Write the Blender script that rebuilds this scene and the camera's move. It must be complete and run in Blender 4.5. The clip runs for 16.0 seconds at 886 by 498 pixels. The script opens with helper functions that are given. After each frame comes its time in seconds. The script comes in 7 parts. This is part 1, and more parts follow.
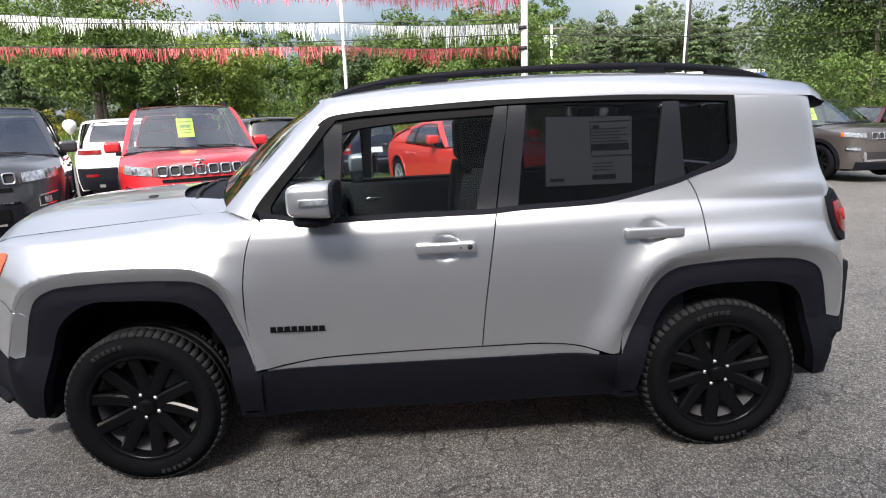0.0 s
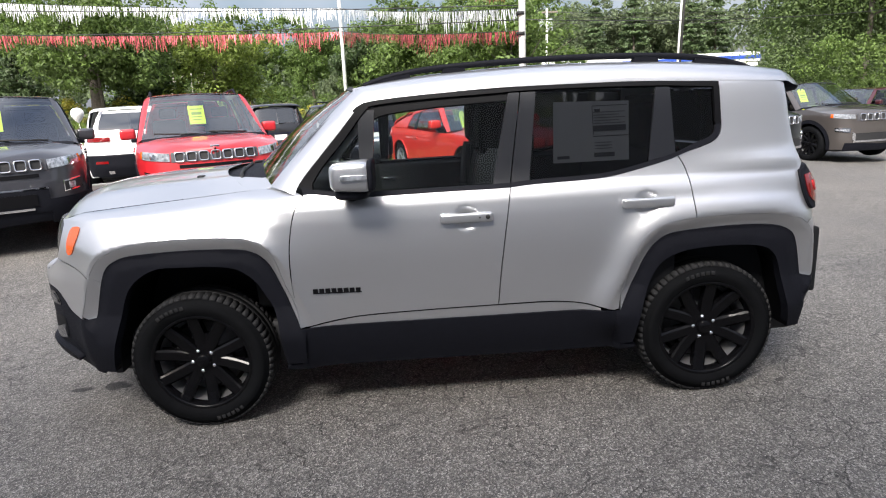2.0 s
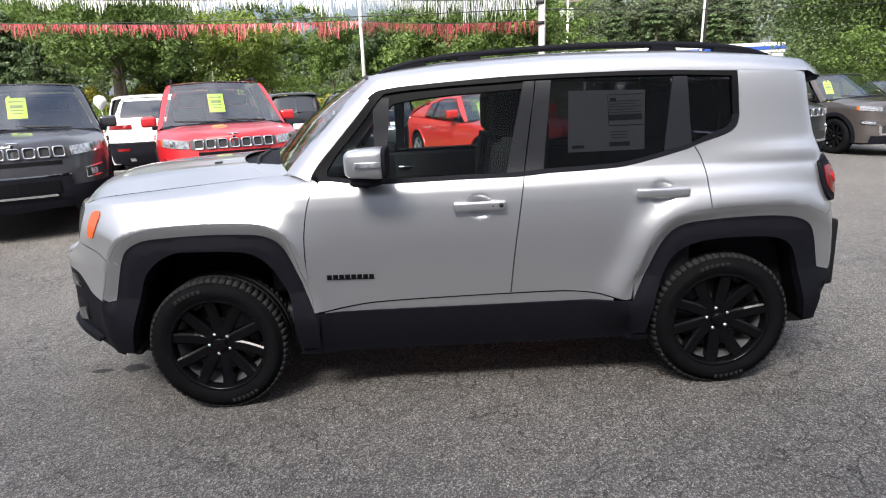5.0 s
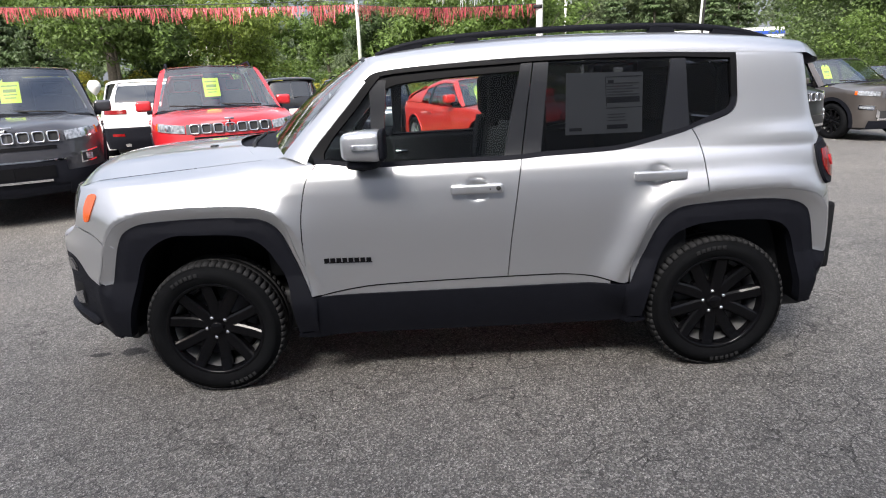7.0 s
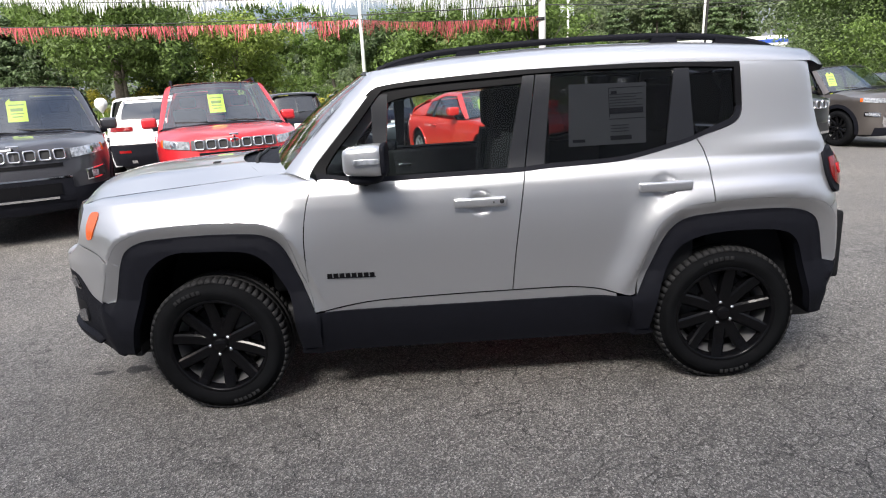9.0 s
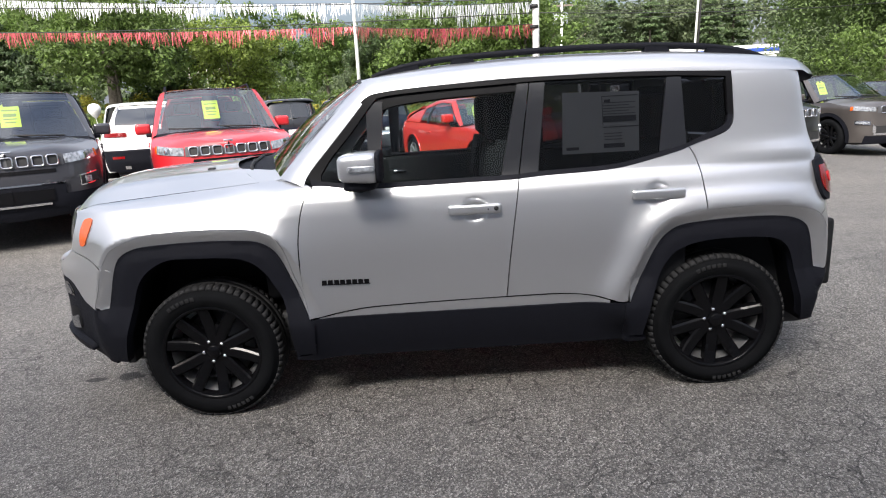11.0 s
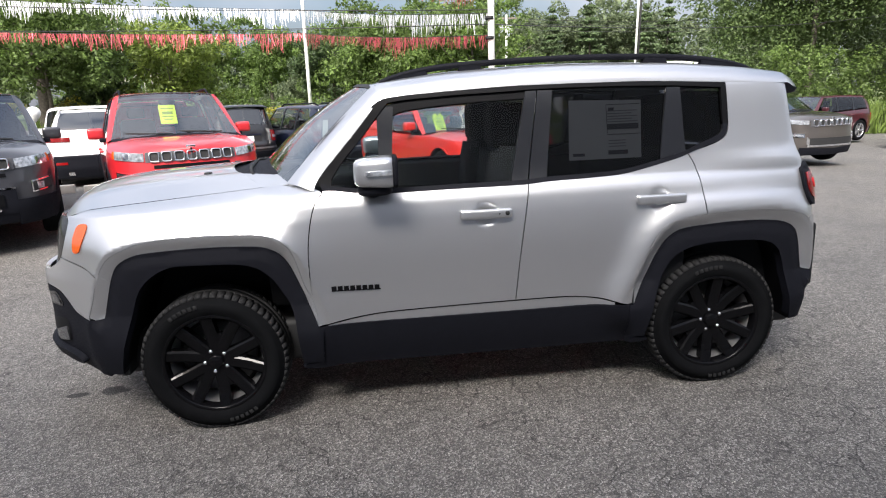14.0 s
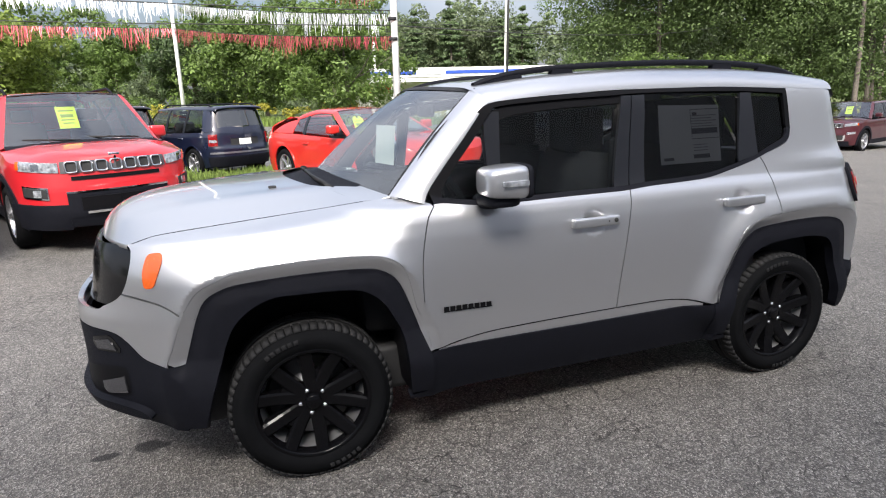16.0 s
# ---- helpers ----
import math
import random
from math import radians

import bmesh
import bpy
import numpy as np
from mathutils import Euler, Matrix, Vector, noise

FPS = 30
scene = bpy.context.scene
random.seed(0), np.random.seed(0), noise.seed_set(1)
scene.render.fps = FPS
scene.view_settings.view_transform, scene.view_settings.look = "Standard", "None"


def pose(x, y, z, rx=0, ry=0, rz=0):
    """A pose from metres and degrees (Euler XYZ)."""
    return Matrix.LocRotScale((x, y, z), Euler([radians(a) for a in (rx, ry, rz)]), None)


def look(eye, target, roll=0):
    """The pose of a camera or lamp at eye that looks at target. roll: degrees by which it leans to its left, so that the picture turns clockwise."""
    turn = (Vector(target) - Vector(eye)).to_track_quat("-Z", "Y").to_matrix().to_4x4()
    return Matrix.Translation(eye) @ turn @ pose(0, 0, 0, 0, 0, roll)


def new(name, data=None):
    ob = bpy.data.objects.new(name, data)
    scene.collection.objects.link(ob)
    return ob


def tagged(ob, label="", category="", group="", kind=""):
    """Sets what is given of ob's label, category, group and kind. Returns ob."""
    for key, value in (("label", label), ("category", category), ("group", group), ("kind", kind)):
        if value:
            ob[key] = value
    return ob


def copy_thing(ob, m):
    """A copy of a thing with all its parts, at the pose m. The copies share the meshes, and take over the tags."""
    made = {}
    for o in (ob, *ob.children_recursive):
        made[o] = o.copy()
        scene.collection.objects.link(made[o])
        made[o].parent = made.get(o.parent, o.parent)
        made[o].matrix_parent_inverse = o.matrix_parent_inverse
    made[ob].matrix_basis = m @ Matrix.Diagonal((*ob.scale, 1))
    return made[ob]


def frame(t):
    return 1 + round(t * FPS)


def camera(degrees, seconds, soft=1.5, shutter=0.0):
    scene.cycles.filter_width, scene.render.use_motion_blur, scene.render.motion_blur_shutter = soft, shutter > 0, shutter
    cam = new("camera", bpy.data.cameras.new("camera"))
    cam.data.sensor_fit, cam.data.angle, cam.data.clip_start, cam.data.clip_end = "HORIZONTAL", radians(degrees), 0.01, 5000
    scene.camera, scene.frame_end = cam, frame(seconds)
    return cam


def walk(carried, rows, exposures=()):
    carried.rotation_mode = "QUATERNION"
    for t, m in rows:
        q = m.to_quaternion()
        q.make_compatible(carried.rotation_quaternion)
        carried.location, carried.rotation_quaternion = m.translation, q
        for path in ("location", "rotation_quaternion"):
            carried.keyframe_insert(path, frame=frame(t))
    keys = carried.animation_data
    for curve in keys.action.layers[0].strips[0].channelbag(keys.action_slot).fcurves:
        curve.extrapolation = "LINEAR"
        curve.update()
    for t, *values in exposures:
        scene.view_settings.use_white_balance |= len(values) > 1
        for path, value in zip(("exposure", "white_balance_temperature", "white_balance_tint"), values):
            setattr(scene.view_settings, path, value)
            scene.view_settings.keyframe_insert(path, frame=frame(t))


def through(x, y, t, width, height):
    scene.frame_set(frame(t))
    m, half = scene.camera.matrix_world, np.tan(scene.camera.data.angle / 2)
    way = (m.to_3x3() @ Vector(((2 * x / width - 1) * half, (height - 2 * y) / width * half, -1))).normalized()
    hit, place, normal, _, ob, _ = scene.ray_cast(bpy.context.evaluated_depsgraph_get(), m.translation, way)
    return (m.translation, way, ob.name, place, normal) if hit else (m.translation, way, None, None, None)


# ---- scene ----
cam = camera(72.1, 16.0, soft=1.1)
PATH = [
    (0, (-0.004, -3.35, 1.511), (0.04, -1.396, 1.088), -2.5),
    (0.5, (-0.006, -3.398, 1.515), (-0.012, -1.447, 1.075), -2.3),
    (1, (-0.014, -3.486, 1.508), (-0.048, -1.541, 1.046), -3.4),
    (1.5, (-0.109, -3.605, 1.52), (-0.019, -1.661, 1.059), -2.3),
    (2, (-0.134, -3.713, 1.52), (-0.08, -1.77, 1.051), -3.0),
    (2.5, (-0.129, -3.73, 1.51), (-0.097, -1.781, 1.062), -3.3),
    (3, (-0.118, -3.743, 1.501), (-0.09, -1.791, 1.067), -4.1),
    (3.5, (-0.117, -3.722, 1.515), (-0.109, -1.777, 1.049), -2.6),
    (6, (-0.114, -3.735, 1.502), (-0.125, -1.802, 0.988), -2.7),
    (6.5, (-0.113, -3.733, 1.498), (-0.128, -1.806, 0.963), -2.5),
    (7, (-0.117, -3.734, 1.495), (-0.113, -1.808, 0.955), -2.7),
    (7.5, (-0.12, -3.732, 1.494), (-0.103, -1.804, 0.963), -3.2),
    (8, (-0.113, -3.723, 1.492), (-0.106, -1.784, 1.0), -3.3),
    (8.5, (-0.104, -3.71, 1.492), (-0.082, -1.77, 1.007), -3.8),
    (9, (-0.105, -3.707, 1.497), (-0.119, -1.771, 0.996), -3.5),
    (11.5, (-0.109, -3.716, 1.504), (-0.088, -1.774, 1.024), -2.9),
    (12, (-0.118, -3.72, 1.511), (-0.075, -1.781, 1.023), -1.9),
    (12.5, (-0.107, -3.74, 1.504), (0.004, -1.798, 1.037), -2.4),
    (13, (-0.09, -3.73, 1.518), (0.103, -1.791, 1.07), -1.8),
    (13.5, (-0.198, -3.716, 1.518), (-0.03, -1.776, 1.06), -0.3),
    (14, (-0.426, -3.71, 1.499), (-0.236, -1.773, 1.037), -2.4),
    (14.5, (-0.612, -3.618, 1.501), (-0.251, -1.708, 1.03), -0.1),
    (15, (-0.778, -3.472, 1.528), (-0.369, -1.579, 1.029), -0.5),
    (15.5, (-1.155, -3.413, 1.554), (-0.559, -1.574, 1.041), -0.9),
    (16, (-1.485, -3.286, 1.557), (-0.868, -1.444, 1.082), -2.2),
]
walk(cam, [(t, look(eye, target, roll)) for t, eye, target, roll in PATH])

# world, sun
world = bpy.data.worlds.new("world")
scene.world = world
world.use_nodes = True
_wn = world.node_tree.nodes
_wn.clear()
_sky = _wn.new("ShaderNodeTexSky")
_sky.sky_type = "NISHITA"
_sky.sun_disc = False
SUN_EL, SUN_ROT = radians(44), radians(200)
_sky.sun_elevation, _sky.sun_rotation = SUN_EL, SUN_ROT
_sky.air_density, _sky.dust_density, _sky.ozone_density = 1.0, 6.0, 1.0
_bg = _wn.new("ShaderNodeBackground")
_bg.inputs["Strength"].default_value = 0.15
_wo = _wn.new("ShaderNodeOutputWorld")
_tc = _wn.new("ShaderNodeTexCoord")
_cn = _wn.new("ShaderNodeTexNoise")
_cn.inputs["Scale"].default_value = 2.2
_cn.inputs["Detail"].default_value = 5
_cr = _wn.new("ShaderNodeValToRGB")
_cr.color_ramp.elements[0].position, _cr.color_ramp.elements[1].position = 0.36, 0.58
_cm = _wn.new("ShaderNodeMixRGB")
_cm.inputs[2].default_value = (4.0, 4.2, 4.8, 1)
_cf = _wn.new("ShaderNodeMath")
_cf.operation = "MULTIPLY"
_cf.inputs[1].default_value = 0.85
world.node_tree.links.new(_tc.outputs["Generated"], _cn.inputs["Vector"])
world.node_tree.links.new(_cn.outputs["Fac"], _cr.inputs["Fac"])
world.node_tree.links.new(_cr.outputs["Color"], _cf.inputs[0])
world.node_tree.links.new(_cf.outputs[0], _cm.inputs[0])
world.node_tree.links.new(_sky.outputs["Color"], _cm.inputs[1])
_sx = _wn.new("ShaderNodeSeparateXYZ")
_sz = _wn.new("ShaderNodeMapRange")
_sz.inputs["To Min"].default_value, _sz.inputs["To Max"].default_value = 0.55, 1.25
_sm = _wn.new("ShaderNodeVectorMath")
_sm.operation = "SCALE"
world.node_tree.links.new(_tc.outputs["Generated"], _sx.inputs[0])
world.node_tree.links.new(_sx.outputs["Z"], _sz.inputs["Value"])
world.node_tree.links.new(_cm.outputs["Color"], _sm.inputs[0])
world.node_tree.links.new(_sz.outputs["Result"], _sm.inputs["Scale"])
world.node_tree.links.new(_sm.outputs["Vector"], _bg.inputs["Color"])
world.node_tree.links.new(_bg.outputs["Background"], _wo.inputs["Surface"])

_sun = new("sun", bpy.data.lights.new("sun", "SUN"))
_sun.data.energy, _sun.data.angle, _sun.data.color = 4.0, radians(24), (1.0, 0.96, 0.91)
_sun.matrix_world = look((0, 0, 30), (-30 * math.sin(SUN_ROT) / math.tan(SUN_EL), -30 * math.cos(SUN_ROT) / math.tan(SUN_EL), 0))
scene.view_settings.exposure = 1.06


# ---------------------------------------------------------------- materials
def material(name, colour, rough=0.5, metal=0.0, vary=0.0, scale=8.0, bump=0.0, bscale=60.0, coat=0.0, spec=0.5, island=0.0, each=0.0):
    m = bpy.data.materials.new(name)
    m.use_nodes = True
    n, l = m.node_tree.nodes, m.node_tree.links
    b = n["Principled BSDF"]
    b.inputs["Base Color"].default_value = (*colour, 1)
    b.inputs["Roughness"].default_value = rough
    b.inputs["Metallic"].default_value = metal
    b.inputs["Coat Weight"].default_value = coat
    b.inputs["Coat Roughness"].default_value = 0.03
    b.inputs["Specular IOR Level"].default_value = spec
    co = n.new("ShaderNodeTexCoord")
    last = None
    if vary or island or each:
        hsv = n.new("ShaderNodeHueSaturation")
        hsv.inputs["Color"].default_value = (*colour, 1)
        acc = None
        if vary:
            t = n.new("ShaderNodeTexNoise")
            t.inputs["Scale"].default_value = scale
            t.inputs["Detail"].default_value = 6
            l.new(co.outputs["Object"], t.inputs["Vector"])
            r = n.new("ShaderNodeMapRange")
            r.inputs["From Min"].default_value, r.inputs["From Max"].default_value = 0.3, 0.7
            r.inputs["To Min"].default_value, r.inputs["To Max"].default_value = 1 - vary, 1 + vary
            l.new(t.outputs["Fac"], r.inputs["Value"])
            acc = r.outputs["Result"]
            q = n.new("ShaderNodeMapRange")
            q.inputs["To Min"].default_value, q.inputs["To Max"].default_value = max(0.02, rough - 0.08), min(1, rough + 0.08)
            l.new(t.outputs["Fac"], q.inputs["Value"])
            l.new(q.outputs["Result"], b.inputs["Roughness"])
        for amount, kind in ((island, "geo"), (each, "obj")):
            if amount:
                src = n.new("ShaderNodeNewGeometry" if kind == "geo" else "ShaderNodeObjectInfo")
                out = src.outputs["Random Per Island" if kind == "geo" else "Random"]
                r = n.new("ShaderNodeMapRange")
                r.inputs["To Min"].default_value, r.inputs["To Max"].default_value = 1 - amount, 1 + amount
                l.new(out, r.inputs["Value"])
                if acc is None:
                    acc = r.outputs["Result"]
                else:
                    mul = n.new("ShaderNodeMath")
                    mul.operation = "MULTIPLY"
                    l.new(acc, mul.inputs[0])
                    l.new(r.outputs["Result"], mul.inputs[1])
                    acc = mul.outputs[0]
        l.new(acc, hsv.inputs["Value"])
        l.new(hsv.outputs["Color"], b.inputs["Base Color"])
    if bump:
        t = n.new("ShaderNodeTexNoise")
        t.inputs["Scale"].default_value = bscale
        t.inputs["Detail"].default_value = 5
        l.new(co.outputs["Object"], t.inputs["Vector"])
        u = n.new("ShaderNodeBump")
        u.inputs["Strength"].default_value = bump
        u.inputs["Distance"].default_value = 0.02
        l.new(t.outputs["Fac"], u.inputs["Height"])
        l.new(u.outputs["Normal"], b.inputs["Normal"])
    return m


def paint_material(name, colour, metal=0.0, rough=0.35, flake=0.0):
    m = material(name, colour, rough, metal, vary=0.03, scale=3.0, coat=1.0)
    n, l = m.node_tree.nodes, m.node_tree.links
    b = n["Principled BSDF"]
    if flake:
        co = n.new("ShaderNodeTexCoord")
        v = n.new("ShaderNodeTexNoise")
        v.inputs["Scale"].default_value = 900
        l.new(co.outputs["Object"], v.inputs["Vector"])
        u = n.new("ShaderNodeBump")
        u.inputs["Strength"].default_value = flake
        u.inputs["Distance"].default_value = 0.001
        l.new(v.outputs["Fac"], u.inputs["Height"])
        l.new(u.outputs["Normal"], b.inputs["Normal"])
    return m


def glass_material(name, tint, gloss=0.06, power=4.0):
    """Thin pane: clear or tinted, with a mirror share that grows towards grazing."""
    m = bpy.data.materials.new(name)
    m.use_nodes = True
    n, l = m.node_tree.nodes, m.node_tree.links
    n.clear()
    o = n.new("ShaderNodeOutputMaterial")
    t = n.new("ShaderNodeBsdfTransparent")
    t.inputs["Color"].default_value = (*tint, 1)
    g = n.new("ShaderNodeBsdfGlossy")
    g.inputs["Roughness"].default_value = 0.02
    lw = n.new("ShaderNodeLayerWeight")
    lw.inputs["Blend"].default_value = 0.5
    pw = n.new("ShaderNodeMath")
    pw.operation = "POWER"
    pw.inputs[1].default_value = power
    l.new(lw.outputs["Facing"], pw.inputs[0])
    f = n.new("ShaderNodeMapRange")
    f.inputs["To Min"].default_value, f.inputs["To Max"].default_value = gloss, 0.9
    l.new(pw.outputs[0], f.inputs["Value"])
    x = n.new("ShaderNodeMixShader")
    l.new(f.outputs["Result"], x.inputs["Fac"])
    l.new(t.outputs["BSDF"], x.inputs[1])
    l.new(g.outputs["BSDF"], x.inputs[2])
    l.new(x.outputs["Shader"], o.inputs["Surface"])
    return m


def asphalt_material():
    m = bpy.data.materials.new("asphalt")
    m.use_nodes = True
    n, l = m.node_tree.nodes, m.node_tree.links
    b = n["Principled BSDF"]
    co = n.new("ShaderNodeTexCoord")

    def noise_tex(scale, detail=6, src=None):
        t = n.new("ShaderNodeTexNoise")
        t.inputs["Scale"].default_value, t.inputs["Detail"].default_value = scale, detail
        l.new(src or co.outputs["Object"], t.inputs["Vector"])
        return t

    def ramp(src, stops):
        r = n.new("ShaderNodeValToRGB")
        e = r.color_ramp.elements
        e[0].position, e[0].color = stops[0][0], (*stops[0][1], 1)
        e[1].position, e[1].color = stops[1][0], (*stops[1][1], 1)
        for p, c in stops[2:]:
            k = e.new(p)
            k.color = (*c, 1)
        l.new(src, r.inputs["Fac"])
        return r.outputs["Color"]

    def mix(kind, fac, a, c):
        x = n.new("ShaderNodeMixRGB")
        x.blend_type = kind
        for sock, v in ((x.inputs[0], fac), (x.inputs[1], a), (x.inputs[2], c)):
            if isinstance(v, float):
                sock.default_value = v
            else:
                l.new(v, sock)
        return x.outputs["Color"]

    grain = n.new("ShaderNodeTexVoronoi")
    grain.inputs["Scale"].default_value = 135
    l.new(co.outputs["Object"], grain.inputs["Vector"])
    stones = ramp(grain.outputs["Color"], [(0.12, (0.066, 0.063, 0.060)), (0.55, (0.145, 0.136, 0.127)), (0.95, (0.37, 0.355, 0.335))])
    stains = ramp(noise_tex(0.55, 8).outputs["Fac"], [(0.30, (0.80, 0.80, 0.81)), (0.68, (1.06, 1.05, 1.03))])
    patches = ramp(noise_tex(5.0, 8).outputs["Fac"], [(0.3, (0.88, 0.88, 0.88)), (0.7, (1.08, 1.08, 1.08))])
    fine = n.new("ShaderNodeTexVoronoi")
    fine.inputs["Scale"].default_value = 300
    l.new(co.outputs["Object"], fine.inputs["Vector"])
    specks = ramp(fine.outputs["Color"], [(0.2, (0.6, 0.6, 0.6)), (0.7, (1.0, 1.0, 1.0)), (0.93, (1.9, 1.88, 1.82))])
    stones = mix("MULTIPLY", 1.0, stones, specks)
    col = mix("MULTIPLY", 1.0, stones, stains)
    col = mix("MULTIPLY", 1.0, col, patches)
    # fine crazing
    wob = noise_tex(3.0, 4)
    add = n.new("ShaderNodeVectorMath")
    add.operation = "MULTIPLY_ADD"
    l.new(wob.outputs["Color"], add.inputs[0])
    add.inputs[1].default_value = (0.35, 0.35, 0.35)
    l.new(co.outputs["Object"], add.inputs[2])
    cr = n.new("ShaderNodeTexVoronoi")
    cr.feature = "DISTANCE_TO_EDGE"
    cr.inputs["Scale"].default_value = 6.5
    l.new(add.outputs["Vector"], cr.inputs["Vector"])
    line = ramp(cr.outputs["Distance"], [(0.0, (0.2, 0.2, 0.2)), (0.027, (1, 1, 1))])
    where = ramp(noise_tex(0.8, 3).outputs["Fac"], [(0.38, (0.2, 0.2, 0.2)), (0.56, (1, 1, 1))])
    col = mix("MULTIPLY", where, col, line)
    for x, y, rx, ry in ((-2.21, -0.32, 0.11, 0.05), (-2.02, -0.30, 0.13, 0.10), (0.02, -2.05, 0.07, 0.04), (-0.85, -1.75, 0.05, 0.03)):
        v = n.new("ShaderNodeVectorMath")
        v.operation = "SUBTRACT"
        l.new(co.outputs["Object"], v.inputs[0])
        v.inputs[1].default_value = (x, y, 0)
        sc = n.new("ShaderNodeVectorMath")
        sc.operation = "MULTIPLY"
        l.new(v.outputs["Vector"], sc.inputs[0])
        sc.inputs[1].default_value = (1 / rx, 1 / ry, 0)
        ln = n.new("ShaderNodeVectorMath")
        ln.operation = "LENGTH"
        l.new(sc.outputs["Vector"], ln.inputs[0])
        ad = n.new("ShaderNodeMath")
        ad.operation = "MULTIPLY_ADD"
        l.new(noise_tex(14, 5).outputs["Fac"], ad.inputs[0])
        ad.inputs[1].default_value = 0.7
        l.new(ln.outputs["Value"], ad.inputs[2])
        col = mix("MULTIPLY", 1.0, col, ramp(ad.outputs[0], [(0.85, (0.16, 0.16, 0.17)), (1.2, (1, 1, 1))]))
    l.new(col, b.inputs["Base Color"])
    b.inputs["Roughness"].default_value = 0.72
    u = n.new("ShaderNodeBump")
    u.inputs["Strength"].default_value, u.inputs["Distance"].default_value = 0.9, 0.006
    l.new(grain.outputs["Distance"], u.inputs["Height"])
    u2 = n.new("ShaderNodeBump")
    u2.inputs["Strength"].default_value, u2.inputs["Distance"].default_value = 0.5, 0.01
    l.new(mix("MULTIPLY", where, ramp(noise_tex(30, 4).outputs["Fac"], [(0.3, (0.5, 0.5, 0.5)), (0.7, (1, 1, 1))]), line), u2.inputs["Height"])
    l.new(u.outputs["Normal"], u2.inputs["Normal"])
    l.new(u2.outputs["Normal"], b.inputs["Normal"])
    return m


M_ASPHALT = asphalt_material()
M_SILVER = material("silver_paint", (0.55, 0.555, 0.572), 0.34, 0.85, coat=1.0)
M_RED = paint_material("red_paint", (0.43, 0.012, 0.018), 0.0, 0.4)
M_ORANGE_RED = paint_material("bright_red_paint", (0.55, 0.02, 0.014), 0.0, 0.4)
M_GREY = paint_material("grey_paint", (0.04, 0.04, 0.047), 0.4, 0.35, 0.1)
M_BROWN_GREY = paint_material("warm_grey_paint", (0.088, 0.078, 0.073), 0.5, 0.35, 0.1)
M_BLACK = paint_material("black_paint", (0.012, 0.012, 0.014), 0.0, 0.3)
M_BLUE = paint_material("dark_blue_paint", (0.006, 0.009, 0.026), 0.2, 0.3)
M_WHITE = paint_material("white_paint", (0.78, 0.78, 0.78), 0.0, 0.4)
M_MAROON = paint_material("maroon_paint", (0.05, 0.005, 0.010), 0.2, 0.35)
M_PLASTIC = material("black_plastic", (0.0075, 0.008, 0.0115), 0.6, vary=0.12, scale=30, bump=0.12, bscale=700, spec=0.09)
M_TRIM = material("matt_trim", (0.004, 0.004, 0.005), 0.5, spec=0.1)
M_DARK = material("dark_trim", (0.010, 0.010, 0.011), 0.7)
M_SATIN = material("satin_black", (0.010, 0.011, 0.0145), 0.36, vary=0.05, spec=0.3)
M_RUBBER = material("tyre_rubber", (0.0055, 0.0058, 0.0066), 0.8, spec=0.05, vary=0.2, scale=14, bump=0.1, bscale=300)
# same rubber, lightened: skylight on the lug tops is in the colour
M_TREAD_SKYLIT = material("tyre_tread_skylit", (0.022, 0.022, 0.023), 0.8, spec=0.12, vary=0.2, scale=20)
M_LETTER = material("tyre_letter", (0.02, 0.02, 0.021), 0.7, spec=0.1)
M_GLOSSBLACK = material("gloss_black", (0.004, 0.004, 0.0045), 0.16, coat=0.05, spec=0.35)
M_WHEELBLACK = material("wheel_lacquer", (0.0035, 0.0035, 0.0042), 0.12, spec=0.14)
M_BARREL = material("wheel_barrel", (0.45, 0.45, 0.46), 0.3, 0.8, vary=0.2)
M_CHROME = material("chrome", (0.8, 0.8, 0.82), 0.08, 1.0)
M_ALLOY = material("alloy", (0.55, 0.55, 0.57), 0.25, 0.9)
M_DISC = material("brake_steel", (0.13, 0.13, 0.135), 0.45, 0.8, vary=0.2)
M_STEEL = material("steel", (0.38, 0.38, 0.4), 0.4, 0.9, vary=0.1)
M_CLEAR = glass_material("clear_glass", (0.80, 0.86, 0.87), 0.045)
M_SCREEN = glass_material("windscreen_glass", (0.74, 0.81, 0.79), 0.17, 2.6)
M_MIDTINT = glass_material("door_glass", (0.42, 0.44, 0.45), 0.06)
M_TINT = glass_material("privacy_glass", (0.15, 0.155, 0.17), 0.035)
M_CABIN = material("cabin_black", (0.012, 0.0125, 0.014), 0.8, vary=0.1, bump=0.2, bscale=200, spec=0.15)
M_SEAT = material("seat_cloth", (0.011, 0.011, 0.012), 0.9, spec=0.1, vary=0.15, scale=40, bump=0.3, bscale=400)
M_AMBER = material("amber_lens", (0.56, 0.085, 0.006), 0.25, vary=0.15, scale=90, coat=0.8)
M_REDLENS = material("red_lens", (0.17, 0.004, 0.005), 0.2, coat=0.5)
M_LAMP = material("lamp_lens", (0.38, 0.40, 0.43), 0.12, 0.5, vary=0.6, scale=30, coat=1.0)
M_PAPER = material("paper", (0.72, 0.73, 0.7), 0.8, vary=0.04)
M_INK = material("print_grey", (0.12, 0.12, 0.13), 0.8)
M_YELLOW = material("yellow_tag", (0.72, 0.86, 0.04), 0.7, vary=0.05)
M_POLE = material("pole_white", (0.8, 0.8, 0.78), 0.55, vary=0.15, scale=6, bump=0.1)
M_WOODPOLE = material("pole_wood", (0.2, 0.17, 0.14), 0.9, vary=0.25, scale=5, bump=0.4, bscale=30)
M_WIRE = material("cable", (0.03, 0.03, 0.03), 0.6)
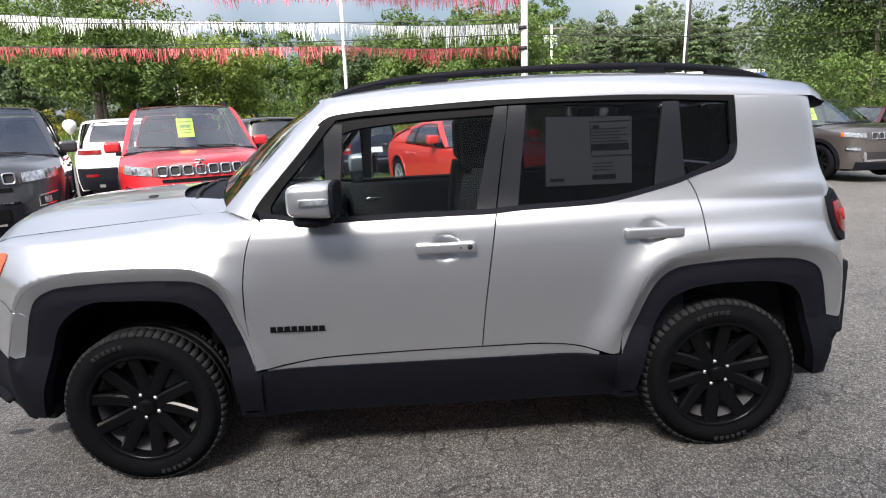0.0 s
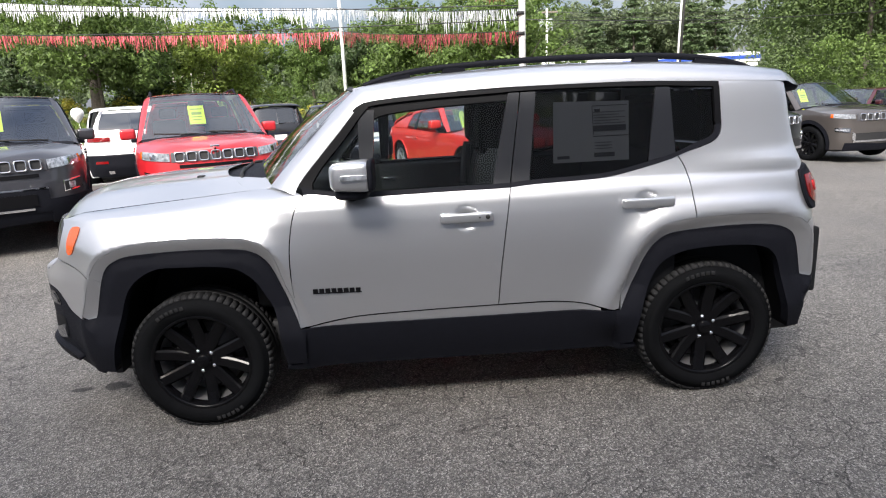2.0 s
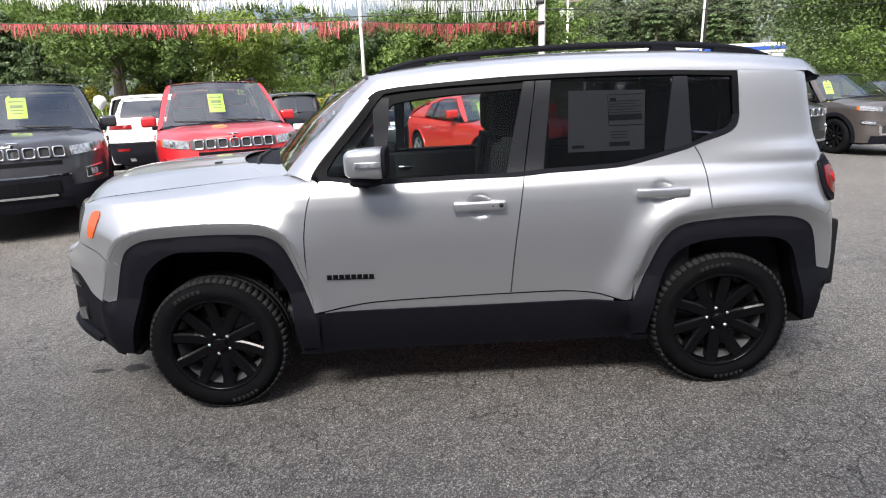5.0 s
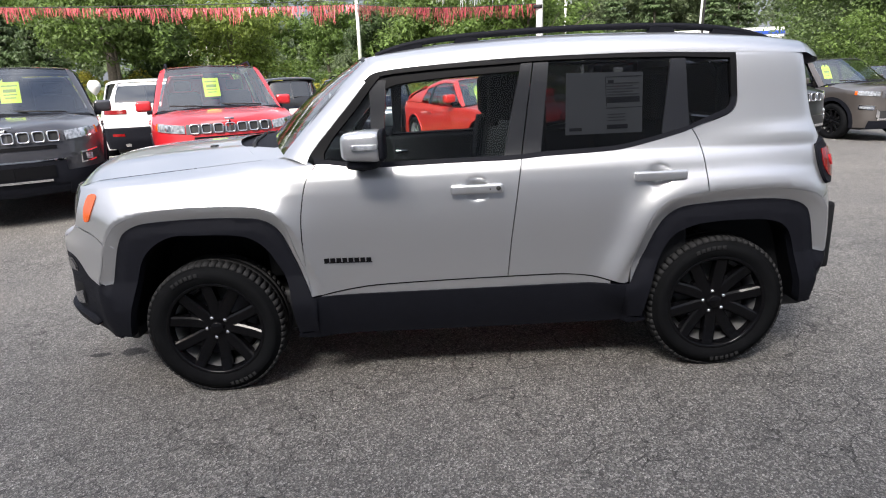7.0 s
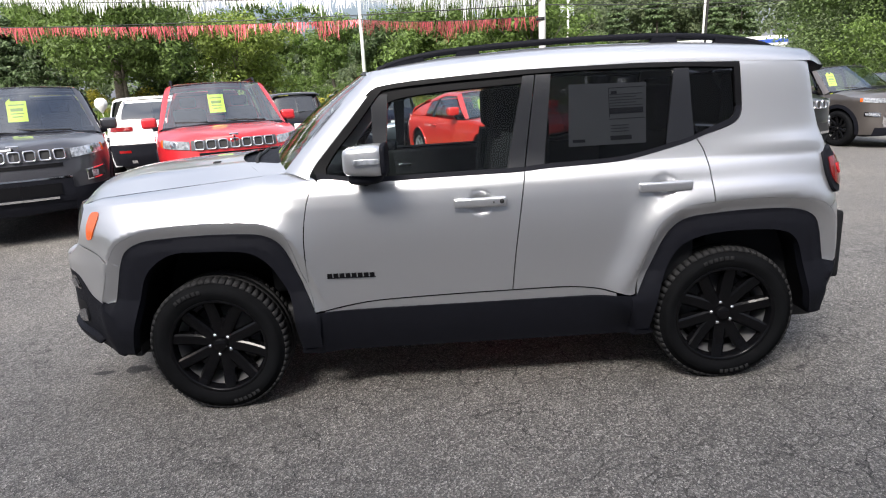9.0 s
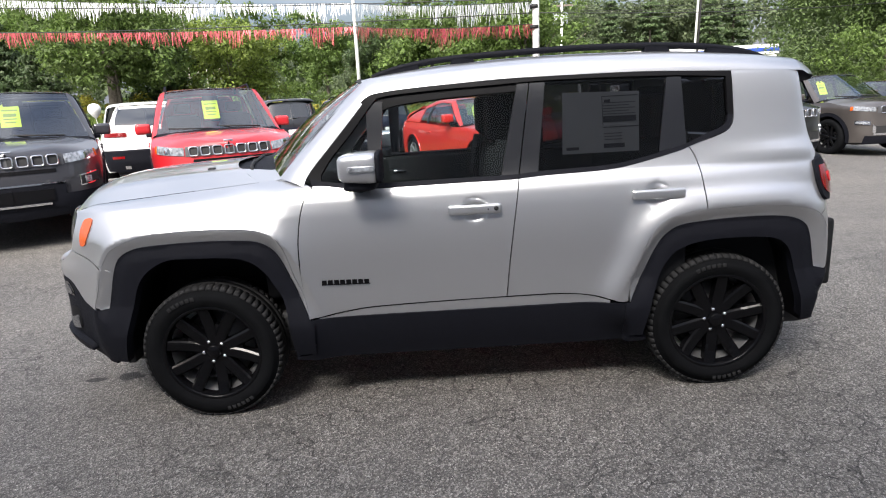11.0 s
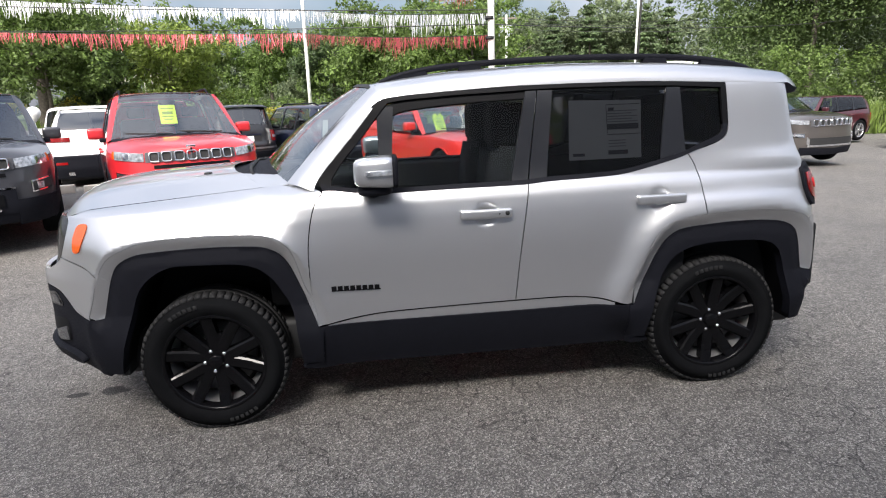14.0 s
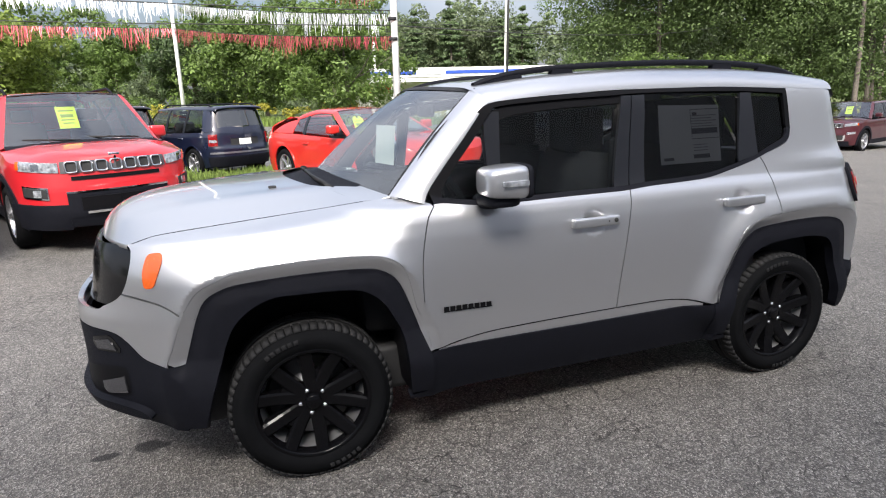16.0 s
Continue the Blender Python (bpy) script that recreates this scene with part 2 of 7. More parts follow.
M_TINSEL_W = material("white_tinsel", (0.7, 0.71, 0.73), 0.35, 0.3, island=0.5)
M_TINSEL_R = material("red_tinsel", (0.40, 0.07, 0.085), 0.4, 0.3, island=0.7)
M_GRASS = material("grass", (0.10, 0.15, 0.025), 0.8, vary=0.35, scale=3, island=0.35)
M_MEADOW = material("meadow_soil", (0.09, 0.115, 0.03), 0.95, vary=0.35, scale=1.5, bump=0.6, bscale=20)
M_BARK = material("bark", (0.115, 0.10, 0.082), 0.95, vary=0.35, scale=9, bump=0.9, bscale=25)
M_CONCRETE = material("concrete", (0.42, 0.4, 0.36), 0.9, vary=0.15, scale=6, bump=0.3, bscale=80)


def leaf_material(name, colour, through=0.35):
    m = material(name, colour, 0.55, island=0.45, each=0.12, vary=0.3, scale=0.35)
    n, l = m.node_tree.nodes, m.node_tree.links
    b = n["Principled BSDF"]
    src = b.inputs["Base Color"].links[0].from_socket
    t = n.new("ShaderNodeBsdfTranslucent")
    l.new(src, t.inputs["Color"])
    x = n.new("ShaderNodeMixShader")
    x.inputs["Fac"].default_value = through
    l.new(b.outputs["BSDF"], x.inputs[1])
    l.new(t.outputs["BSDF"], x.inputs[2])
    l.new(x.outputs["Shader"], n["Material Output"].inputs["Surface"])
    return m


M_LEAF = leaf_material("leaf_green", (0.115, 0.175, 0.042), 0.45)
M_LEAF_MAPLE = leaf_material("leaf_maple", (0.108, 0.163, 0.05), 0.42)
M_LEAF_DARK = leaf_material("leaf_dark", (0.085, 0.13, 0.05), 0.45)
# far foliage: distance haze mixed into the green, paler and greyer
M_LEAF_HAZED = leaf_material("leaf_hazed", (0.145, 0.185, 0.095), 0.45)
M_LEAF_LIGHT = leaf_material("leaf_light", (0.17, 0.225, 0.045), 0.45)
M_PINE = leaf_material("needle_green", (0.09, 0.135, 0.055), 0.35)
M_GOLD = leaf_material("goldenrod", (0.26, 0.24, 0.03))
M_LINING = material("head_lining", (0.35, 0.35, 0.34), 0.95)
M_INK_LIGHT = material("print_light", (0.3, 0.3, 0.31), 0.8)
M_WALL = material("white_wall", (0.75, 0.75, 0.73), 0.8, vary=0.06)
M_SIGNBLUE = material("sign_blue", (0.03, 0.08, 0.4), 0.5)
M_SIGNRED = material("sign_red", (0.7, 0.08, 0.03), 0.5)
M_SIGNGREY = material("sign_grey", (0.4, 0.42, 0.45), 0.5)
M_DEADWOOD = material("dead_wood", (0.38, 0.35, 0.3), 0.95, vary=0.2, scale=6)
M_WALLGREY = material("wall_grey", (0.58, 0.58, 0.59), 0.85, vary=0.08, scale=1.5)


# ---------------------------------------------------------------- building blocks
def part(name, bm, mat, parent=None, label="", smooth=True):
    me = bpy.data.meshes.new(name)
    bm.to_mesh(me)
    bm.free()
    for p in me.polygons:
        p.use_smooth = smooth
    me.materials.append(mat)
    ob = new(name, me)
    if parent is not None:
        ob.parent = parent
    if label:
        tagged(ob, label)
    return ob


def mesh_part(name, verts, faces, mat, parent=None, label="", smooth=False, normals=None):
    me = bpy.data.meshes.new(name)
    me.from_pydata([tuple(map(float, v)) for v in verts], [], [tuple(map(int, f)) for f in faces])
    for p in me.polygons:
        p.use_smooth = smooth
    if normals is not None:
        me.normals_split_custom_set_from_vertices([tuple(map(float, v)) for v in normals])
    me.materials.append(mat)
    ob = new(name, me)
    if parent is not None:
        ob.parent = parent
    if label:
        tagged(ob, label)
    return ob


def thing(name, at, label, category, group="", turn=0.0):
    e = new(name)
    e.matrix_basis = pose(*at, 0, 0, turn)
    e.empty_display_size = 0.2
    return tagged(e, label, category, group)


def box_bm(lo, hi, bevel=0.0, seg=2, bm=None):
    bm = bm or bmesh.new()
    m = Matrix.LocRotScale([(a + b) / 2 for a, b in zip(lo, hi)], None, [abs(b - a) for a, b in zip(lo, hi)])
    r = bmesh.ops.create_cube(bm, size=1, matrix=m)
    if bevel:
        es = list({e for v in r["verts"] for e in v.link_edges})
        bmesh.ops.bevel(bm, geom=es, offset=bevel, segments=seg, affect="EDGES", profile=0.6)
    return bm


def tube_bm(pts, radius, sides=10, bm=None, caps=True):
    """Tube along a polyline; radius: one number or one each."""
    bm = bm or bmesh.new()
    pts = [Vector(p) for p in pts]
    rr = radius if isinstance(radius, (list, tuple)) else [radius] * len(pts)
    rings = []
    up = Vector((0, 0, 1))
    for i, p in enumerate(pts):
        d = (pts[min(i + 1, len(pts) - 1)] - pts[max(i - 1, 0)]).normalized()
        ref = up if abs(d.dot(up)) < 0.95 else Vector((1, 0, 0))
        a = d.cross(ref).normalized()
        b = d.cross(a).normalized()
        rings.append([bm.verts.new(p + (a * math.cos(k * 2 * math.pi / sides) + b * math.sin(k * 2 * math.pi / sides)) * rr[i]) for k in range(sides)])
    for r0, r1 in zip(rings, rings[1:]):
        for k in range(sides):
            bm.faces.new((r0[k], r0[(k + 1) % sides], r1[(k + 1) % sides], r1[k]))
    if caps:
        bm.faces.new(rings[0][::-1])
        bm.faces.new(rings[-1])
    return bm


def pillow_bm(centre, half, e=0.4, taper=0.0, nu=28, nv=16):
    """A rounded block (superquadric); taper narrows it towards -x."""
    bm = bmesh.new()
    f = lambda v: math.copysign(abs(v) ** e, v)
    rows = []
    for i in range(1, nv):
        a = math.pi * i / nv
        row = []
        for k in range(nu):
            b = 2 * math.pi * k / nu
            x = f(math.cos(a))
            w = f(math.sin(a)) * (1 - taper * (1 - x) / 2)
            row.append(bm.verts.new((centre[0] + x * half[0], centre[1] + f(math.cos(b)) * w * half[1], centre[2] + f(math.sin(b)) * w * half[2])))
        rows.append(row)
    for p, q in zip(rows, rows[1:]):
        for k in range(nu):
            bm.faces.new((p[k], p[(k + 1) % nu], q[(k + 1) % nu], q[k]))
    bm.faces.new(rows[0])
    bm.faces.new(rows[-1])
    bmesh.ops.recalc_face_normals(bm, faces=bm.faces)
    return bm


def lathe_bm(profile, steps=48, axis="y", bm=None, closed=False):
    """Turn (radius, along) pairs about an axis."""
    bm = bm or bmesh.new()
    rings = []
    for k in range(steps):
        a = 2 * math.pi * k / steps
        c, s = math.cos(a), math.sin(a)
        rings.append([bm.verts.new((r * c, h, r * s) if axis == "y" else ((r * c, r * s, h) if axis == "z" else (h, r * c, r * s))) for r, h in profile])
    n = len(profile)
    for k in range(steps):
        r0, r1 = rings[k], rings[(k + 1) % steps]
        for i in range(n - (0 if closed else 1)):
            j = (i + 1) % n
            bm.faces.new((r0[i], r0[j], r1[j], r1[i]))
    bmesh.ops.remove_doubles(bm, verts=bm.verts, dist=1e-5)
    bmesh.ops.recalc_face_normals(bm, faces=bm.faces)
    return bm


def prism_bm(outline, y0, y1, bevel=0.0, bm=None, plane="xz"):
    """A flat outline given depth."""
    bm = bm or bmesh.new()
    put = {"xz": lambda a, b, h: (a, h, b), "xy": lambda a, b, h: (a, b, h), "yz": lambda a, b, h: (h, a, b)}[plane]
    a = [bm.verts.new(put(*p, y0)) for p in outline]
    b = [bm.verts.new(put(*p, y1)) for p in outline]
    f = [bm.faces.new(a), bm.faces.new(b[::-1])]
    n = len(a)
    for i in range(n):
        f.append(bm.faces.new((a[i], b[i], b[(i + 1) % n], a[(i + 1) % n])))
    bmesh.ops.recalc_face_normals(bm, faces=f)
    if bevel:
        es = [e for e in bm.edges if all(x in f for x in e.link_faces)]
        bmesh.ops.bevel(bm, geom=es, offset=bevel, segments=2, affect="EDGES")
    return bm


def smooth_line(pts, step=0.02, closed=False):
    """Catmull-Rom through the points, resampled evenly."""
    p = np.array(pts, float)
    n = len(p)
    out = []
    for i in range(n if closed else n - 1):
        g = lambda k: p[k % n] if closed else p[min(max(k, 0), n - 1)]
        a, b, c, d = g(i - 1), g(i), g(i + 1), g(i + 2)
        for t in np.linspace(0, 1, 13)[:-1]:
            out.append(0.5 * (2 * b + (c - a) * t + (2 * a - 5 * b + 4 * c - d) * t * t + (3 * b - a - 3 * c + d) * t ** 3))
    out.append(p[0] if closed else p[-1])
    return resample(np.array(out), step)


def resample(p, step):
    p = np.array(p, float)
    s = np.concatenate([[0], np.cumsum(np.linalg.norm(np.diff(p, axis=0), axis=1))])
    k = max(2, int(round(s[-1] / step)) + 1)
    q = np.linspace(0, s[-1], k)
    return np.stack([np.interp(q, s, p[:, i]) for i in range(p.shape[1])], 1)


def curve(*pairs):
    """A smooth function through (t, value) pairs."""
    t, v = np.array([p[0] for p in pairs], float), np.array([p[1] for p in pairs], float)
    d = np.diff(v) / np.diff(t)
    m = np.concatenate([[d[0]], np.where(d[:-1] * d[1:] > 0, 2 * d[:-1] * d[1:] / (d[:-1] + d[1:] + 1e-12), 0), [d[-1]]])

    def f(x):
        x = np.clip(np.asarray(x, float), t[0], t[-1])
        i = np.clip(np.searchsorted(t, x, "right") - 1, 0, len(t) - 2)
        h = t[i + 1] - t[i]
        k = (x - t[i]) / h
        return (2 * k ** 3 - 3 * k ** 2 + 1) * v[i] + (k ** 3 - 2 * k ** 2 + k) * h * m[i] + (-2 * k ** 3 + 3 * k ** 2) * v[i + 1] + (k ** 3 - k ** 2) * h * m[i + 1]
    return f


def inside(poly, pts):
    x, y = pts[:, 0], pts[:, 1]
    r = np.zeros(len(pts), bool)
    a, b = poly, np.roll(poly, -1, 0)
    for (x0, y0), (x1, y1) in zip(a, b):
        if y0 != y1:
            hit = ((y0 > y) != (y1 > y)) & (x < (x1 - x0) * (y - y0) / (y1 - y0) + x0)
            r ^= hit
    return r


def edge_distance(line, pts, closed=True):
    a = line
    b = np.roll(line, -1, 0) if closed else line[1:]
    a = a if closed else line[:-1]
    best = np.full(len(pts), 9e9)
    for p, q in zip(a, b):
        d = q - p
        k = np.clip(((pts - p) @ d) / max(d @ d, 1e-12), 0, 1)
        best = np.minimum(best, np.linalg.norm(pts - p - k[:, None] * d, axis=1))
    return best


def tessellate(poly, step):
    """Boundary points and inner grid points of an outline, with its triangles."""
    from mathutils.geometry import delaunay_2d_cdt
    poly = np.array(poly, float)
    lo, hi = poly.min(0), poly.max(0)
    gx, gy = np.arange(lo[0] + step / 2, hi[0], step), np.arange(lo[1] + step / 2, hi[1], step)
    if len(gx) and len(gy):
        g = np.stack(np.meshgrid(gx, gy), -1).reshape(-1, 2)
        g = g[inside(poly, g)]
        if len(g):
            g = g[edge_distance(poly, g) > step * 0.45]
    else:
        g = np.zeros((0, 2))
    v = [Vector(p) for p in poly] + [Vector(p) for p in g]
    ov, _, of, *_ = delaunay_2d_cdt(v, [], [list(range(len(poly)))], 1, 1e-6)
    return np.array([tuple(p) for p in ov]), [tuple(f) for f in of]


def inset(poly, d):
    poly = np.array(poly, float)
    area = 0.5 * np.sum(poly[:, 0] * np.roll(poly[:, 1], -1) - np.roll(poly[:, 0], -1) * poly[:, 1])
    t = np.roll(poly, -1, 0) - np.roll(poly, 1, 0)
    t /= np.maximum(np.linalg.norm(t, axis=1, keepdims=True), 1e-9)
    nrm = np.stack([-t[:, 1], t[:, 0]], 1) * (1 if area > 0 else -1)
    return poly + nrm * d


class Shell:
    """A car's flank as a surface over (u, z): u runs round the plan from the nose to the tail, and equals x along the straight side."""

    def __init__(self, plan, offset):
        p = smooth_line(plan, 0.01)
        s = np.concatenate([[0], np.cumsum(np.linalg.norm(np.diff(p, axis=0), axis=1))])
        k = np.argmin(np.abs(p[:, 0]) + (p[:, 1] > -0.3) * 9)
        self.s, self.p, self.offset = s - s[k] + p[k, 0], p, offset
        t = np.gradient(p, axis=0)
        t /= np.linalg.norm(t, axis=1, keepdims=True)
        self.n = np.stack([t[:, 1], -t[:, 0]], 1)

    def ends(self):
        return self.s[0], self.s[-1]

    def at(self, u, z, out=0.0):
        u, z = np.asarray(u, float), np.asarray(z, float)
        x, y = np.interp(u, self.s, self.p[:, 0]), np.interp(u, self.s, self.p[:, 1])
        nx, ny = np.interp(u, self.s, self.n[:, 0]), np.interp(u, self.s, self.n[:, 1])
        d = self.offset(u, z, nx, ny) + out
        return np.stack([x + nx * d, np.minimum(y + ny * d, 0), z], -1)

    def normal(self, u, z):
        e = 0.004
        a = self.at(u + e, z) - self.at(u - e, z)
        b = self.at(u, z + e) - self.at(u, z - e)
        n = np.cross(a, b)
        return n / np.maximum(np.linalg.norm(n, axis=-1, keepdims=True), 1e-9)


def panel(name, shell, outline, mat, parent, step=0.03, out=0.0, depth=0.02, side=-1, label="", gap=0.0):
    """A sheet cut to an outline in (u, z) and laid on the shell, with turned-in edges. side -1: the flank at y < 0, +1: the other."""
    if gap:
        outline = inset(outline, gap)
    nb = len(outline)
    uv, tris = tessellate(outline, step)
    P = shell.at(uv[:, 0], uv[:, 1], out)
    N = shell.normal(uv[:, 0], uv[:, 1])
    V, F, NN = [*P], [], [*N]
    for f in tris:
        a, b, c = (np.array(P[i]) for i in f)
        F.append(f if np.dot(np.cross(b - a, c - a), N[f[0]]) > 0 else f[::-1])
    if depth:
        ob = np.array(outline)
        E = shell.at(ob[:, 0], ob[:, 1], out)
        EN = shell.normal(ob[:, 0], ob[:, 1])
        k = len(V)
        V += [*E] + [*(E - EN * depth)]
        NN += [(0, 0, 0)] * (2 * nb)
        for i in range(nb):
            j = (i + 1) % nb
            F.append((k + i, k + j, k + nb + j, k + nb + i))
    V, NN = np.array(V), np.array(NN)
    if side > 0:
        V, NN = V * (1, -1, 1), NN * (1, -1, 1)
        F = [f[::-1] for f in F]
    return mesh_part(name, V, F, mat, parent, label, smooth=True, normals=NN)


def grid_part(name, rows, mat, parent, label="", depth=0.0, mirror=False):
    """A sheet through rows of points (a list of equal-length lines); mirror: the half at y < 0 is mirrored to close it."""
    A = np.array(rows, float)
    if mirror:
        A = np.concatenate([A, (A[:, ::-1] * (1, -1, 1))[:, 1:]], 1)
    h, w = A.shape[:2]
    V = A.reshape(-1, 3)
    F = [(i * w + j, i * w + j + 1, (i + 1) * w + j + 1, (i + 1) * w + j) for i in range(h - 1) for j in range(w - 1)]
    bm = bmesh.new()
    vs = [bm.verts.new(v) for v in V]
    for f in F:
        bm.faces.new([vs[i] for i in f])
    if depth:
        bmesh.ops.recalc_face_normals(bm, faces=bm.faces)
        bmesh.ops.solidify(bm, geom=bm.faces[:], thickness=depth)
    return part(name, bm, mat, parent, label)


def sheet_part(name, rows, mat, parent, first=None, last=None, flip=False, label=""):
    """A smooth sheet with its own normals; first, last: normals to take over along the first and last point of every row."""
    A = np.array(rows, float)
    h, w = A.shape[:2]
    N = np.cross(np.gradient(A, axis=0), np.gradient(A, axis=1))
    N /= np.maximum(np.linalg.norm(N, axis=-1, keepdims=True), 1e-9)
    if (N[..., 2].mean() < 0) != flip:
        N = -N
    if first is not None:
        N[:, 0] = first
        N[:, 1] = N[:, 1] + np.array(first) * 0.5
    if last is not None:
        N[:, -1] = last
    N /= np.maximum(np.linalg.norm(N, axis=-1, keepdims=True), 1e-9)
    F = []
    for i in range(h - 1):
        for j in range(w - 1):
            f = (i * w + j, i * w + j + 1, (i + 1) * w + j + 1, (i + 1) * w + j)
            g = np.cross(A[i, j + 1] - A[i, j], A[i + 1, j] - A[i, j])
            F.append(f if g @ N[i, j] > 0 else f[::-1])
    return mesh_part(name, A.reshape(-1, 3), F, mat, parent, label, True, N.reshape(-1, 3))


def bezier(a, b, c, n):
    t = np.linspace(0, 1, n)[:, None]
    a, b, c = (np.array(v, float) for v in (a, b, c))
    return (1 - t) ** 2 * a + 2 * t * (1 - t) * b + t * t * c


# ---------------------------------------------------------------- ground, road, kerb
def lift(x, y):
    """Height of the ground: level round the silver car, then tilting gently."""
    k = min(max((y - 0.5) / 4.5, 0), 1)
    d = min(max((y - 8.3) / 2.7, 0), 1) * min(max((2.0 - x) / 2.5, 0), 1) * min(max((x + 8.2) / 1.5, 0), 1) * (1 - min(max((y - 17) / 9, 0), 1))
    r = min(max(x - 8, 0), 13) * min(max((y - 1) / 6, 0), 1)
    near = (1 - k * k * (3 - 2 * k)) * 0.0075 * (max(min(x, 3), -4) - 1.26)
    return near - 0.20 * d - 0.024 * r + k * k * (3 - 2 * k) * (-0.028 * max(min(x, 60), -60) + 0.010 * (min(y, 120) - 1))


def ground_sheet(name, xs, ys, dz, mat, label, category):
    rows = [[(x, y, lift(x, y) + dz) for x in xs] for y in ys]
    return tagged(grid_part(name, rows, mat, None), label, category, kind="structure")


_wide = [-900, -400, -200, -100, -60, -40, -25, -15, -10, -6, -3, -1.5, -0.5, 0, 0.5, 1, 1.5, 2, 3, 6, 8, 10, 12.5, 15, 18, 21, 25, 32, 40, 60, 100, 200, 400, 900]
ground_sheet("ground", _wide, [-600, -200, -80, -40, -15, 0, 0.5, 1.25, 2, 2.75, 3.5, 4.25, 5, 7, 8.3, 9, 10, 11, 12, 14, 16.5, 18, 20, 22, 24, 26, 28, 40, 60, 90, 120, 300, 1200], -0.06, M_MEADOW, "rough green meadow and verge reaching the woods", "ground")
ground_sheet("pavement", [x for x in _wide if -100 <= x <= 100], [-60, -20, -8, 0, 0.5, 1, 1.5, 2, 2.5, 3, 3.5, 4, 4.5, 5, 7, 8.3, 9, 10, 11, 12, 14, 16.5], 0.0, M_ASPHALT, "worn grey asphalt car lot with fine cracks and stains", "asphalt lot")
ground_sheet("pavement", [12.5, 15, 18, 21, 25, 32, 40, 60], [16.48, 18, 20, 22, 24], 0.0, M_ASPHALT, "worn grey asphalt apron beyond the parked cars", "asphalt lot")
ground_sheet("road", [x for x in _wide if -200 <= x <= 200], [27, 30, 34, 37], 0.0, M_ASPHALT, "grey two-lane road beyond the grass verge", "road")
for _i in range(3):
    _x, _y = -5.15 - 1.3 * _i, 8.05 - 0.45 * _i
    _k = part("kerb", box_bm((-0.62, -0.07, -0.1), (0.62, 0.07, 0.13), 0.02), M_CONCRETE)
    _k.matrix_basis = pose(_x, _y, lift(_x, _y), 0, 0, 19)
    tagged(_k, "low pale concrete kerb stone at the edge of the lot", "kerb", "kerb stones", "structure")


# the plain showroom wall behind the viewer, whose shade lies over the near lot
tagged(part("wall_south", box_bm((-26, -9.4, -0.2), (26, -9.0, 9.0)), M_WALLGREY, None, smooth=False), "plain pale grey showroom wall closing the lot", "wall", kind="structure")


# ---------------------------------------------------------------- trees
def leaf_cloud(centres, radii, per, size, rng, flat=0.75, droop=0.0):
    """Many small folded leaves round clump centres."""
    centres, radii = np.array(centres, float), np.array(radii, float)
    n = len(centres) * per
    c, r = np.repeat(centres, per, 0), np.repeat(radii, per)
    d = rng.normal(size=(n, 3))
    d /= np.linalg.norm(d, axis=1, keepdims=True)
    p = c + d * (r * rng.uniform(0.45, 1.05, n) ** 0.6)[:, None] * (1, 1, flat)
    nrm = d * 0.8 + rng.normal(size=(n, 3)) * 0.5 + (0, 0, 0.5)
    nrm /= np.linalg.norm(nrm, axis=1, keepdims=True)
    a = np.cross(nrm, rng.normal(size=(n, 3)))
    a /= np.linalg.norm(a, axis=1, keepdims=True)
    a[:, 2] -= droop
    b = np.cross(nrm, a)
    s = (size * rng.uniform(0.6, 1.35, n))[:, None]
    V = np.stack([p - a * s, p + b * s * 0.5 - nrm * s * 0.12, p + a * s, p - b * s * 0.5 - nrm * s * 0.12], 1).reshape(-1, 3)
    return V, np.arange(n * 4).reshape(-1, 4)


def limb_bm(rng, height, radius, limbs, lean=0.03, start=0.35, spread=0.5):
    bm = bmesh.new()
    top = Vector((rng.normal() * lean * height, rng.normal() * lean * height, height))
    pts = [Vector((0, 0, -0.15))] + [top * k + Vector((rng.normal(), rng.normal(), 0)) * 0.02 * height * k for k in (0.08, 0.3, 0.55, 0.8, 1.0)]
    tube_bm(pts, [radius * 1.35, radius * 1.05, radius * 0.85, radius * 0.6, radius * 0.35, radius * 0.08], 9, bm)
    tips = []
    for i in range(limbs):
        k = start + (0.95 - start) * (i + rng.uniform()) / limbs
        a = rng.uniform(0, 2 * math.pi)
        base = top * k
        ln = height * spread * (1.1 - k) * rng.uniform(0.7, 1.2)
        mid = base + Vector((math.cos(a), math.sin(a), 0.45)) * ln * 0.5
        tip = base + Vector((math.cos(a), math.sin(a), 0.55)) * ln
        tube_bm([base, mid, tip], [radius * 0.4 * (1.1 - k), radius * 0.25 * (1.1 - k), 0.02], 6, bm, caps=False)
        tips.append(tip)
    return bm, tips


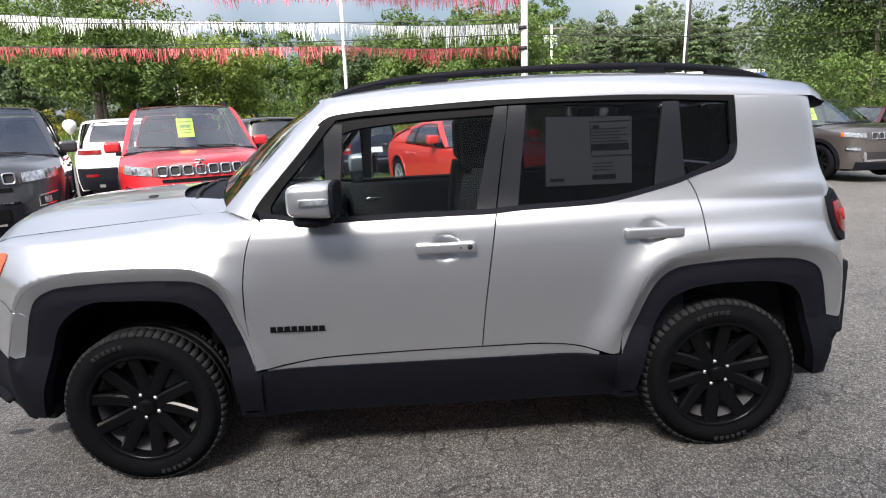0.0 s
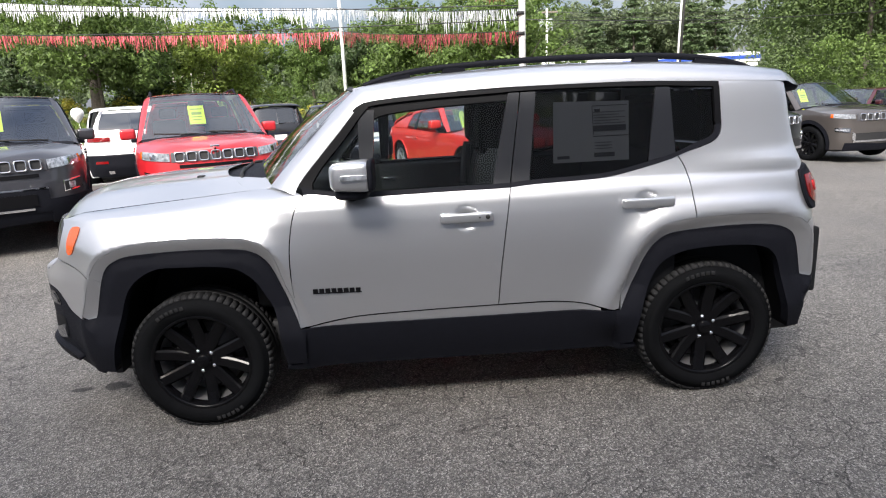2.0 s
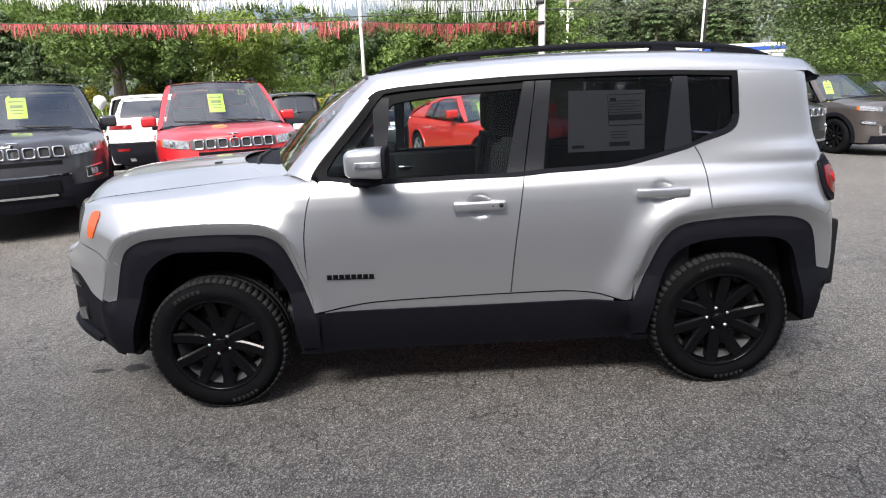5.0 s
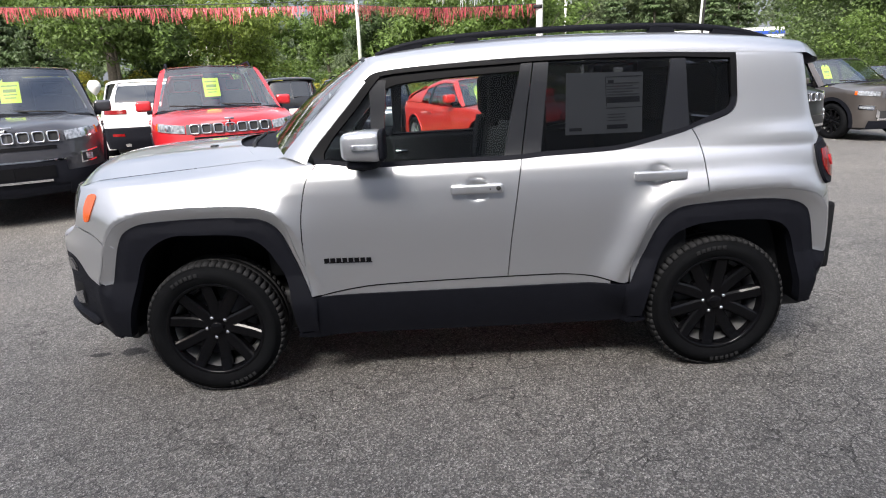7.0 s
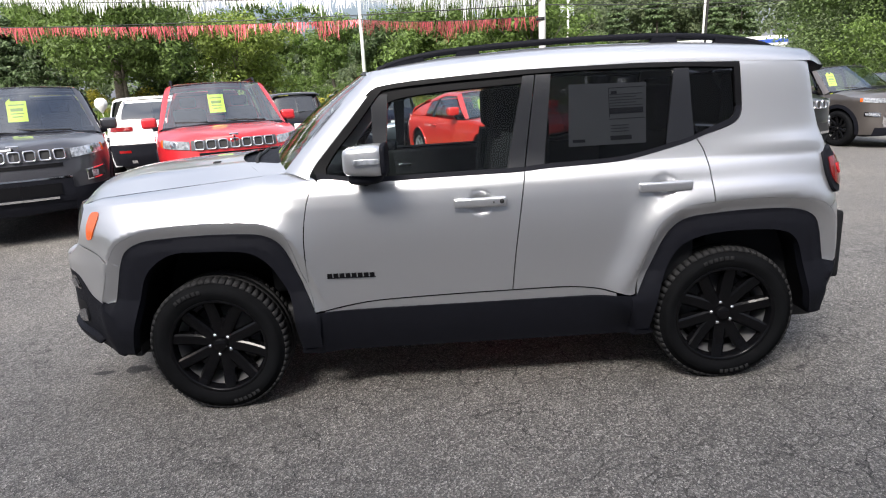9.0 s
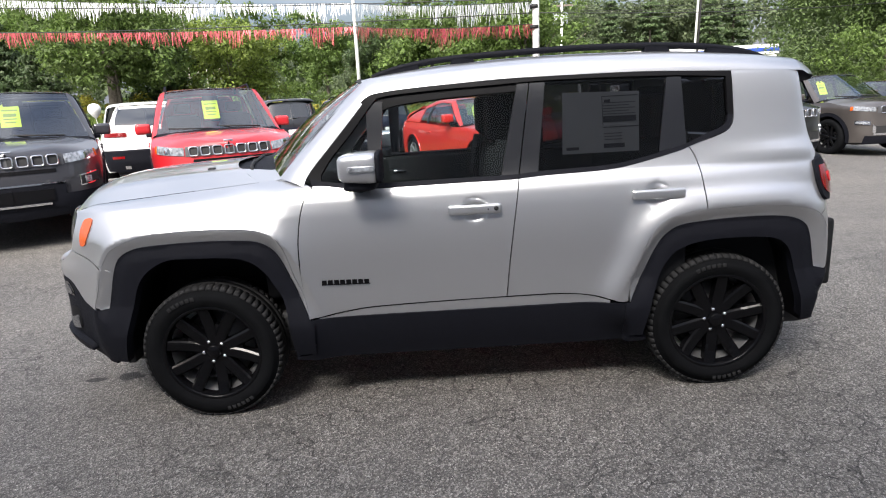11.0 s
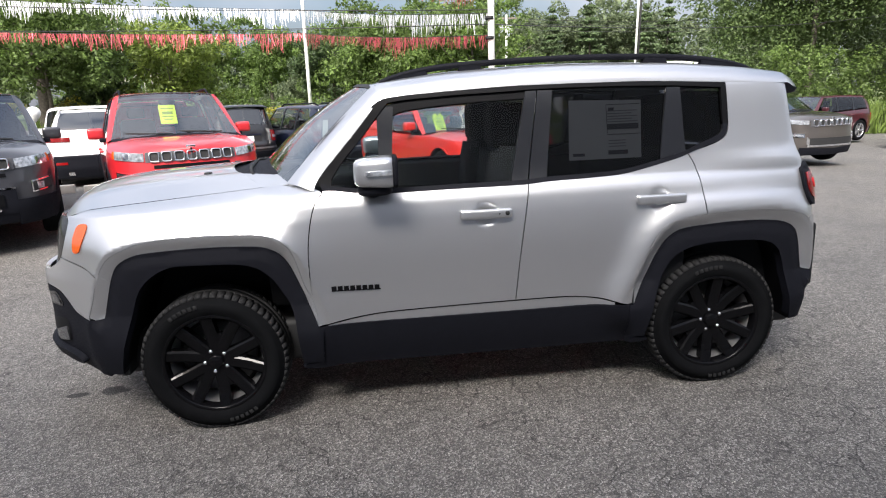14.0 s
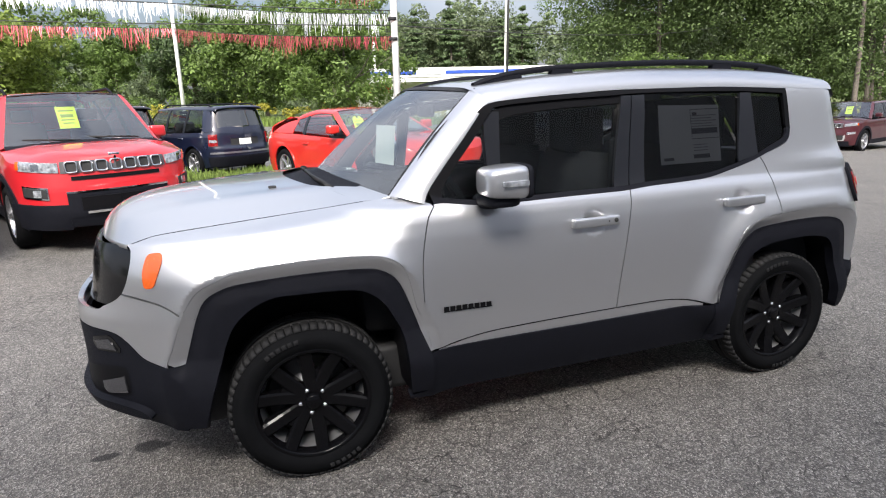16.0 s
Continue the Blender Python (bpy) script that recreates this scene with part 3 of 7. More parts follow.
def broadleaf(seed, height, width, mat, label, base=0.25, clumps=110, per=70, leaf=0.16, trunk=0.22, name="tree"):
    rng = np.random.default_rng(seed)
    e = thing(name, (0, 0, 0), label, "tree")
    bm, tips = limb_bm(rng, height * 0.85, trunk, 9, spread=0.55 * width / height * 1.3)
    part("trunk", bm, M_BARK, e)
    cs, rs = [], []
    lobes = [(rng.uniform(-0.3, 0.3, 2) * width, rng.uniform(base + 0.15, 0.9) * height, rng.uniform(0.26, 0.42)) for _ in range(9)]
    for i in range(clumps):
        (ox, oy), oz, rr = lobes[i % 9]
        d = rng.normal(size=3)
        d /= np.linalg.norm(d)
        c = np.array([ox, oy, oz]) + d * (rr * width, rr * width, rr * height * 0.62) * rng.uniform(0.55, 1.0)
        c[2] = min(max(c[2], base * height), height)
        cs.append(c)
        rs.append(rng.uniform(0.07, 0.13) * width)
    V, F = leaf_cloud(cs, rs, per, leaf, rng)
    mesh_part("crown", V, F, mat, e)
    return e


def conifer(seed, height, width, mat, label, name="pine_tree", base=0.12, leaf=0.22, whorls=16, per=26):
    rng = np.random.default_rng(seed)
    e = thing(name, (0, 0, 0), label, "tree")
    bm = tube_bm([(0, 0, -0.1), (0, 0, height * 0.5), (0.05, 0, height)], [height * 0.016, height * 0.011, 0.02], 8)
    cs, rs = [], []
    for i in range(whorls):
        k = base + (1 - base) * (i + rng.uniform(0, 0.6)) / whorls
        ln = width * 0.5 * (1 - k) ** 0.75 * rng.uniform(0.8, 1.15)
        for j in range(7):
            a = rng.uniform(0, 2 * math.pi)
            z = k * height
            tube_bm([(0, 0, z), (math.cos(a) * ln, math.sin(a) * ln, z - ln * 0.12)], [0.03, 0.01], 4, bm, caps=False)
            for q in (0.35, 0.68, 1.0):
                cs.append((math.cos(a) * ln * q, math.sin(a) * ln * q, z - ln * 0.12 * q + rng.normal() * 0.1))
                rs.append(0.14 * ln + 0.22)
    part("trunk", bm, M_BARK, e)
    V, F = leaf_cloud(cs, rs, per, leaf, rng, flat=0.35)
    mesh_part("crown", V, F, mat, e)
    return e


def settle(tree, spots):
    """Put the first tree on the first spot and copies on the others: x, y, turn, scale."""
    spots = [(x * 1.06, y, a, s * 1.04) for x, y, a, s in spots]
    x, y, a, s = spots[0]
    for x1, y1, a1, s1 in spots[1:]:
        c = copy_thing(tree, pose(x1, y1, lift(x1, y1) - 0.1, 0, 0, a1) @ Matrix.Diagonal((s1, s1, s1, 1)))
    tree.matrix_basis = pose(x, y, lift(x, y) - 0.1, 0, 0, a) @ Matrix.Diagonal((s, s, s, 1))


settle(broadleaf(1, 6.6, 8.6, M_LEAF_LIGHT, "rounded bright green broadleaf tree beyond the road", base=0.05, clumps=150, per=85, leaf=0.15),
       [(-14.2, 44, 0, 1.0)])
settle(broadleaf(2, 6.4, 5.4, M_LEAF_DARK, "dense dark green bushy tree beside the verge", base=0.04, clumps=120, per=80, leaf=0.14),
       [(-19.3, 45, 40, 1.0), (-44, 48, 200, 1.1), (-3.5, 50, 100, 1.15)])
settle(broadleaf(3, 10.0, 9.5, M_LEAF, "tall roadside tree with thick grey trunk and open crown", base=0.16, clumps=190, per=80, leaf=0.14, trunk=0.42),
       [(-20.3, 39, 10, 1.0)])
settle(broadleaf(14, 7.6, 8.5, M_LEAF, "leafy lower boughs of a young tree by the verge", base=0.3, clumps=150, per=85, leaf=0.14, trunk=0.12),
       [(-19.6, 38.2, 0, 1.0)])
settle(broadleaf(4, 7.6, 8.5, M_LEAF, "full green broadleaf tree in front of the filling station", base=0.04, clumps=160, per=90, leaf=0.15),
       [(6.6, 42, 0, 1.0), (0.0, 47, 120, 0.95)])
settle(broadleaf(5, 17.0, 13.0, M_LEAF_MAPLE, "large dense green maple at the edge of the lot", base=0.02, clumps=560, per=230, leaf=0.095, trunk=0.17),
       [(23.6, 31, 0, 1.0), (31.5, 27, 140, 1.05), (40, 33, 250, 1.0)])
settle(broadleaf(6, 12.0, 9.0, M_LEAF, "tall green broadleaf tree in the wood", base=0.05, clumps=150, per=80, leaf=0.2),
       [(-3.0, 62, 0, 0.9), (-10.5, 64, 200, 0.85), (-17.5, 66, 310, 0.9), (-26, 66, 160, 0.95), (-37, 60, 230, 1.2), (2.5, 68, 20, 1.0), (9.5, 66, 80, 1.1)])
settle(broadleaf(7, 13.0, 10.0, M_LEAF_HAZED, "tall mixed green tree in the wood", base=0.05, clumps=150, per=80, leaf=0.2),
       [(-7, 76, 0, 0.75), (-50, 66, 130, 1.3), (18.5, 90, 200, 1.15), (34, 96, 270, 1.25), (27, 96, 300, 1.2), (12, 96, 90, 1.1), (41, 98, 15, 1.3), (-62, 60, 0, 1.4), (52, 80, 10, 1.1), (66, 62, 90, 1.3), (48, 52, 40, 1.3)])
settle(conifer(8, 14.0, 6.5, M_PINE, "green pine on the wooded hillside"),
       [(24, 86, 0, 1.0), (30.5, 90, 50, 1.15), (38, 88, 100, 1.05), (13.5, 88, 150, 0.95), (43, 92, 200, 1.15), (-30, 72, 250, 0.85), (-52, 58, 20, 1.0)])
settle(conifer(9, 6.0, 4.6, M_PINE, "young spruce with layered drooping boughs", name="spruce_tree", leaf=0.14, whorls=13),
       [(-26.5, 42, 0, 1.05), (-30.5, 45, 90, 1.2), (-36, 42, 180, 1.1)])
# bare dead stems and the tall trunks by the lot
_rng = np.random.default_rng(77)
for _i in range(9):
    _x, _y = -25.0 + 0.75 * _i + _rng.normal() * 0.3, 56 + _rng.uniform(0, 4)
    _b, _ = limb_bm(_rng, 8.5 + _rng.uniform(-1, 1.5), 0.09, 7, spread=0.16)
    _o = tagged(part("dead_tree", _b, M_DEADWOOD), "bare pale grey dead tree in the wood", "tree", "dead trees")
    _o.matrix_basis = pose(_x, _y, lift(_x, _y) - 0.1)
for _x, _y, _h in ((30.6, 21.5, 16), (36.0, 24.5, 17), (37.9, 25.5, 18), (34.6, 23.8, 16), (41.0, 25.0, 17), (46.0, 27.0, 18), (43.5, 24.0, 17), (39.2, 22.5, 16)):
    _b, _ = limb_bm(_rng, _h, 0.14, 6, spread=0.12, start=0.6)
    _o = tagged(part("bare_trunk", _b, M_BARK), "tall straight grey tree trunk beside the lot", "tree trunk", "tall trunks")
    _o.matrix_basis = pose(_x, _y, lift(_x, _y) - 0.1)


# far woods in one sheet of foliage, haze put into the leaf colour
def far_woods():
    rng = np.random.default_rng(12)
    cs, rs = [], []
    for i in range(1900):
        x = rng.uniform(-190, 190)
        y = 120 + rng.uniform(0, 50)
        if -60 < x < 10:
            top = 13.0 + 2.5 * noise.noise((x * 0.06, 3, 0))
        else:
            top = 20 + 4 * noise.noise((x * 0.06, 1, 0))
        cs.append((x, y, rng.uniform(0.02, 1) * top))
        rs.append(rng.uniform(1.6, 3.0))
    for i in range(900):
        a = rng.uniform(math.pi * 0.95, math.pi * 2.05)
        r = rng.uniform(42, 60)
        cs.append((math.cos(a) * r * 1.6, math.sin(a) * r, rng.uniform(0.02, 1) * (11 + 3 * noise.noise((a * 4, 7, 0)))))
        rs.append(rng.uniform(1.6, 3.0))
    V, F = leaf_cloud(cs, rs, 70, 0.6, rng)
    tagged(mesh_part("far_woods", V, F, M_LEAF_HAZED), "distant mixed woodland on the hills", "woods", kind="stuff")


far_woods()


def grass_field(name, count, area, h, mat, label, seed, category="grass"):
    rng = np.random.default_rng(seed)
    x0, x1, y0, y1 = area
    p = np.stack([rng.uniform(x0, x1, count), rng.uniform(y0, y1, count), np.zeros(count)], 1)
    p[:, 2] = [lift(*q) for q in p[:, :2]]
    a = rng.uniform(0, 2 * math.pi, count)
    s = h * rng.uniform(0.5, 1.3, count)
    d = np.stack([np.cos(a), np.sin(a), 0 * a], 1)
    w = 0.012 + 0.03 * h
    tip = p + np.stack([rng.normal(size=count) * 0.25 * s, rng.normal(size=count) * 0.25 * s, s], 1)
    mid = (p + tip) / 2 + np.stack([0 * s, 0 * s, s * 0.08], 1)
    V = np.stack([p - d * w, p + d * w, mid + d * w * 0.8, tip, mid - d * w * 0.8], 1).reshape(-1, 3)
    F = np.arange(count * 5).reshape(-1, 5)
    return tagged(mesh_part(name, V, F, mat), label, category, kind="stuff")


grass_field("grass", 3500, (-5.2, -0.4, 9.9, 12.4), 0.24, M_GRASS, "tall unmown grass with dry stalks behind the kerb", 21)
grass_field("bank_grass", 6000, (17, 44, 24.1, 26), 1.3, M_GRASS, "tall yellow-green grass on the bank behind the parked cars", 24)
grass_field("verge_grass", 16000, (-70, 50, 37, 44), 0.55, M_GRASS, "rough grass verge beyond the road", 22)
grass_field("near_verge_grass", 9000, (-50, 12.5, 16.5, 27), 0.3, M_GRASS, "mown grass strip between lot and road", 23)


def weeds(name, spots, mat, label, seed):
    rng = np.random.default_rng(seed)
    cs, rs = [], []
    for x0, x1, y0, y1, h, n in spots:
        for _ in range(n):
            x, y = rng.uniform(x0, x1), rng.uniform(y0, y1)
            cs.append((x, y, lift(x, y) + rng.uniform(0.1, 1) * h))
            rs.append(rng.uniform(0.25, 0.5))
    V, F = leaf_cloud(cs, rs, 60, 0.09, rng)
    return tagged(mesh_part(name, V, F, mat), label, "bushes", kind="stuff")


weeds("goldenrod", [(-36, -19, 39, 41, 1.9, 80), (-14, 14, 40, 42, 1.3, 90), (22, 30, 18, 20, 1.2, 40)], M_GOLD, "yellow flowering weeds along the verge", 31)
weeds("undergrowth", [(-45, 10, 43, 47, 1.8, 170), (19, 44, 24.6, 29, 4.2, 620), (33, 60, 24, 36, 3.0, 240), (-30, 12, 54, 60, 5.0, 330), (12, 60, 66, 74, 5, 260)], M_LEAF, "tangled green undergrowth at the foot of the trees", 32)


# ---------------------------------------------------------------- poles, wires, tinsel strings
def pole(name, x, y, h, r0, r1, mat, label, lean=(0, 0), bands=()):
    e = thing(name, (x, y, lift(x, y)), label, "pole")
    part("shaft", tube_bm([(0, 0, -0.1), (lean[0] * 0.5, lean[1] * 0.5, h / 2), (lean[0], lean[1], h)], [r0, (r0 + r1) / 2, r1], 16), mat, e)
    for z in bands:
        part("band", lathe_bm([(r0 + 0.012, z - 0.04), (r0 + 0.02, z - 0.04), (r0 + 0.02, z + 0.04), (r0 + 0.012, z + 0.04)], 16, "z", closed=True), M_DARK, e)
    return e


P1 = (-3.05, 22.0)
P2 = (2.38, 11.32)
pole("light_pole", P2[0], P2[1], 9.0, 0.085, 0.075, M_POLE, "thick white painted steel light pole with black straps", lean=(0.1, 0), bands=(2.95, 3.4))
pole("flag_pole", P1[0], P1[1], 9.0, 0.075, 0.06, M_POLE, "thin white steel pole holding tinsel strings", lean=(0.08, 0))
pole("sign_pole", 15.1, 33.0, 15.0, 0.065, 0.06, M_POLE, "slim pale steel pole of a pair", lean=(0.5, 0))
pole("sign_pole", 15.26, 33.0, 15.0, 0.06, 0.055, M_WIRE, "slim dark steel pole of a pair", lean=(0.5, 0))
_u = pole("utility_pole", 12.6, 58.0, 9.6, 0.12, 0.10, M_POLE, "pale utility pole with a pair of transformers", lean=(0.15, 0))
for _dx in (-0.42, 0.42):
    part("transformer", lathe_bm([(0, 7.6), (0.27, 7.6), (0.3, 7.7), (0.3, 8.5), (0.22, 8.65), (0, 8.65)], 14, "z"), M_SIGNGREY, _u).location.x = _dx
part("cross_arm", box_bm((-0.8, -0.06, 9.2), (1.2, 0.06, 9.34), 0.01), M_WOODPOLE, _u)


def sagging(a, b, sag, n=24):
    a, b = Vector(a), Vector(b)
    return [a.lerp(b, k / n) - Vector((0, 0, sag * 4 * (k / n) * (1 - k / n))) for k in range(n + 1)]


def wire(a, b, sag, r=0.012, label="thin black overhead cable", name="overhead_cable"):
    o = part(name, tube_bm(sagging(a, b, sag), r, 6), M_WIRE)
    return tagged(o, label, "cable", "overhead cables")


def tinsel(a, b, sag, drop, mat, label, seed, per_metre=40):
    rng = np.random.default_rng(seed)
    e = thing("tinsel_string", (0, 0, 0), label, "bunting", "tinsel strings")
    line = sagging(a, b, sag, 60)
    part("cord", tube_bm(line, 0.008, 5), M_WIRE, e)
    P = np.array([tuple(p) for p in line])
    s = np.concatenate([[0], np.cumsum(np.linalg.norm(np.diff(P, axis=0), axis=1))])
    n = int(s[-1] * per_metre)
    q = np.sort(rng.uniform(0, s[-1], n))
    c = np.stack([np.interp(q, s, P[:, i]) for i in range(3)], 1)
    tuft = np.array([0.55 + 0.55 * abs(noise.noise((float(v) * 1.7, seed, 0))) + (0.35 if noise.noise((float(v) * 0.6, seed, 5)) > 0.1 else 0) for v in q])
    ln = drop * tuft * rng.uniform(0.4, 1.2, n)
    w = rng.uniform(0.005, 0.014, n)
    d = P[-1] - P[0]
    d = d / np.linalg.norm(d)
    y = np.stack([rng.normal(size=n) * 0.05, rng.normal(size=n) * 0.05, 0 * q], 1)
    sw = (rng.normal(size=n) * 0.12 * ln)[:, None] * d
    m = c - np.stack([0 * ln, 0 * ln, ln * 0.55], 1) + sw * 0.4 + y * 0.5
    t = c - np.stack([0 * ln, 0 * ln, ln], 1) + sw + y
    wd = w[:, None] * d
    V = np.stack([c - wd, c + wd, m + wd * 1.2, t + wd * 0.6, t - wd * 0.6, m - wd * 1.2], 1).reshape(-1, 3)
    F = np.concatenate([np.arange(n)[:, None] * 6 + np.array([0, 1, 2, 5]), np.arange(n)[:, None] * 6 + np.array([5, 2, 3, 4])])
    tagged(mesh_part("fringe", V, F, mat, e), kind="stuff")
    return e


WL, WM, WR = (-20.0, 24.0, 6.7), (P1[0], P1[1], 5.32), (P2[0], P2[1], 3.55)
RL, RM, RR = (-20.0, 24.0, 5.35), (P1[0], P1[1], 4.45), (P2[0], P2[1], 3.06)
TL, TM, TR = (-20.0, 24.0, 8.0), (P1[0], P1[1], 6.4), (P2[0], P2[1], 4.15)
tinsel(TL, TM, 0.12, 0.6, M_TINSEL_R, "dark red metallic tinsel fringe on the topmost cord", 46)
tinsel(TM, TR, 0.10, 0.45, M_TINSEL_R, "dark red metallic tinsel fringe on the topmost cord", 47)
tinsel(WL, WM, 0.12, 0.62, M_TINSEL_W, "white metallic tinsel fringe strung between poles", 41)
tinsel(WM, WR, 0.10, 0.5, M_TINSEL_W, "white metallic tinsel fringe strung between poles", 44)
tinsel(RL, RM, 0.12, 0.58, M_TINSEL_R, "red metallic tinsel fringe strung between poles", 42)
tinsel(RM, RR, 0.10, 0.46, M_TINSEL_R, "red metallic tinsel fringe strung between poles", 45)
wire((-30, 24, 7.2), (P2[0], P2[1], 3.62), 0.3)
wire((-30, 24, 6.0), (P2[0], P2[1], 3.3), 0.3)
wire((P2[0], P2[1], 3.3), (30, 30, 5.6), 0.4)
for _z in (9.4, 9.0, 8.4):
    wire((12.6, 58.0, _z), (60, 62, _z + 0.8), 0.9, 0.02)
    wire((12.6, 58.0, _z), (-60, 64, _z + 1.4), 0.9, 0.02)


# ---------------------------------------------------------------- filling station far off
def filling_station():
    e = thing("filling_station", (22.9, 62, lift(22.9, 62) + 0.45), "low white filling station with blue striped canopy far off", "building")
    e.scale = (1.13, 1.0, 1.08)
    part("wall", box_bm((-9, 0, -0.8), (9, 8, 3.1)), M_WALL, e, smooth=False)
    part("roof", box_bm((-9.5, -4.2, 3.1), (9.5, 8.2, 3.5)), M_WALL, e, smooth=False)
    part("fascia", box_bm((-9.6, -4.3, 3.5), (9.6, -4.2, 4.35)), M_WALL, e, smooth=False)
    for x0, x1 in ((-9.6, -5.4), (-2.6, 9.6)):
        part("blue_stripe", box_bm((x0, -4.36, 3.75), (x1, -4.3, 4.05)), M_SIGNBLUE, e, smooth=False)
    part("sign_panel", box_bm((-5.0, -4.36, 3.7), (-3.0, -4.3, 4.12)), M_SIGNGREY, e, smooth=False)
    part("red_band", box_bm((-9.2, -0.1, 2.3), (-6.6, 0.0, 3.1)), M_SIGNRED, e, smooth=False)
    for i in range(6):
        w = part("window", box_bm((-6.2 + 2.4 * i, -0.06, 0.4), (-4.2 + 2.4 * i, 0.02, 2.4)), M_GLOSSBLACK, e, smooth=False)
        part("window_frame", box_bm((-5.25 + 2.4 * i, -0.09, 0.4), (-5.15 + 2.4 * i, -0.06, 2.4)), M_WALL, w, smooth=False)
    for x in (-7.5, -1.5, 4.5):
        part("canopy_post", box_bm((x - 0.12, -4.0, -0.3), (x + 0.12, -3.76, 3.1), 0.02), M_WALL, e, smooth=False)
    for x in (-6.8, -4.9, -3.4):
        part("fuel_pump", box_bm((x - 0.35, -6.2, -0.2), (x + 0.35, -5.6, 1.5), 0.05), M_WALL, e)


filling_station()


# ---------------------------------------------------------------- the silver car
HERO_PLAN = [(-2.207, 0), (-2.202, -0.2), (-2.175, -0.4), (-2.11, -0.56), (-2.007, -0.68), (-1.872, -0.785), (-1.732, -0.845), (-1.57, -0.872), (-1.3, -0.885),
             (-0.6, -0.885), (0, -0.885), (0.6, -0.885), (1.3, -0.885), (1.5, -0.882), (1.65, -0.872), (1.745, -0.845), (1.805, -0.79), (1.85, -0.705), (1.90, -0.55), (1.945, -0.36), (1.965, -0.18), (1.97, 0)]
_side = curve((0.2, -0.08), (0.4, -0.02), (0.5, -0.006), (0.66, 0.0), (0.85, 0.006), (0.98, 0.002), (1.05, -0.008), (1.09, -0.024), (1.13, -0.05), (1.3, -0.098), (1.54, -0.155), (1.62, -0.2))
_front = curve((0.2, -0.12), (0.3, -0.03), (0.42, 0.02), (0.55, 0.015), (0.75, 0.02), (0.82, -0.005), (0.9, -0.02), (1.0, -0.04), (1.1, -0.10))
_rear = curve((0.2, -0.1), (0.35, -0.04), (0.5, 0.0), (0.66, 0.0), (0.75, -0.01), (0.95, -0.025), (1.08, -0.055), (1.2, -0.16), (1.35, -0.27), (1.5, -0.38), (1.62, -0.45))
ARCH_F = [(-1.755, 0.585), (-1.715, 0.70), (-1.685, 0.78), (-1.65, 0.84), (-1.59, 0.875), (-1.5, 0.893), (-1.27, 0.903), (-1.06, 0.897), (-0.96, 0.88), (-0.89, 0.825), (-0.84, 0.71), (-0.795, 0.58), (-0.76, 0.485)]
ARCH_R = [(0.80, 0.485), (0.83, 0.55), (0.87, 0.63), (0.92, 0.74), (0.97, 0.81), (1.04, 0.85), (1.17, 0.865), (1.32, 0.872), (1.47, 0.87), (1.58, 0.855), (1.645, 0.82), (1.675, 0.76), (1.70, 0.66), (1.715, 0.60)]
_band_f = [(-0.815, 0.70), (-0.852, 0.85), (-0.891, 0.911), (-0.941, 0.94), (-1.018, 0.954), (-1.174, 0.962), (-1.331, 0.962), (-1.491, 0.948), (-1.592, 0.921), (-1.67, 0.88), (-1.722, 0.81), (-1.755, 0.735), (-1.775, 0.68), (-1.811, 0.596)]
_band_line = np.concatenate([[(-0.735, 0.1), (-0.752, 0.40), (-0.772, 0.55)], smooth_line(_band_f, 0.02), [(-1.835, 0.50), (-1.85, 0.1)]])
_arch_lines = [smooth_line(ARCH_F, 0.03), smooth_line(ARCH_R, 0.03)]
LIP = 0.062
HANDLES = [(0.062, 0.985), (0.928, 1.008)]


def hero_offset(u, z, nx, ny):
    u, z = np.broadcast_arrays(u, z)
    d = _side(z) * ny ** 2 + np.where(nx < 0, _front(z), _rear(z)) * nx ** 2
    q = np.stack([u.ravel(), z.ravel()], 1)
    for line, (w0, w1) in zip(_arch_lines, ((-1.80, -0.735), (0.775, 1.765))):
        e = edge_distance(line, q, False)
        within = inside(np.concatenate([line, [(line[-1][0] if w0 < 0 else w1, 0.1), (w0 if w0 < 0 else line[0][0], 0.1)]]), q)
        slope = np.clip((q[:, 1] - 0.45) / 0.15, 0, 1)
        off = np.maximum(e - LIP, 0)
        if w0 < 0:
            off = np.where(inside(_band_line, q), 0, edge_distance(_band_line, q, False))
        over = (np.exp(-off / 0.075) if w0 < 0 else np.exp(-(off / 0.085) ** 2)) * 0.045 - np.where(e < LIP, (1 - e / LIP) * 0.045 * slope, 0)
        under = 0.045 - 0.045 * slope + 0.012 * slope * np.minimum(e, 0.06) / 0.06
        up = np.where(within, under, over)
        up = up * np.clip((1.12 - q[:, 1]) / 0.12, 0, 1)
        d = d + up.reshape(u.shape) * ny ** 2
    d = d + 0.016 * np.exp(-((z - 1.165) / 0.05) ** 2) * np.clip((u - 1.15) / 0.4, 0, 1) * ny ** 2
    lean = np.clip((-0.80 - u) / 0.25, 0, 1)
    rise = np.clip((z - 0.90) / 0.20, 0, 1)
    d = d - 0.055 * rise * rise * (3 - 2 * rise) * lean * lean * (3 - 2 * lean) * ny ** 2
    for hu, hz in HANDLES:
        r2 = ((u - hu) / 0.066) ** 2 + ((z - hz + 0.004) / 0.064) ** 2
        d = d - 0.022 * np.maximum(0, 1 - r2) ** 1.3
    return d


HERO = Shell(HERO_PLAN, hero_offset)
GLAZING = Shell(HERO_PLAN, lambda u, z, nx, ny: (-0.054 - 0.255 * (z - 1.13)) * ny ** 2)
U0, U1 = HERO.ends()
hero = thing("compact_suv", (0, 0, 0), "silver compact off-road car with black cladding and black wheels", "car")

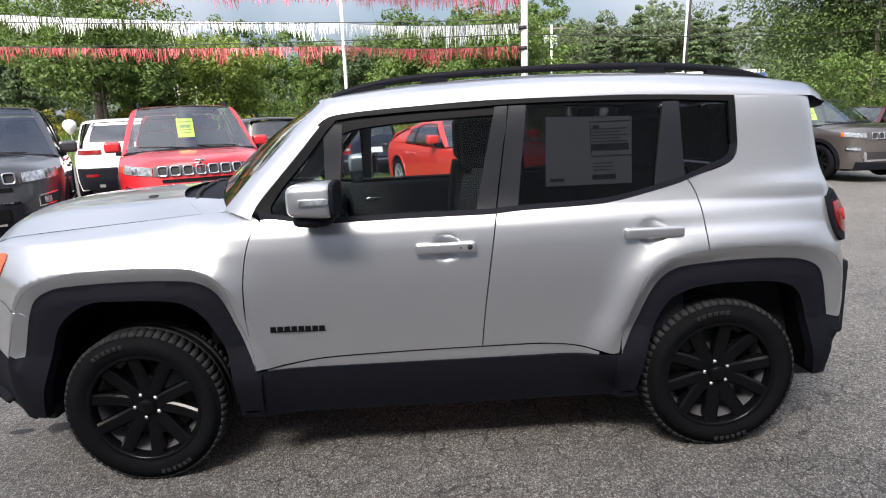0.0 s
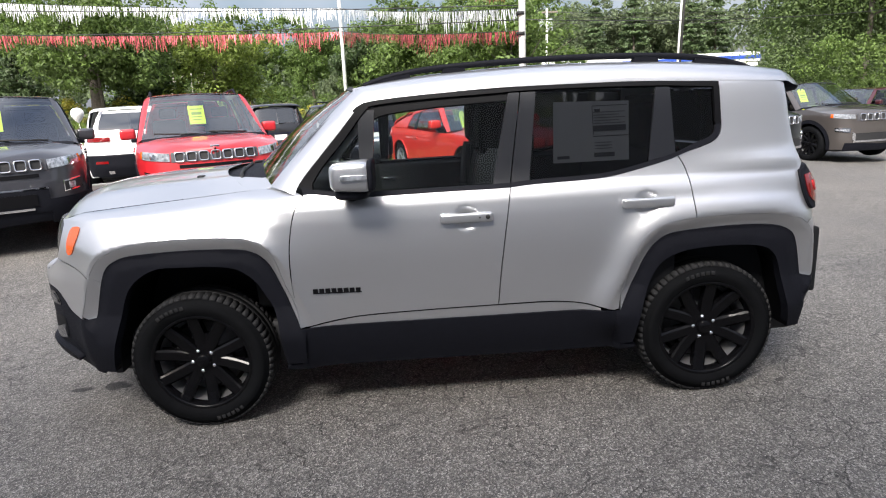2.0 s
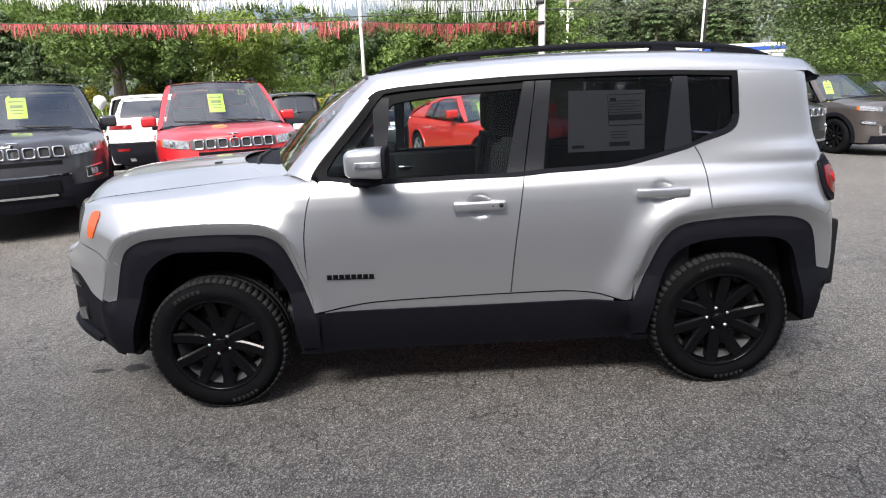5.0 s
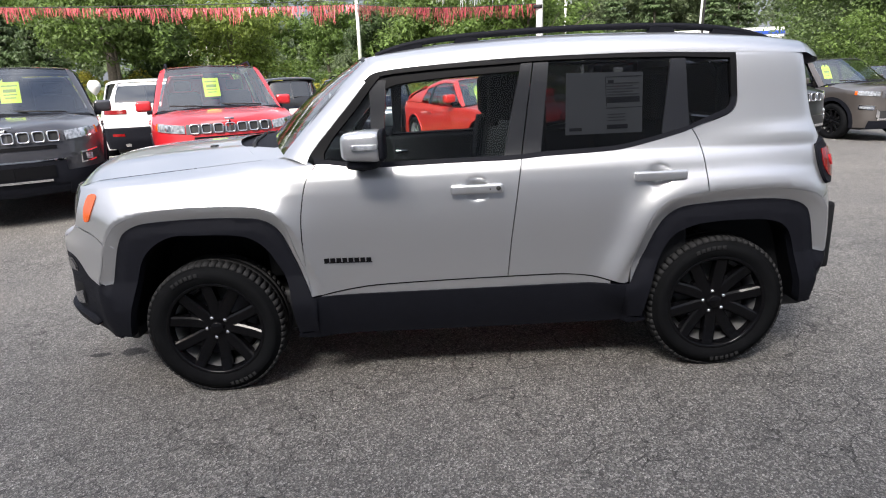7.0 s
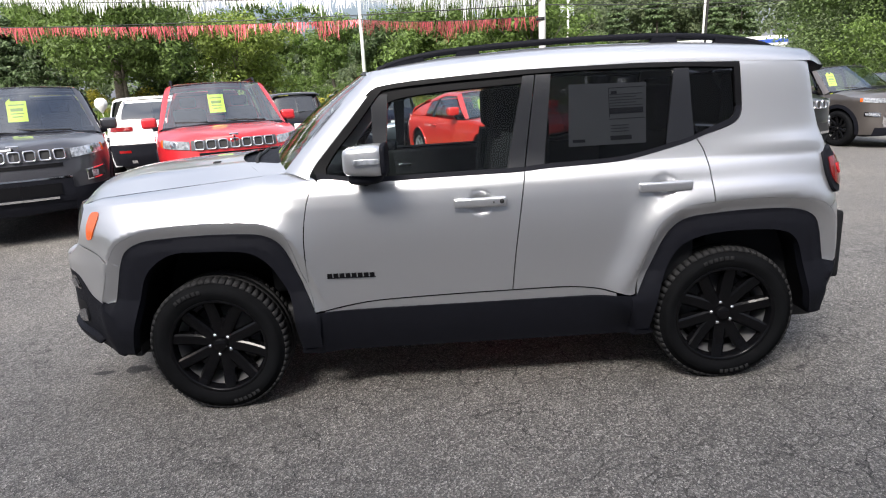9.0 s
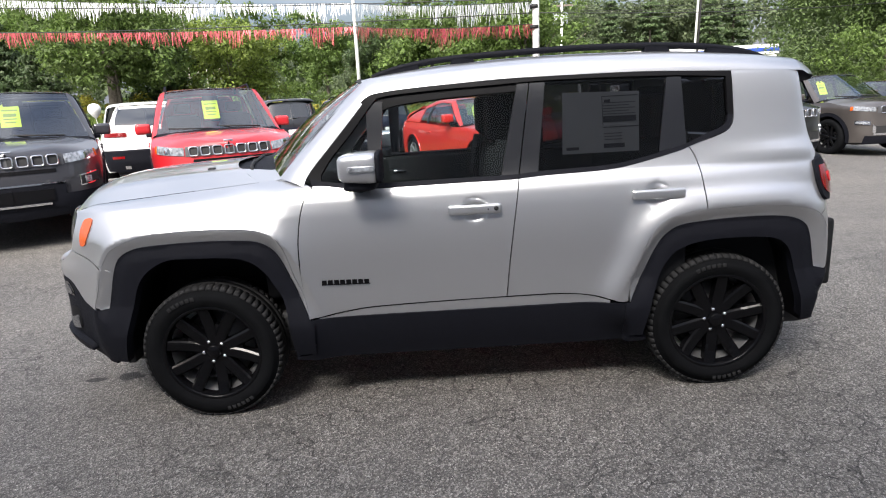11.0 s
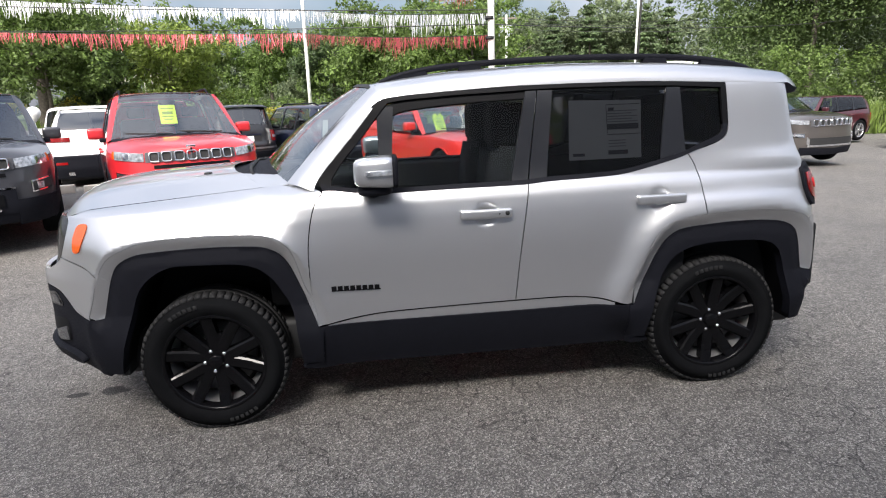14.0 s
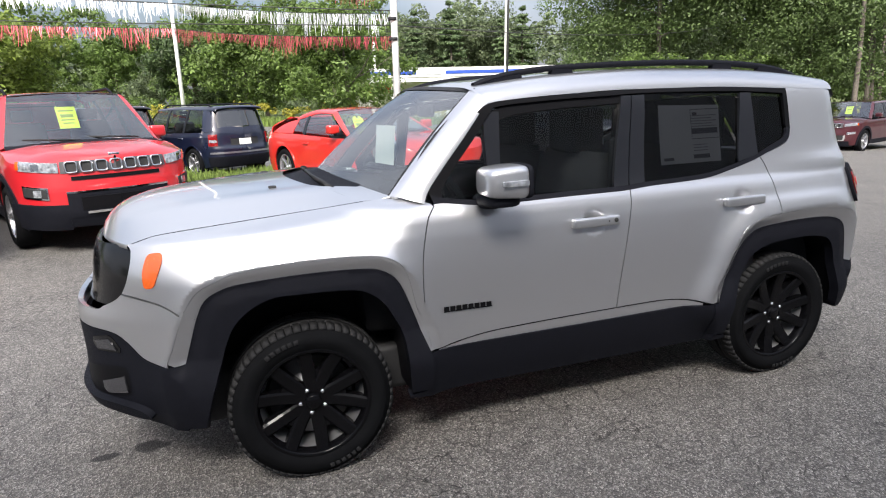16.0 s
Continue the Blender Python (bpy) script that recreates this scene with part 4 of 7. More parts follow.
_seam_f = [(-0.70, 1.118), (-0.737, 1.07), (-0.763, 0.982), (-0.779, 0.877), (-0.783, 0.767), (-0.781, 0.64)]
_seam_m = [(0.283, 1.125), (0.26, 0.985), (0.225, 0.738), (0.206, 0.565), (0.203, 0.545)]
_seam_r = [(1.093, 1.222), (1.129, 1.153), (1.143, 1.064), (1.147, 0.947)]
_band_r = [(0.80, 0.56), (0.846, 0.711), (0.882, 0.809), (0.933, 0.876), (1.013, 0.913), (1.149, 0.925), (1.339, 0.933), (1.509, 0.925), (1.632, 0.902), (1.69, 0.868), (1.74, 0.79), (1.795, 0.68), (1.83, 0.578)]
_inner_f = [(-0.85, 0.30), (-0.858, 0.385), (-0.875, 0.572), (-0.918, 0.675), (-0.963, 0.748), (-1.036, 0.803), (-1.14, 0.822), (-1.297, 0.827), (-1.403, 0.825), (-1.491, 0.787), (-1.562, 0.718), (-1.611, 0.603), (-1.672, 0.418), (-1.71, 0.30)]
_inner_r = [(0.87, 0.30), (0.902, 0.474), (0.936, 0.592), (0.973, 0.676), (1.025, 0.731), (1.132, 0.768), (1.297, 0.779), (1.467, 0.769), (1.549, 0.728), (1.59, 0.638), (1.626, 0.484), (1.66, 0.33)]


def shape(*runs, step=0.025):
    """Closed outline from runs of points; each run is smooth, corners between runs stay sharp."""
    out = []
    for r in runs:
        seg = smooth_line(r, step) if len(r) > 2 else resample(r, step)
        if out and np.linalg.norm(out[-1] - seg[0]) < 1e-6:
            seg = seg[1:]
        out.extend(seg)
    if np.linalg.norm(out[0] - out[-1]) < 1e-6:
        out.pop()
    return np.array(out)


_fender_top = [(-1.983, 1.046), (-1.88, 1.044), (-1.7, 1.05), (-1.4, 1.06), (-1.0, 1.08), (-0.705, 1.118)]
_sill = [(-0.70, 1.135), (-0.643, 1.128), (-0.483, 1.108), (-0.323, 1.106), (-0.055, 1.109), (0.215, 1.11), (0.283, 1.112)]
_sill_r = [(0.283, 1.112), (0.406, 1.12), (0.623, 1.126), (0.76, 1.135), (0.898, 1.161), (1.037, 1.194), (1.085, 1.208)]
_door_low = [(-0.72, 0.492), (-0.636, 0.506), (-0.497, 0.524), (-0.358, 0.531), (-0.079, 0.537), (0.203, 0.54)]
_door_low_r = [(0.203, 0.54), (0.341, 0.541), (0.481, 0.539), (0.62, 0.523), (0.703, 0.504), (0.76, 0.487), (0.79, 0.49)]
_head = [(-1.995, 0.868), (-1.966, 0.92), (-1.955, 0.985), (-1.963, 1.028), (-1.983, 1.046)]
_bseam = [(-1.683, 0.758), (-1.717, 0.781), (-1.821, 0.835), (-1.995, 0.868)]


def flank(side):
    def p(name, outline, mat, **k):
        return panel(name, HERO, outline, mat, hero, side=side, **k)
    g = 0.0025
    p("front_fender", shape(_bseam[1:], _head, [(u, z + 0.004) for u, z in _fender_top], _seam_f, [(-0.781, 0.64), (-0.815, 0.70)], _band_f[:11], [(-1.722, 0.81), (-1.717, 0.781)]), M_SILVER, gap=g, step=0.013)
    p("fender_lip", shape(_band_f, [(-1.811, 0.596), (-1.79, 0.58)], [(-1.79, 0.58), ARCH_F[0]], ARCH_F, [ARCH_F[-1], (-0.765, 0.50)], [(-0.765, 0.50), (-0.781, 0.60), (-0.815, 0.70)]), M_SILVER, step=0.02, gap=0.0008)
    for band in (_band_f, _band_r):
        sb = smooth_line(band, 0.025)
        mid = sb.mean(axis=0)
        p("seam_backing", [*(sb + (sb - mid) * 0.03), *(sb - (sb - mid) * 0.03)[::-1]], M_SILVER, out=-0.003, depth=0.0)
    p("seam_backing", shape([(-0.86, 0.74), (-0.775, 0.72)], [(-0.775, 0.72), (-0.748, 0.49)], [(-0.748, 0.49), (-0.79, 0.49)], [(-0.79, 0.49), (-0.86, 0.74)]), M_SILVER, out=-0.005, depth=0.0)
    p("front_door", shape(_seam_f[::-1], [(-0.70, 1.118), (-0.70, 1.135)], _sill, _seam_m, [(0.203, 0.54), (0.203, 0.54)], _door_low[::-1], [(-0.72, 0.492), (-0.755, 0.492)], [(-0.755, 0.492), (-0.781, 0.64)]), M_SILVER, gap=g, step=0.013)
    p("rear_door", shape(_seam_m[::-1], _sill_r, [(1.085, 1.208), (1.093, 1.222)], _seam_r, [(1.147, 0.947), (1.149, 0.925)], _band_r[:6][::-1], [(0.80, 0.56), (0.79, 0.49)], _door_low_r[::-1]), M_SILVER, gap=g, step=0.013)
    p("door_sill_strip", shape([(-0.72, 0.487), (-0.636, 0.499), (-0.497, 0.518), (-0.358, 0.525), (-0.079, 0.531), (0.203, 0.534), (0.481, 0.533), (0.62, 0.517), (0.703, 0.498)], [(0.703, 0.498), (0.703, 0.486)], [(0.703, 0.486), (-0.72, 0.481)]), M_SILVER, out=-0.008, depth=0.0)
    p("rear_fender", shape(_seam_r[::-1], [(1.093, 1.222), (1.176, 1.238), (1.275, 1.272), (1.305, 1.30), (1.318, 1.34), (1.318, 1.44), (1.318, 1.555)],
                           [(1.318, 1.555), (1.45, 1.557), (1.685, 1.54)], [(1.685, 1.54), (1.692, 1.50), (1.715, 1.392), (1.752, 1.283), (1.80, 1.205)], [(1.80, 1.205), (1.80, 1.15)], [(1.80, 1.15), (1.735, 1.14), (1.693, 1.09), (1.69, 1.03), (1.74, 0.95), (1.79, 0.935)],
                           [(1.79, 0.935), (1.77, 0.918), (1.69, 0.868)], _band_r[:10][::-1][0:5], [(1.149, 0.925), (1.147, 0.947)]), M_SILVER, gap=g, step=0.025)
    p("rear_lip", shape(_band_r, [(1.83, 0.578), (1.76, 0.585)], [(1.76, 0.585), (1.715, 0.60)], ARCH_R[::-1], [(0.80, 0.485), (0.80, 0.56)]), M_SILVER, step=0.02, gap=0.0008)
    p("bumper_corner", shape([(1.69, 0.868), (1.77, 0.918), (1.79, 0.935), (1.84, 0.95)], [(1.84, 0.95), (U1, 0.95)], [(U1, 0.95), (U1, 0.62)], [(U1, 0.62), (1.98, 0.60), (1.83, 0.578)], _band_r[9:][::-1]), M_SILVER, gap=g)
    p("tailgate", shape([(1.86, 0.955), (U1, 0.955)], [(U1, 0.955), (U1, 1.17)], [(U1, 1.17), (1.86, 1.17)]), M_SILVER, gap=g)
    p("rear_window", shape([(1.73, 1.50), (1.75, 1.40), (1.80, 1.28), (1.86, 1.19)], [(1.86, 1.19), (U1 - 0.03, 1.19)], [(U1 - 0.03, 1.19), (U1 - 0.03, 1.52)], [(U1 - 0.03, 1.52), (1.73, 1.50)]), M_DARK, out=-0.06)
    p("rear_pillar_trim", shape([(1.69, 1.53), (1.698, 1.50), (1.72, 1.392), (1.757, 1.283), (1.806, 1.205)], [(1.806, 1.205), (1.83, 1.20)], [(1.83, 1.20), (1.778, 1.28), (1.74, 1.395), (1.715, 1.51)]), M_DARK, out=-0.006)
    # taillight with its cage
    tl = p("taillight", shape([(1.689, 1.118), (1.772, 1.138), (1.872, 1.138)], [(1.872, 1.138), (1.867, 0.988), (1.832, 0.938)], [(1.832, 0.938), (1.762, 0.933), (1.717, 0.943), (1.689, 1.018), (1.684, 1.078), (1.689, 1.118)]), M_PLASTIC, out=0.018, depth=0.05)
    panel("lens", HERO, shape([(1.706, 1.095), (1.85, 1.108)], [(1.85, 1.108), (1.842, 0.978)], [(1.842, 0.978), (1.758, 0.962), (1.718, 0.99), (1.703, 1.05), (1.706, 1.095)]), M_REDLENS, tl, out=0.022, depth=0.02, side=side, label="red lens")
    panel("reflector", HERO, shape([(1.747, 1.063), (1.792, 1.063)], [(1.792, 1.063), (1.787, 1.013)], [(1.787, 1.013), (1.757, 1.018)]), M_AMBER_RED, tl, out=0.025, depth=0.01, side=side)
    # cladding
    p("wheel_arch_trim", shape(ARCH_F, [ARCH_F[-1], (-0.74, 0.485)], [(-0.74, 0.485), (-0.755, 0.30)], [(-0.755, 0.30), (-0.85, 0.30)], _inner_f, [(-1.71, 0.30), (-1.80, 0.30)], [(-1.80, 0.30), (-1.80, 0.578)], [(-1.80, 0.578), ARCH_F[0]]), M_PLASTIC, out=0.006, step=0.02, depth=0.05)
    p("wheel_arch_trim", shape(ARCH_R, [ARCH_R[-1], (1.76, 0.583)], [(1.76, 0.583), (1.74, 0.33)], [(1.74, 0.33), (1.66, 0.33)], _inner_r[::-1], [(0.87, 0.30), (0.78, 0.30)], [(0.78, 0.30), (0.775, 0.48)], [(0.775, 0.48), ARCH_R[0]]), M_PLASTIC, out=0.006, step=0.02, depth=0.05)
    p("side_skirt", shape([(-0.75, 0.483), (0.79, 0.483)], [(0.79, 0.483), (0.80, 0.30)], [(0.80, 0.30), (0.78, 0.26), (-0.75, 0.26), (-0.76, 0.30)]), M_PLASTIC, out=0.0, depth=0.05)
    p("front_bumper", shape([(-1.79, 0.30), (-1.795, 0.572), (-1.807, 0.577), (-1.868, 0.585), (-1.93, 0.606), (-1.985, 0.655), (-2.045, 0.692), (-2.138, 0.703), (-2.3, 0.703), (U0, 0.703)], [(U0, 0.703), (U0, 0.33)], [(U0, 0.33), (-2.2, 0.32), (-1.95, 0.30), (-1.79, 0.28)]), M_PLASTIC, depth=0.04)
    p("bumper_top", shape([(-1.683, 0.758), (-1.717, 0.778), (-1.821, 0.832), (-1.985, 0.862), (-2.0, 0.865)], [(-2.0, 0.865), (-2.035, 0.84), (-2.12, 0.806), (-2.2, 0.79), (U0, 0.785)], [(U0, 0.785), (U0, 0.705)], [(U0, 0.708), (-2.3, 0.708), (-2.138, 0.708), (-2.045, 0.697), (-1.985, 0.66), (-1.93, 0.611), (-1.868, 0.59), (-1.81, 0.581)], [(-1.811, 0.596), (-1.775, 0.68), (-1.755, 0.735), (-1.722, 0.79)]), M_SILVER, gap=0.0015, step=0.025)
    p("grille", shape([(-2.0, 0.872), (-1.972, 0.925), (-1.962, 0.985), (-1.972, 1.025), (-2.0, 1.04), (U0, 1.03)], [(U0, 1.03), (U0, 0.79)], [(U0, 0.79), (-2.2, 0.795), (-2.12, 0.811), (-2.035, 0.846)]), M_GLOSSBLACK, out=-0.045, depth=0.02)
    p("rear_bumper", shape([(1.745, 0.33), (1.765, 0.58), (1.83, 0.572), (1.98, 0.592), (U1, 0.61)], [(U1, 0.61), (U1, 0.36)], [(U1, 0.36), (1.9, 0.35), (1.745, 0.335)]), M_PLASTIC, out=0.004, depth=0.04)
    sl = p("lamp_surround", shape([(-2.20, 0.668), (-2.10, 0.688), (-2.075, 0.68)], [(-2.075, 0.68), (-2.035, 0.632), (-2.045, 0.618)], [(-2.045, 0.618), (-2.18, 0.612)], [(-2.18, 0.612), (-2.21, 0.64), (-2.20, 0.668)]), M_GLOSSBLACK, out=0.003, depth=0.01, step=0.02)
    panel("running_lamp", HERO, shape([(-2.185, 0.655), (-2.10, 0.672)], [(-2.10, 0.672), (-2.058, 0.628)], [(-2.058, 0.628), (-2.175, 0.622)]), M_LAMP_DARK, sl, out=0.007, depth=0.006, side=side, step=0.03)
    fr = p("fog_recess", shape([(-2.34, 0.515), (-2.107, 0.552), (-2.03, 0.553)], [(-2.03, 0.553), (-2.015, 0.50), (-2.027, 0.435)], [(-2.027, 0.435), (-2.10, 0.418), (-2.30, 0.405)], [(-2.30, 0.405), (-2.34, 0.46), (-2.34, 0.515)]), M_TRIM, out=0.002, depth=0.0, step=0.03)
    panel("fog_lamp", HERO, shape([(-2.18, 0.475), (-2.045, 0.515)], [(-2.045, 0.515), (-2.035, 0.445)], [(-2.035, 0.445), (-2.15, 0.425), (-2.18, 0.44)]), M_LAMP_DARK, fr, out=0.008, depth=0.006, side=side, step=0.03)
    p("bumper_lip", shape([(-1.93, 0.352), (-1.99, 0.385), (-2.2, 0.40), (U0, 0.40)], [(U0, 0.40), (U0, 0.355)], [(U0, 0.355), (-2.2, 0.35), (-2.0, 0.335), (-1.93, 0.342)]), M_PLASTIC, out=0.03, depth=0.07)
    p("side_marker", shape([(-1.876, 1.008), (-1.866, 1.022), (-1.84, 1.028), (-1.815, 1.028), (-1.805, 1.018), (-1.805, 0.99), (-1.822, 0.935), (-1.833, 0.908), (-1.848, 0.898), (-1.868, 0.898), (-1.878, 0.91), (-1.884, 0.96), (-1.876, 1.008)], step=0.008), M_AMBER, out=0.005, depth=0.012, step=0.01, label="amber side marker lamp")
    # headlight
    c = HERO.at(-2.085, 0.918)
    n = HERO.normal(-2.085, 0.918)
    hl = part("headlight", lathe_bm([(0.112, -0.05), (0.122, -0.012), (0.118, 0.002), (0.108, 0.0), (0.098, -0.03), (0.09, -0.07), (0.0, -0.08)], 40, "z"), M_GLOSSBLACK, hero)
    lens = part("lens", lathe_bm([(0.106, -0.012), (0.085, -0.002), (0.045, 0.006), (0.0, 0.008)], 32, "z"), M_SMOKED, hl)
    part("bulb", lathe_bm([(0.0, -0.02), (0.03, -0.02), (0.035, -0.01), (0.0, 0.0)], 16, "z"), M_GLOSSBLACK, hl)
    q = Vector((n[0], n[1] * -side, n[2])).to_track_quat("Z", "Y").to_matrix().to_4x4()
    hl.matrix_basis = Matrix.Translation((c[0] + 0.015 - n[0] * 0.075, (c[1] - n[1] * 0.075) * -side, c[2] + 0.006)) @ q @ Matrix.Diagonal((1, 1.1, 1, 1))
    # wheel well
    for line in (_inner_f, _inner_r):
        L = smooth_line(line, 0.04)
        P = HERO.at(L[:, 0], L[:, 1], -0.002)
        rows = [P + (0, 0, 0.0), P * (1, 0, 1) - (0, 0.5, 0)]
        rows = np.array(rows)
        if side > 0:
            rows = rows * (1, -1, 1)
        grid_part("wheel_well", rows, M_TRIM, hero)
        bm = bmesh.new()
        vs = [bm.verts.new((v[0], v[1], v[2])) for v in rows[1]]
        bm.faces.new(vs)
        part("wheel_well_wall", bm, M_TRIM, hero)


M_AMBER_RED = material("inner_red_lens", (0.55, 0.008, 0.015), 0.4)
M_SMOKED = glass_material("smoked_glass", (0.12, 0.12, 0.13), 0.03)
M_LAMP_DARK = material("smoked_lamp", (0.05, 0.05, 0.055), 0.2, 0.3, coat=0.4)
for _s in (-1, 1):
    flank(_s)

# windows, moulding, pillars
_top = [(-0.45, 1.50), (-0.40, 1.532), (-0.302, 1.545), (-0.194, 1.552), (-0.033, 1.56), (0.183, 1.566), (0.346, 1.572), (0.509, 1.574), (0.78, 1.571), (1.052, 1.563), (1.318, 1.55)]


PILLAR_FOOT = {}


def glasshouse(side):
    def p(name, outline, mat, **k):
        return panel(name, HERO, outline, mat, hero, side=side, **k)
    def pane(name, outline, mat, out):
        return panel(name, GLAZING, outline, mat, hero, side=side, out=out, depth=0.0, step=0.08)
    base = [(-0.70, 1.128), *_sill[1:], *_sill_r[1:], (1.176, 1.240), (1.275, 1.275), (1.304, 1.305), (1.316, 1.35)]
    p("sill_moulding", shape(base, [(1.316, 1.35), (1.292, 1.352)], [(1.292, 1.352), (1.283, 1.318), (1.262, 1.297), (1.17, 1.262), *[(u, z + 0.02) for u, z in base[1:-4]][::-1], (-0.705, 1.165)], [(-0.705, 1.165), (-0.70, 1.128)], step=0.02), M_PLASTIC, out=0.004, depth=0.02, step=0.02)
    p("top_moulding", shape(_top, [_top[-1], (1.318, 1.35)], [(1.318, 1.35), (1.290, 1.35)], [(1.290, 1.35), (1.290, 1.528)], [(u, z - 0.019) for u, z in _top[1:-1]][::-1], [(-0.40, 1.513), (-0.425, 1.488)], [(-0.425, 1.488), (-0.45, 1.50)], step=0.02), M_TRIM, out=0.002, depth=0.02, step=0.02)
    p("front_frame", shape([(-0.70, 1.135), (-0.715, 1.178)], [(-0.715, 1.178), (-0.637, 1.269), (-0.523, 1.394), (-0.437, 1.494), (-0.40, 1.532)], [(-0.40, 1.532), (-0.372, 1.515)], [(-0.372, 1.515), (-0.415, 1.468), (-0.50, 1.365), (-0.60, 1.255), (-0.655, 1.178)], [(-0.655, 1.178), (-0.655, 1.13)]), M_TRIM, out=0.003, depth=0.03, step=0.02)
    p("window_frame", shape([(u, z - 0.022) for u, z in _top[2:7]], [(0.346, 1.55), (0.33, 1.515)], [(0.30, 1.512), (0.183, 1.508), (-0.033, 1.50), (-0.194, 1.488), (-0.30, 1.475), (-0.345, 1.46)], [(-0.345, 1.46), (-0.39, 1.50)]), M_TRIM, out=-0.012, depth=0.03)
    p("division_bar", shape([(-0.425, 1.462), (-0.38, 1.50)], [(-0.38, 1.50), (-0.345, 1.498)], [(-0.345, 1.498), (-0.375, 1.13)], [(-0.375, 1.13), (-0.43, 1.13)], [(-0.43, 1.13), (-0.425, 1.462)]), M_SATIN, out=-0.006, depth=0.03)
    p("door_pillar", shape([(0.20, 1.128), (0.298, 1.545)], [(0.298, 1.545), (0.352, 1.546)], [(0.352, 1.546), (0.281, 1.13)]), M_SATIN, out=0.0, depth=0.02)
    p("door_pillar", shape([(0.287, 1.13), (0.358, 1.546)], [(0.358, 1.546), (0.43, 1.546)], [(0.43, 1.546), (0.375, 1.135)]), M_SATIN, out=0.0, depth=0.02)
    p("rear_pillar", shape([(0.955, 1.195), (1.01, 1.538)], [(1.01, 1.538), (1.078, 1.536)], [(1.078, 1.536), (1.088, 1.225)]), M_SATIN, out=0.0, depth=0.02)
    glass = M_TINT
    pane("rear_door_window", shape([(0.37, 1.14), (0.42, 1.55)], [(0.42, 1.55), (1.02, 1.54)], [(1.02, 1.54), (0.965, 1.19)], [(0.965, 1.19), (0.898, 1.172), (0.76, 1.145), (0.623, 1.137), (0.37, 1.13)]), glass, -0.012)
    pane("quarter_window", shape([(1.08, 1.225), (1.07, 1.535)], [(1.07, 1.535), (1.295, 1.528)], [(1.295, 1.528), (1.295, 1.33), (1.262, 1.285), (1.08, 1.222)]), glass, -0.010)
    pane("front_door_window", shape([(-0.68, 1.14), (-0.40, 1.51)], [(-0.40, 1.51), (0.30, 1.55)], [(0.30, 1.55), (0.21, 1.12)], [(0.21, 1.12), (-0.68, 1.14)]), M_CLEAR, -0.016)
    # A pillar
    L = smooth_line([(-0.40, 1.536), (-0.437, 1.497), (-0.523, 1.397), (-0.637, 1.272), (-0.715, 1.181), (-0.74, 1.13)], 0.03)
    inner = HERO.at(L[:, 0], L[:, 1])
    k = np.linspace(0, 1, len(L))[:, None]
    t = smooth_line([(-0.43, -0.635, 1.607), (-0.56, -0.665, 1.49), (-0.70, -0.70, 1.35), (-0.83, -0.735, 1.21), (-0.87, -0.745, 1.165)], 0.03)
    k2 = np.linspace(0, len(t) - 1, len(L))
    outer = np.stack([np.interp(k2, np.arange(len(t)), t[:, i]) for i in range(3)], 1)
    rows = []
    for a, b in zip(inner, outer):
        mid = (a + b) / 2 + np.array((-0.012, -0.03, 0.012))
        rows.append(bezier(a, mid, b, 9))
    PILLAR_FOOT[side] = np.array(rows[-1])
    m = np.array((1, -1, 1) if side > 0 else (1, 1, 1))
    sheet_part("windscreen_pillar", np.array(rows) * m, M_SILVER, hero, first=HERO.normal(L[:, 0], L[:, 1]) * m)


for _s in (-1, 1):
    glasshouse(_s)

# hood, fender shoulders, roof
_e = smooth_line([(-1.915, -0.682, 1.051), (-1.86, -0.687, 1.068), (-1.786, -0.693, 1.084), (-1.408, -0.71, 1.115), (-1.15, -0.722, 1.135), (-0.98, -0.715, 1.148)], 0.05)
_se = smooth_line([(-1.915, -0.682, 1.051), (-1.86, -0.687, 1.068), (-1.786, -0.693, 1.084), (-1.408, -0.71, 1.115), (-1.1, -0.725, 1.14), (-0.9, -0.735, 1.158)], 0.05)
_c = smooth_line([(-2.10, 0, 1.04), (-2.085, 0, 1.085), (-2.03, 0, 1.13), (-1.94, 0, 1.163), (-1.8, 0, 1.183), (-1.6, 0, 1.197), (-1.408, 0, 1.205), (-1.25, 0, 1.21)], 0.05)
_k = np.linspace(0, 1, 26)
_E = np.stack([np.interp(_k, np.linspace(0, 1, len(_e)), _e[:, i]) for i in range(3)], 1)
_C = np.stack([np.interp(_k, np.linspace(0, 1, len(_c)), _c[:, i]) for i in range(3)], 1)
_j = np.linspace(0, 1, 15)[:, None]
_hood = []
for a, b in zip(_E, _C):
    x = a[0] + (b[0] - a[0]) * (1 - (1 - _j) ** 2)
    y = a[1] + (b[1] - a[1]) * _j
    z = a[2] + (b[2] - a[2]) * (1 - (1 - _j) ** 2.4) + 0.012 * np.exp(-((_j - 0.3) / 0.1) ** 2) * np.clip((a[0] + 1.95) * 2, 0, 1)
    _hood.append(np.concatenate([x, y, z], 1))
_hood = np.array(_hood)
hood = grid_part("hood", _hood, M_SILVER, hero, mirror=True)
grid_part("hood_edge", [_hood[0], _hood[0] + (-0.004, 0, -0.008), _hood[0] + (-0.001, 0, -0.018), _hood[0] + (0.012, 0, -0.026), _hood[0] + (0.05, 0, -0.03)], M_SILVER, hero, mirror=True)
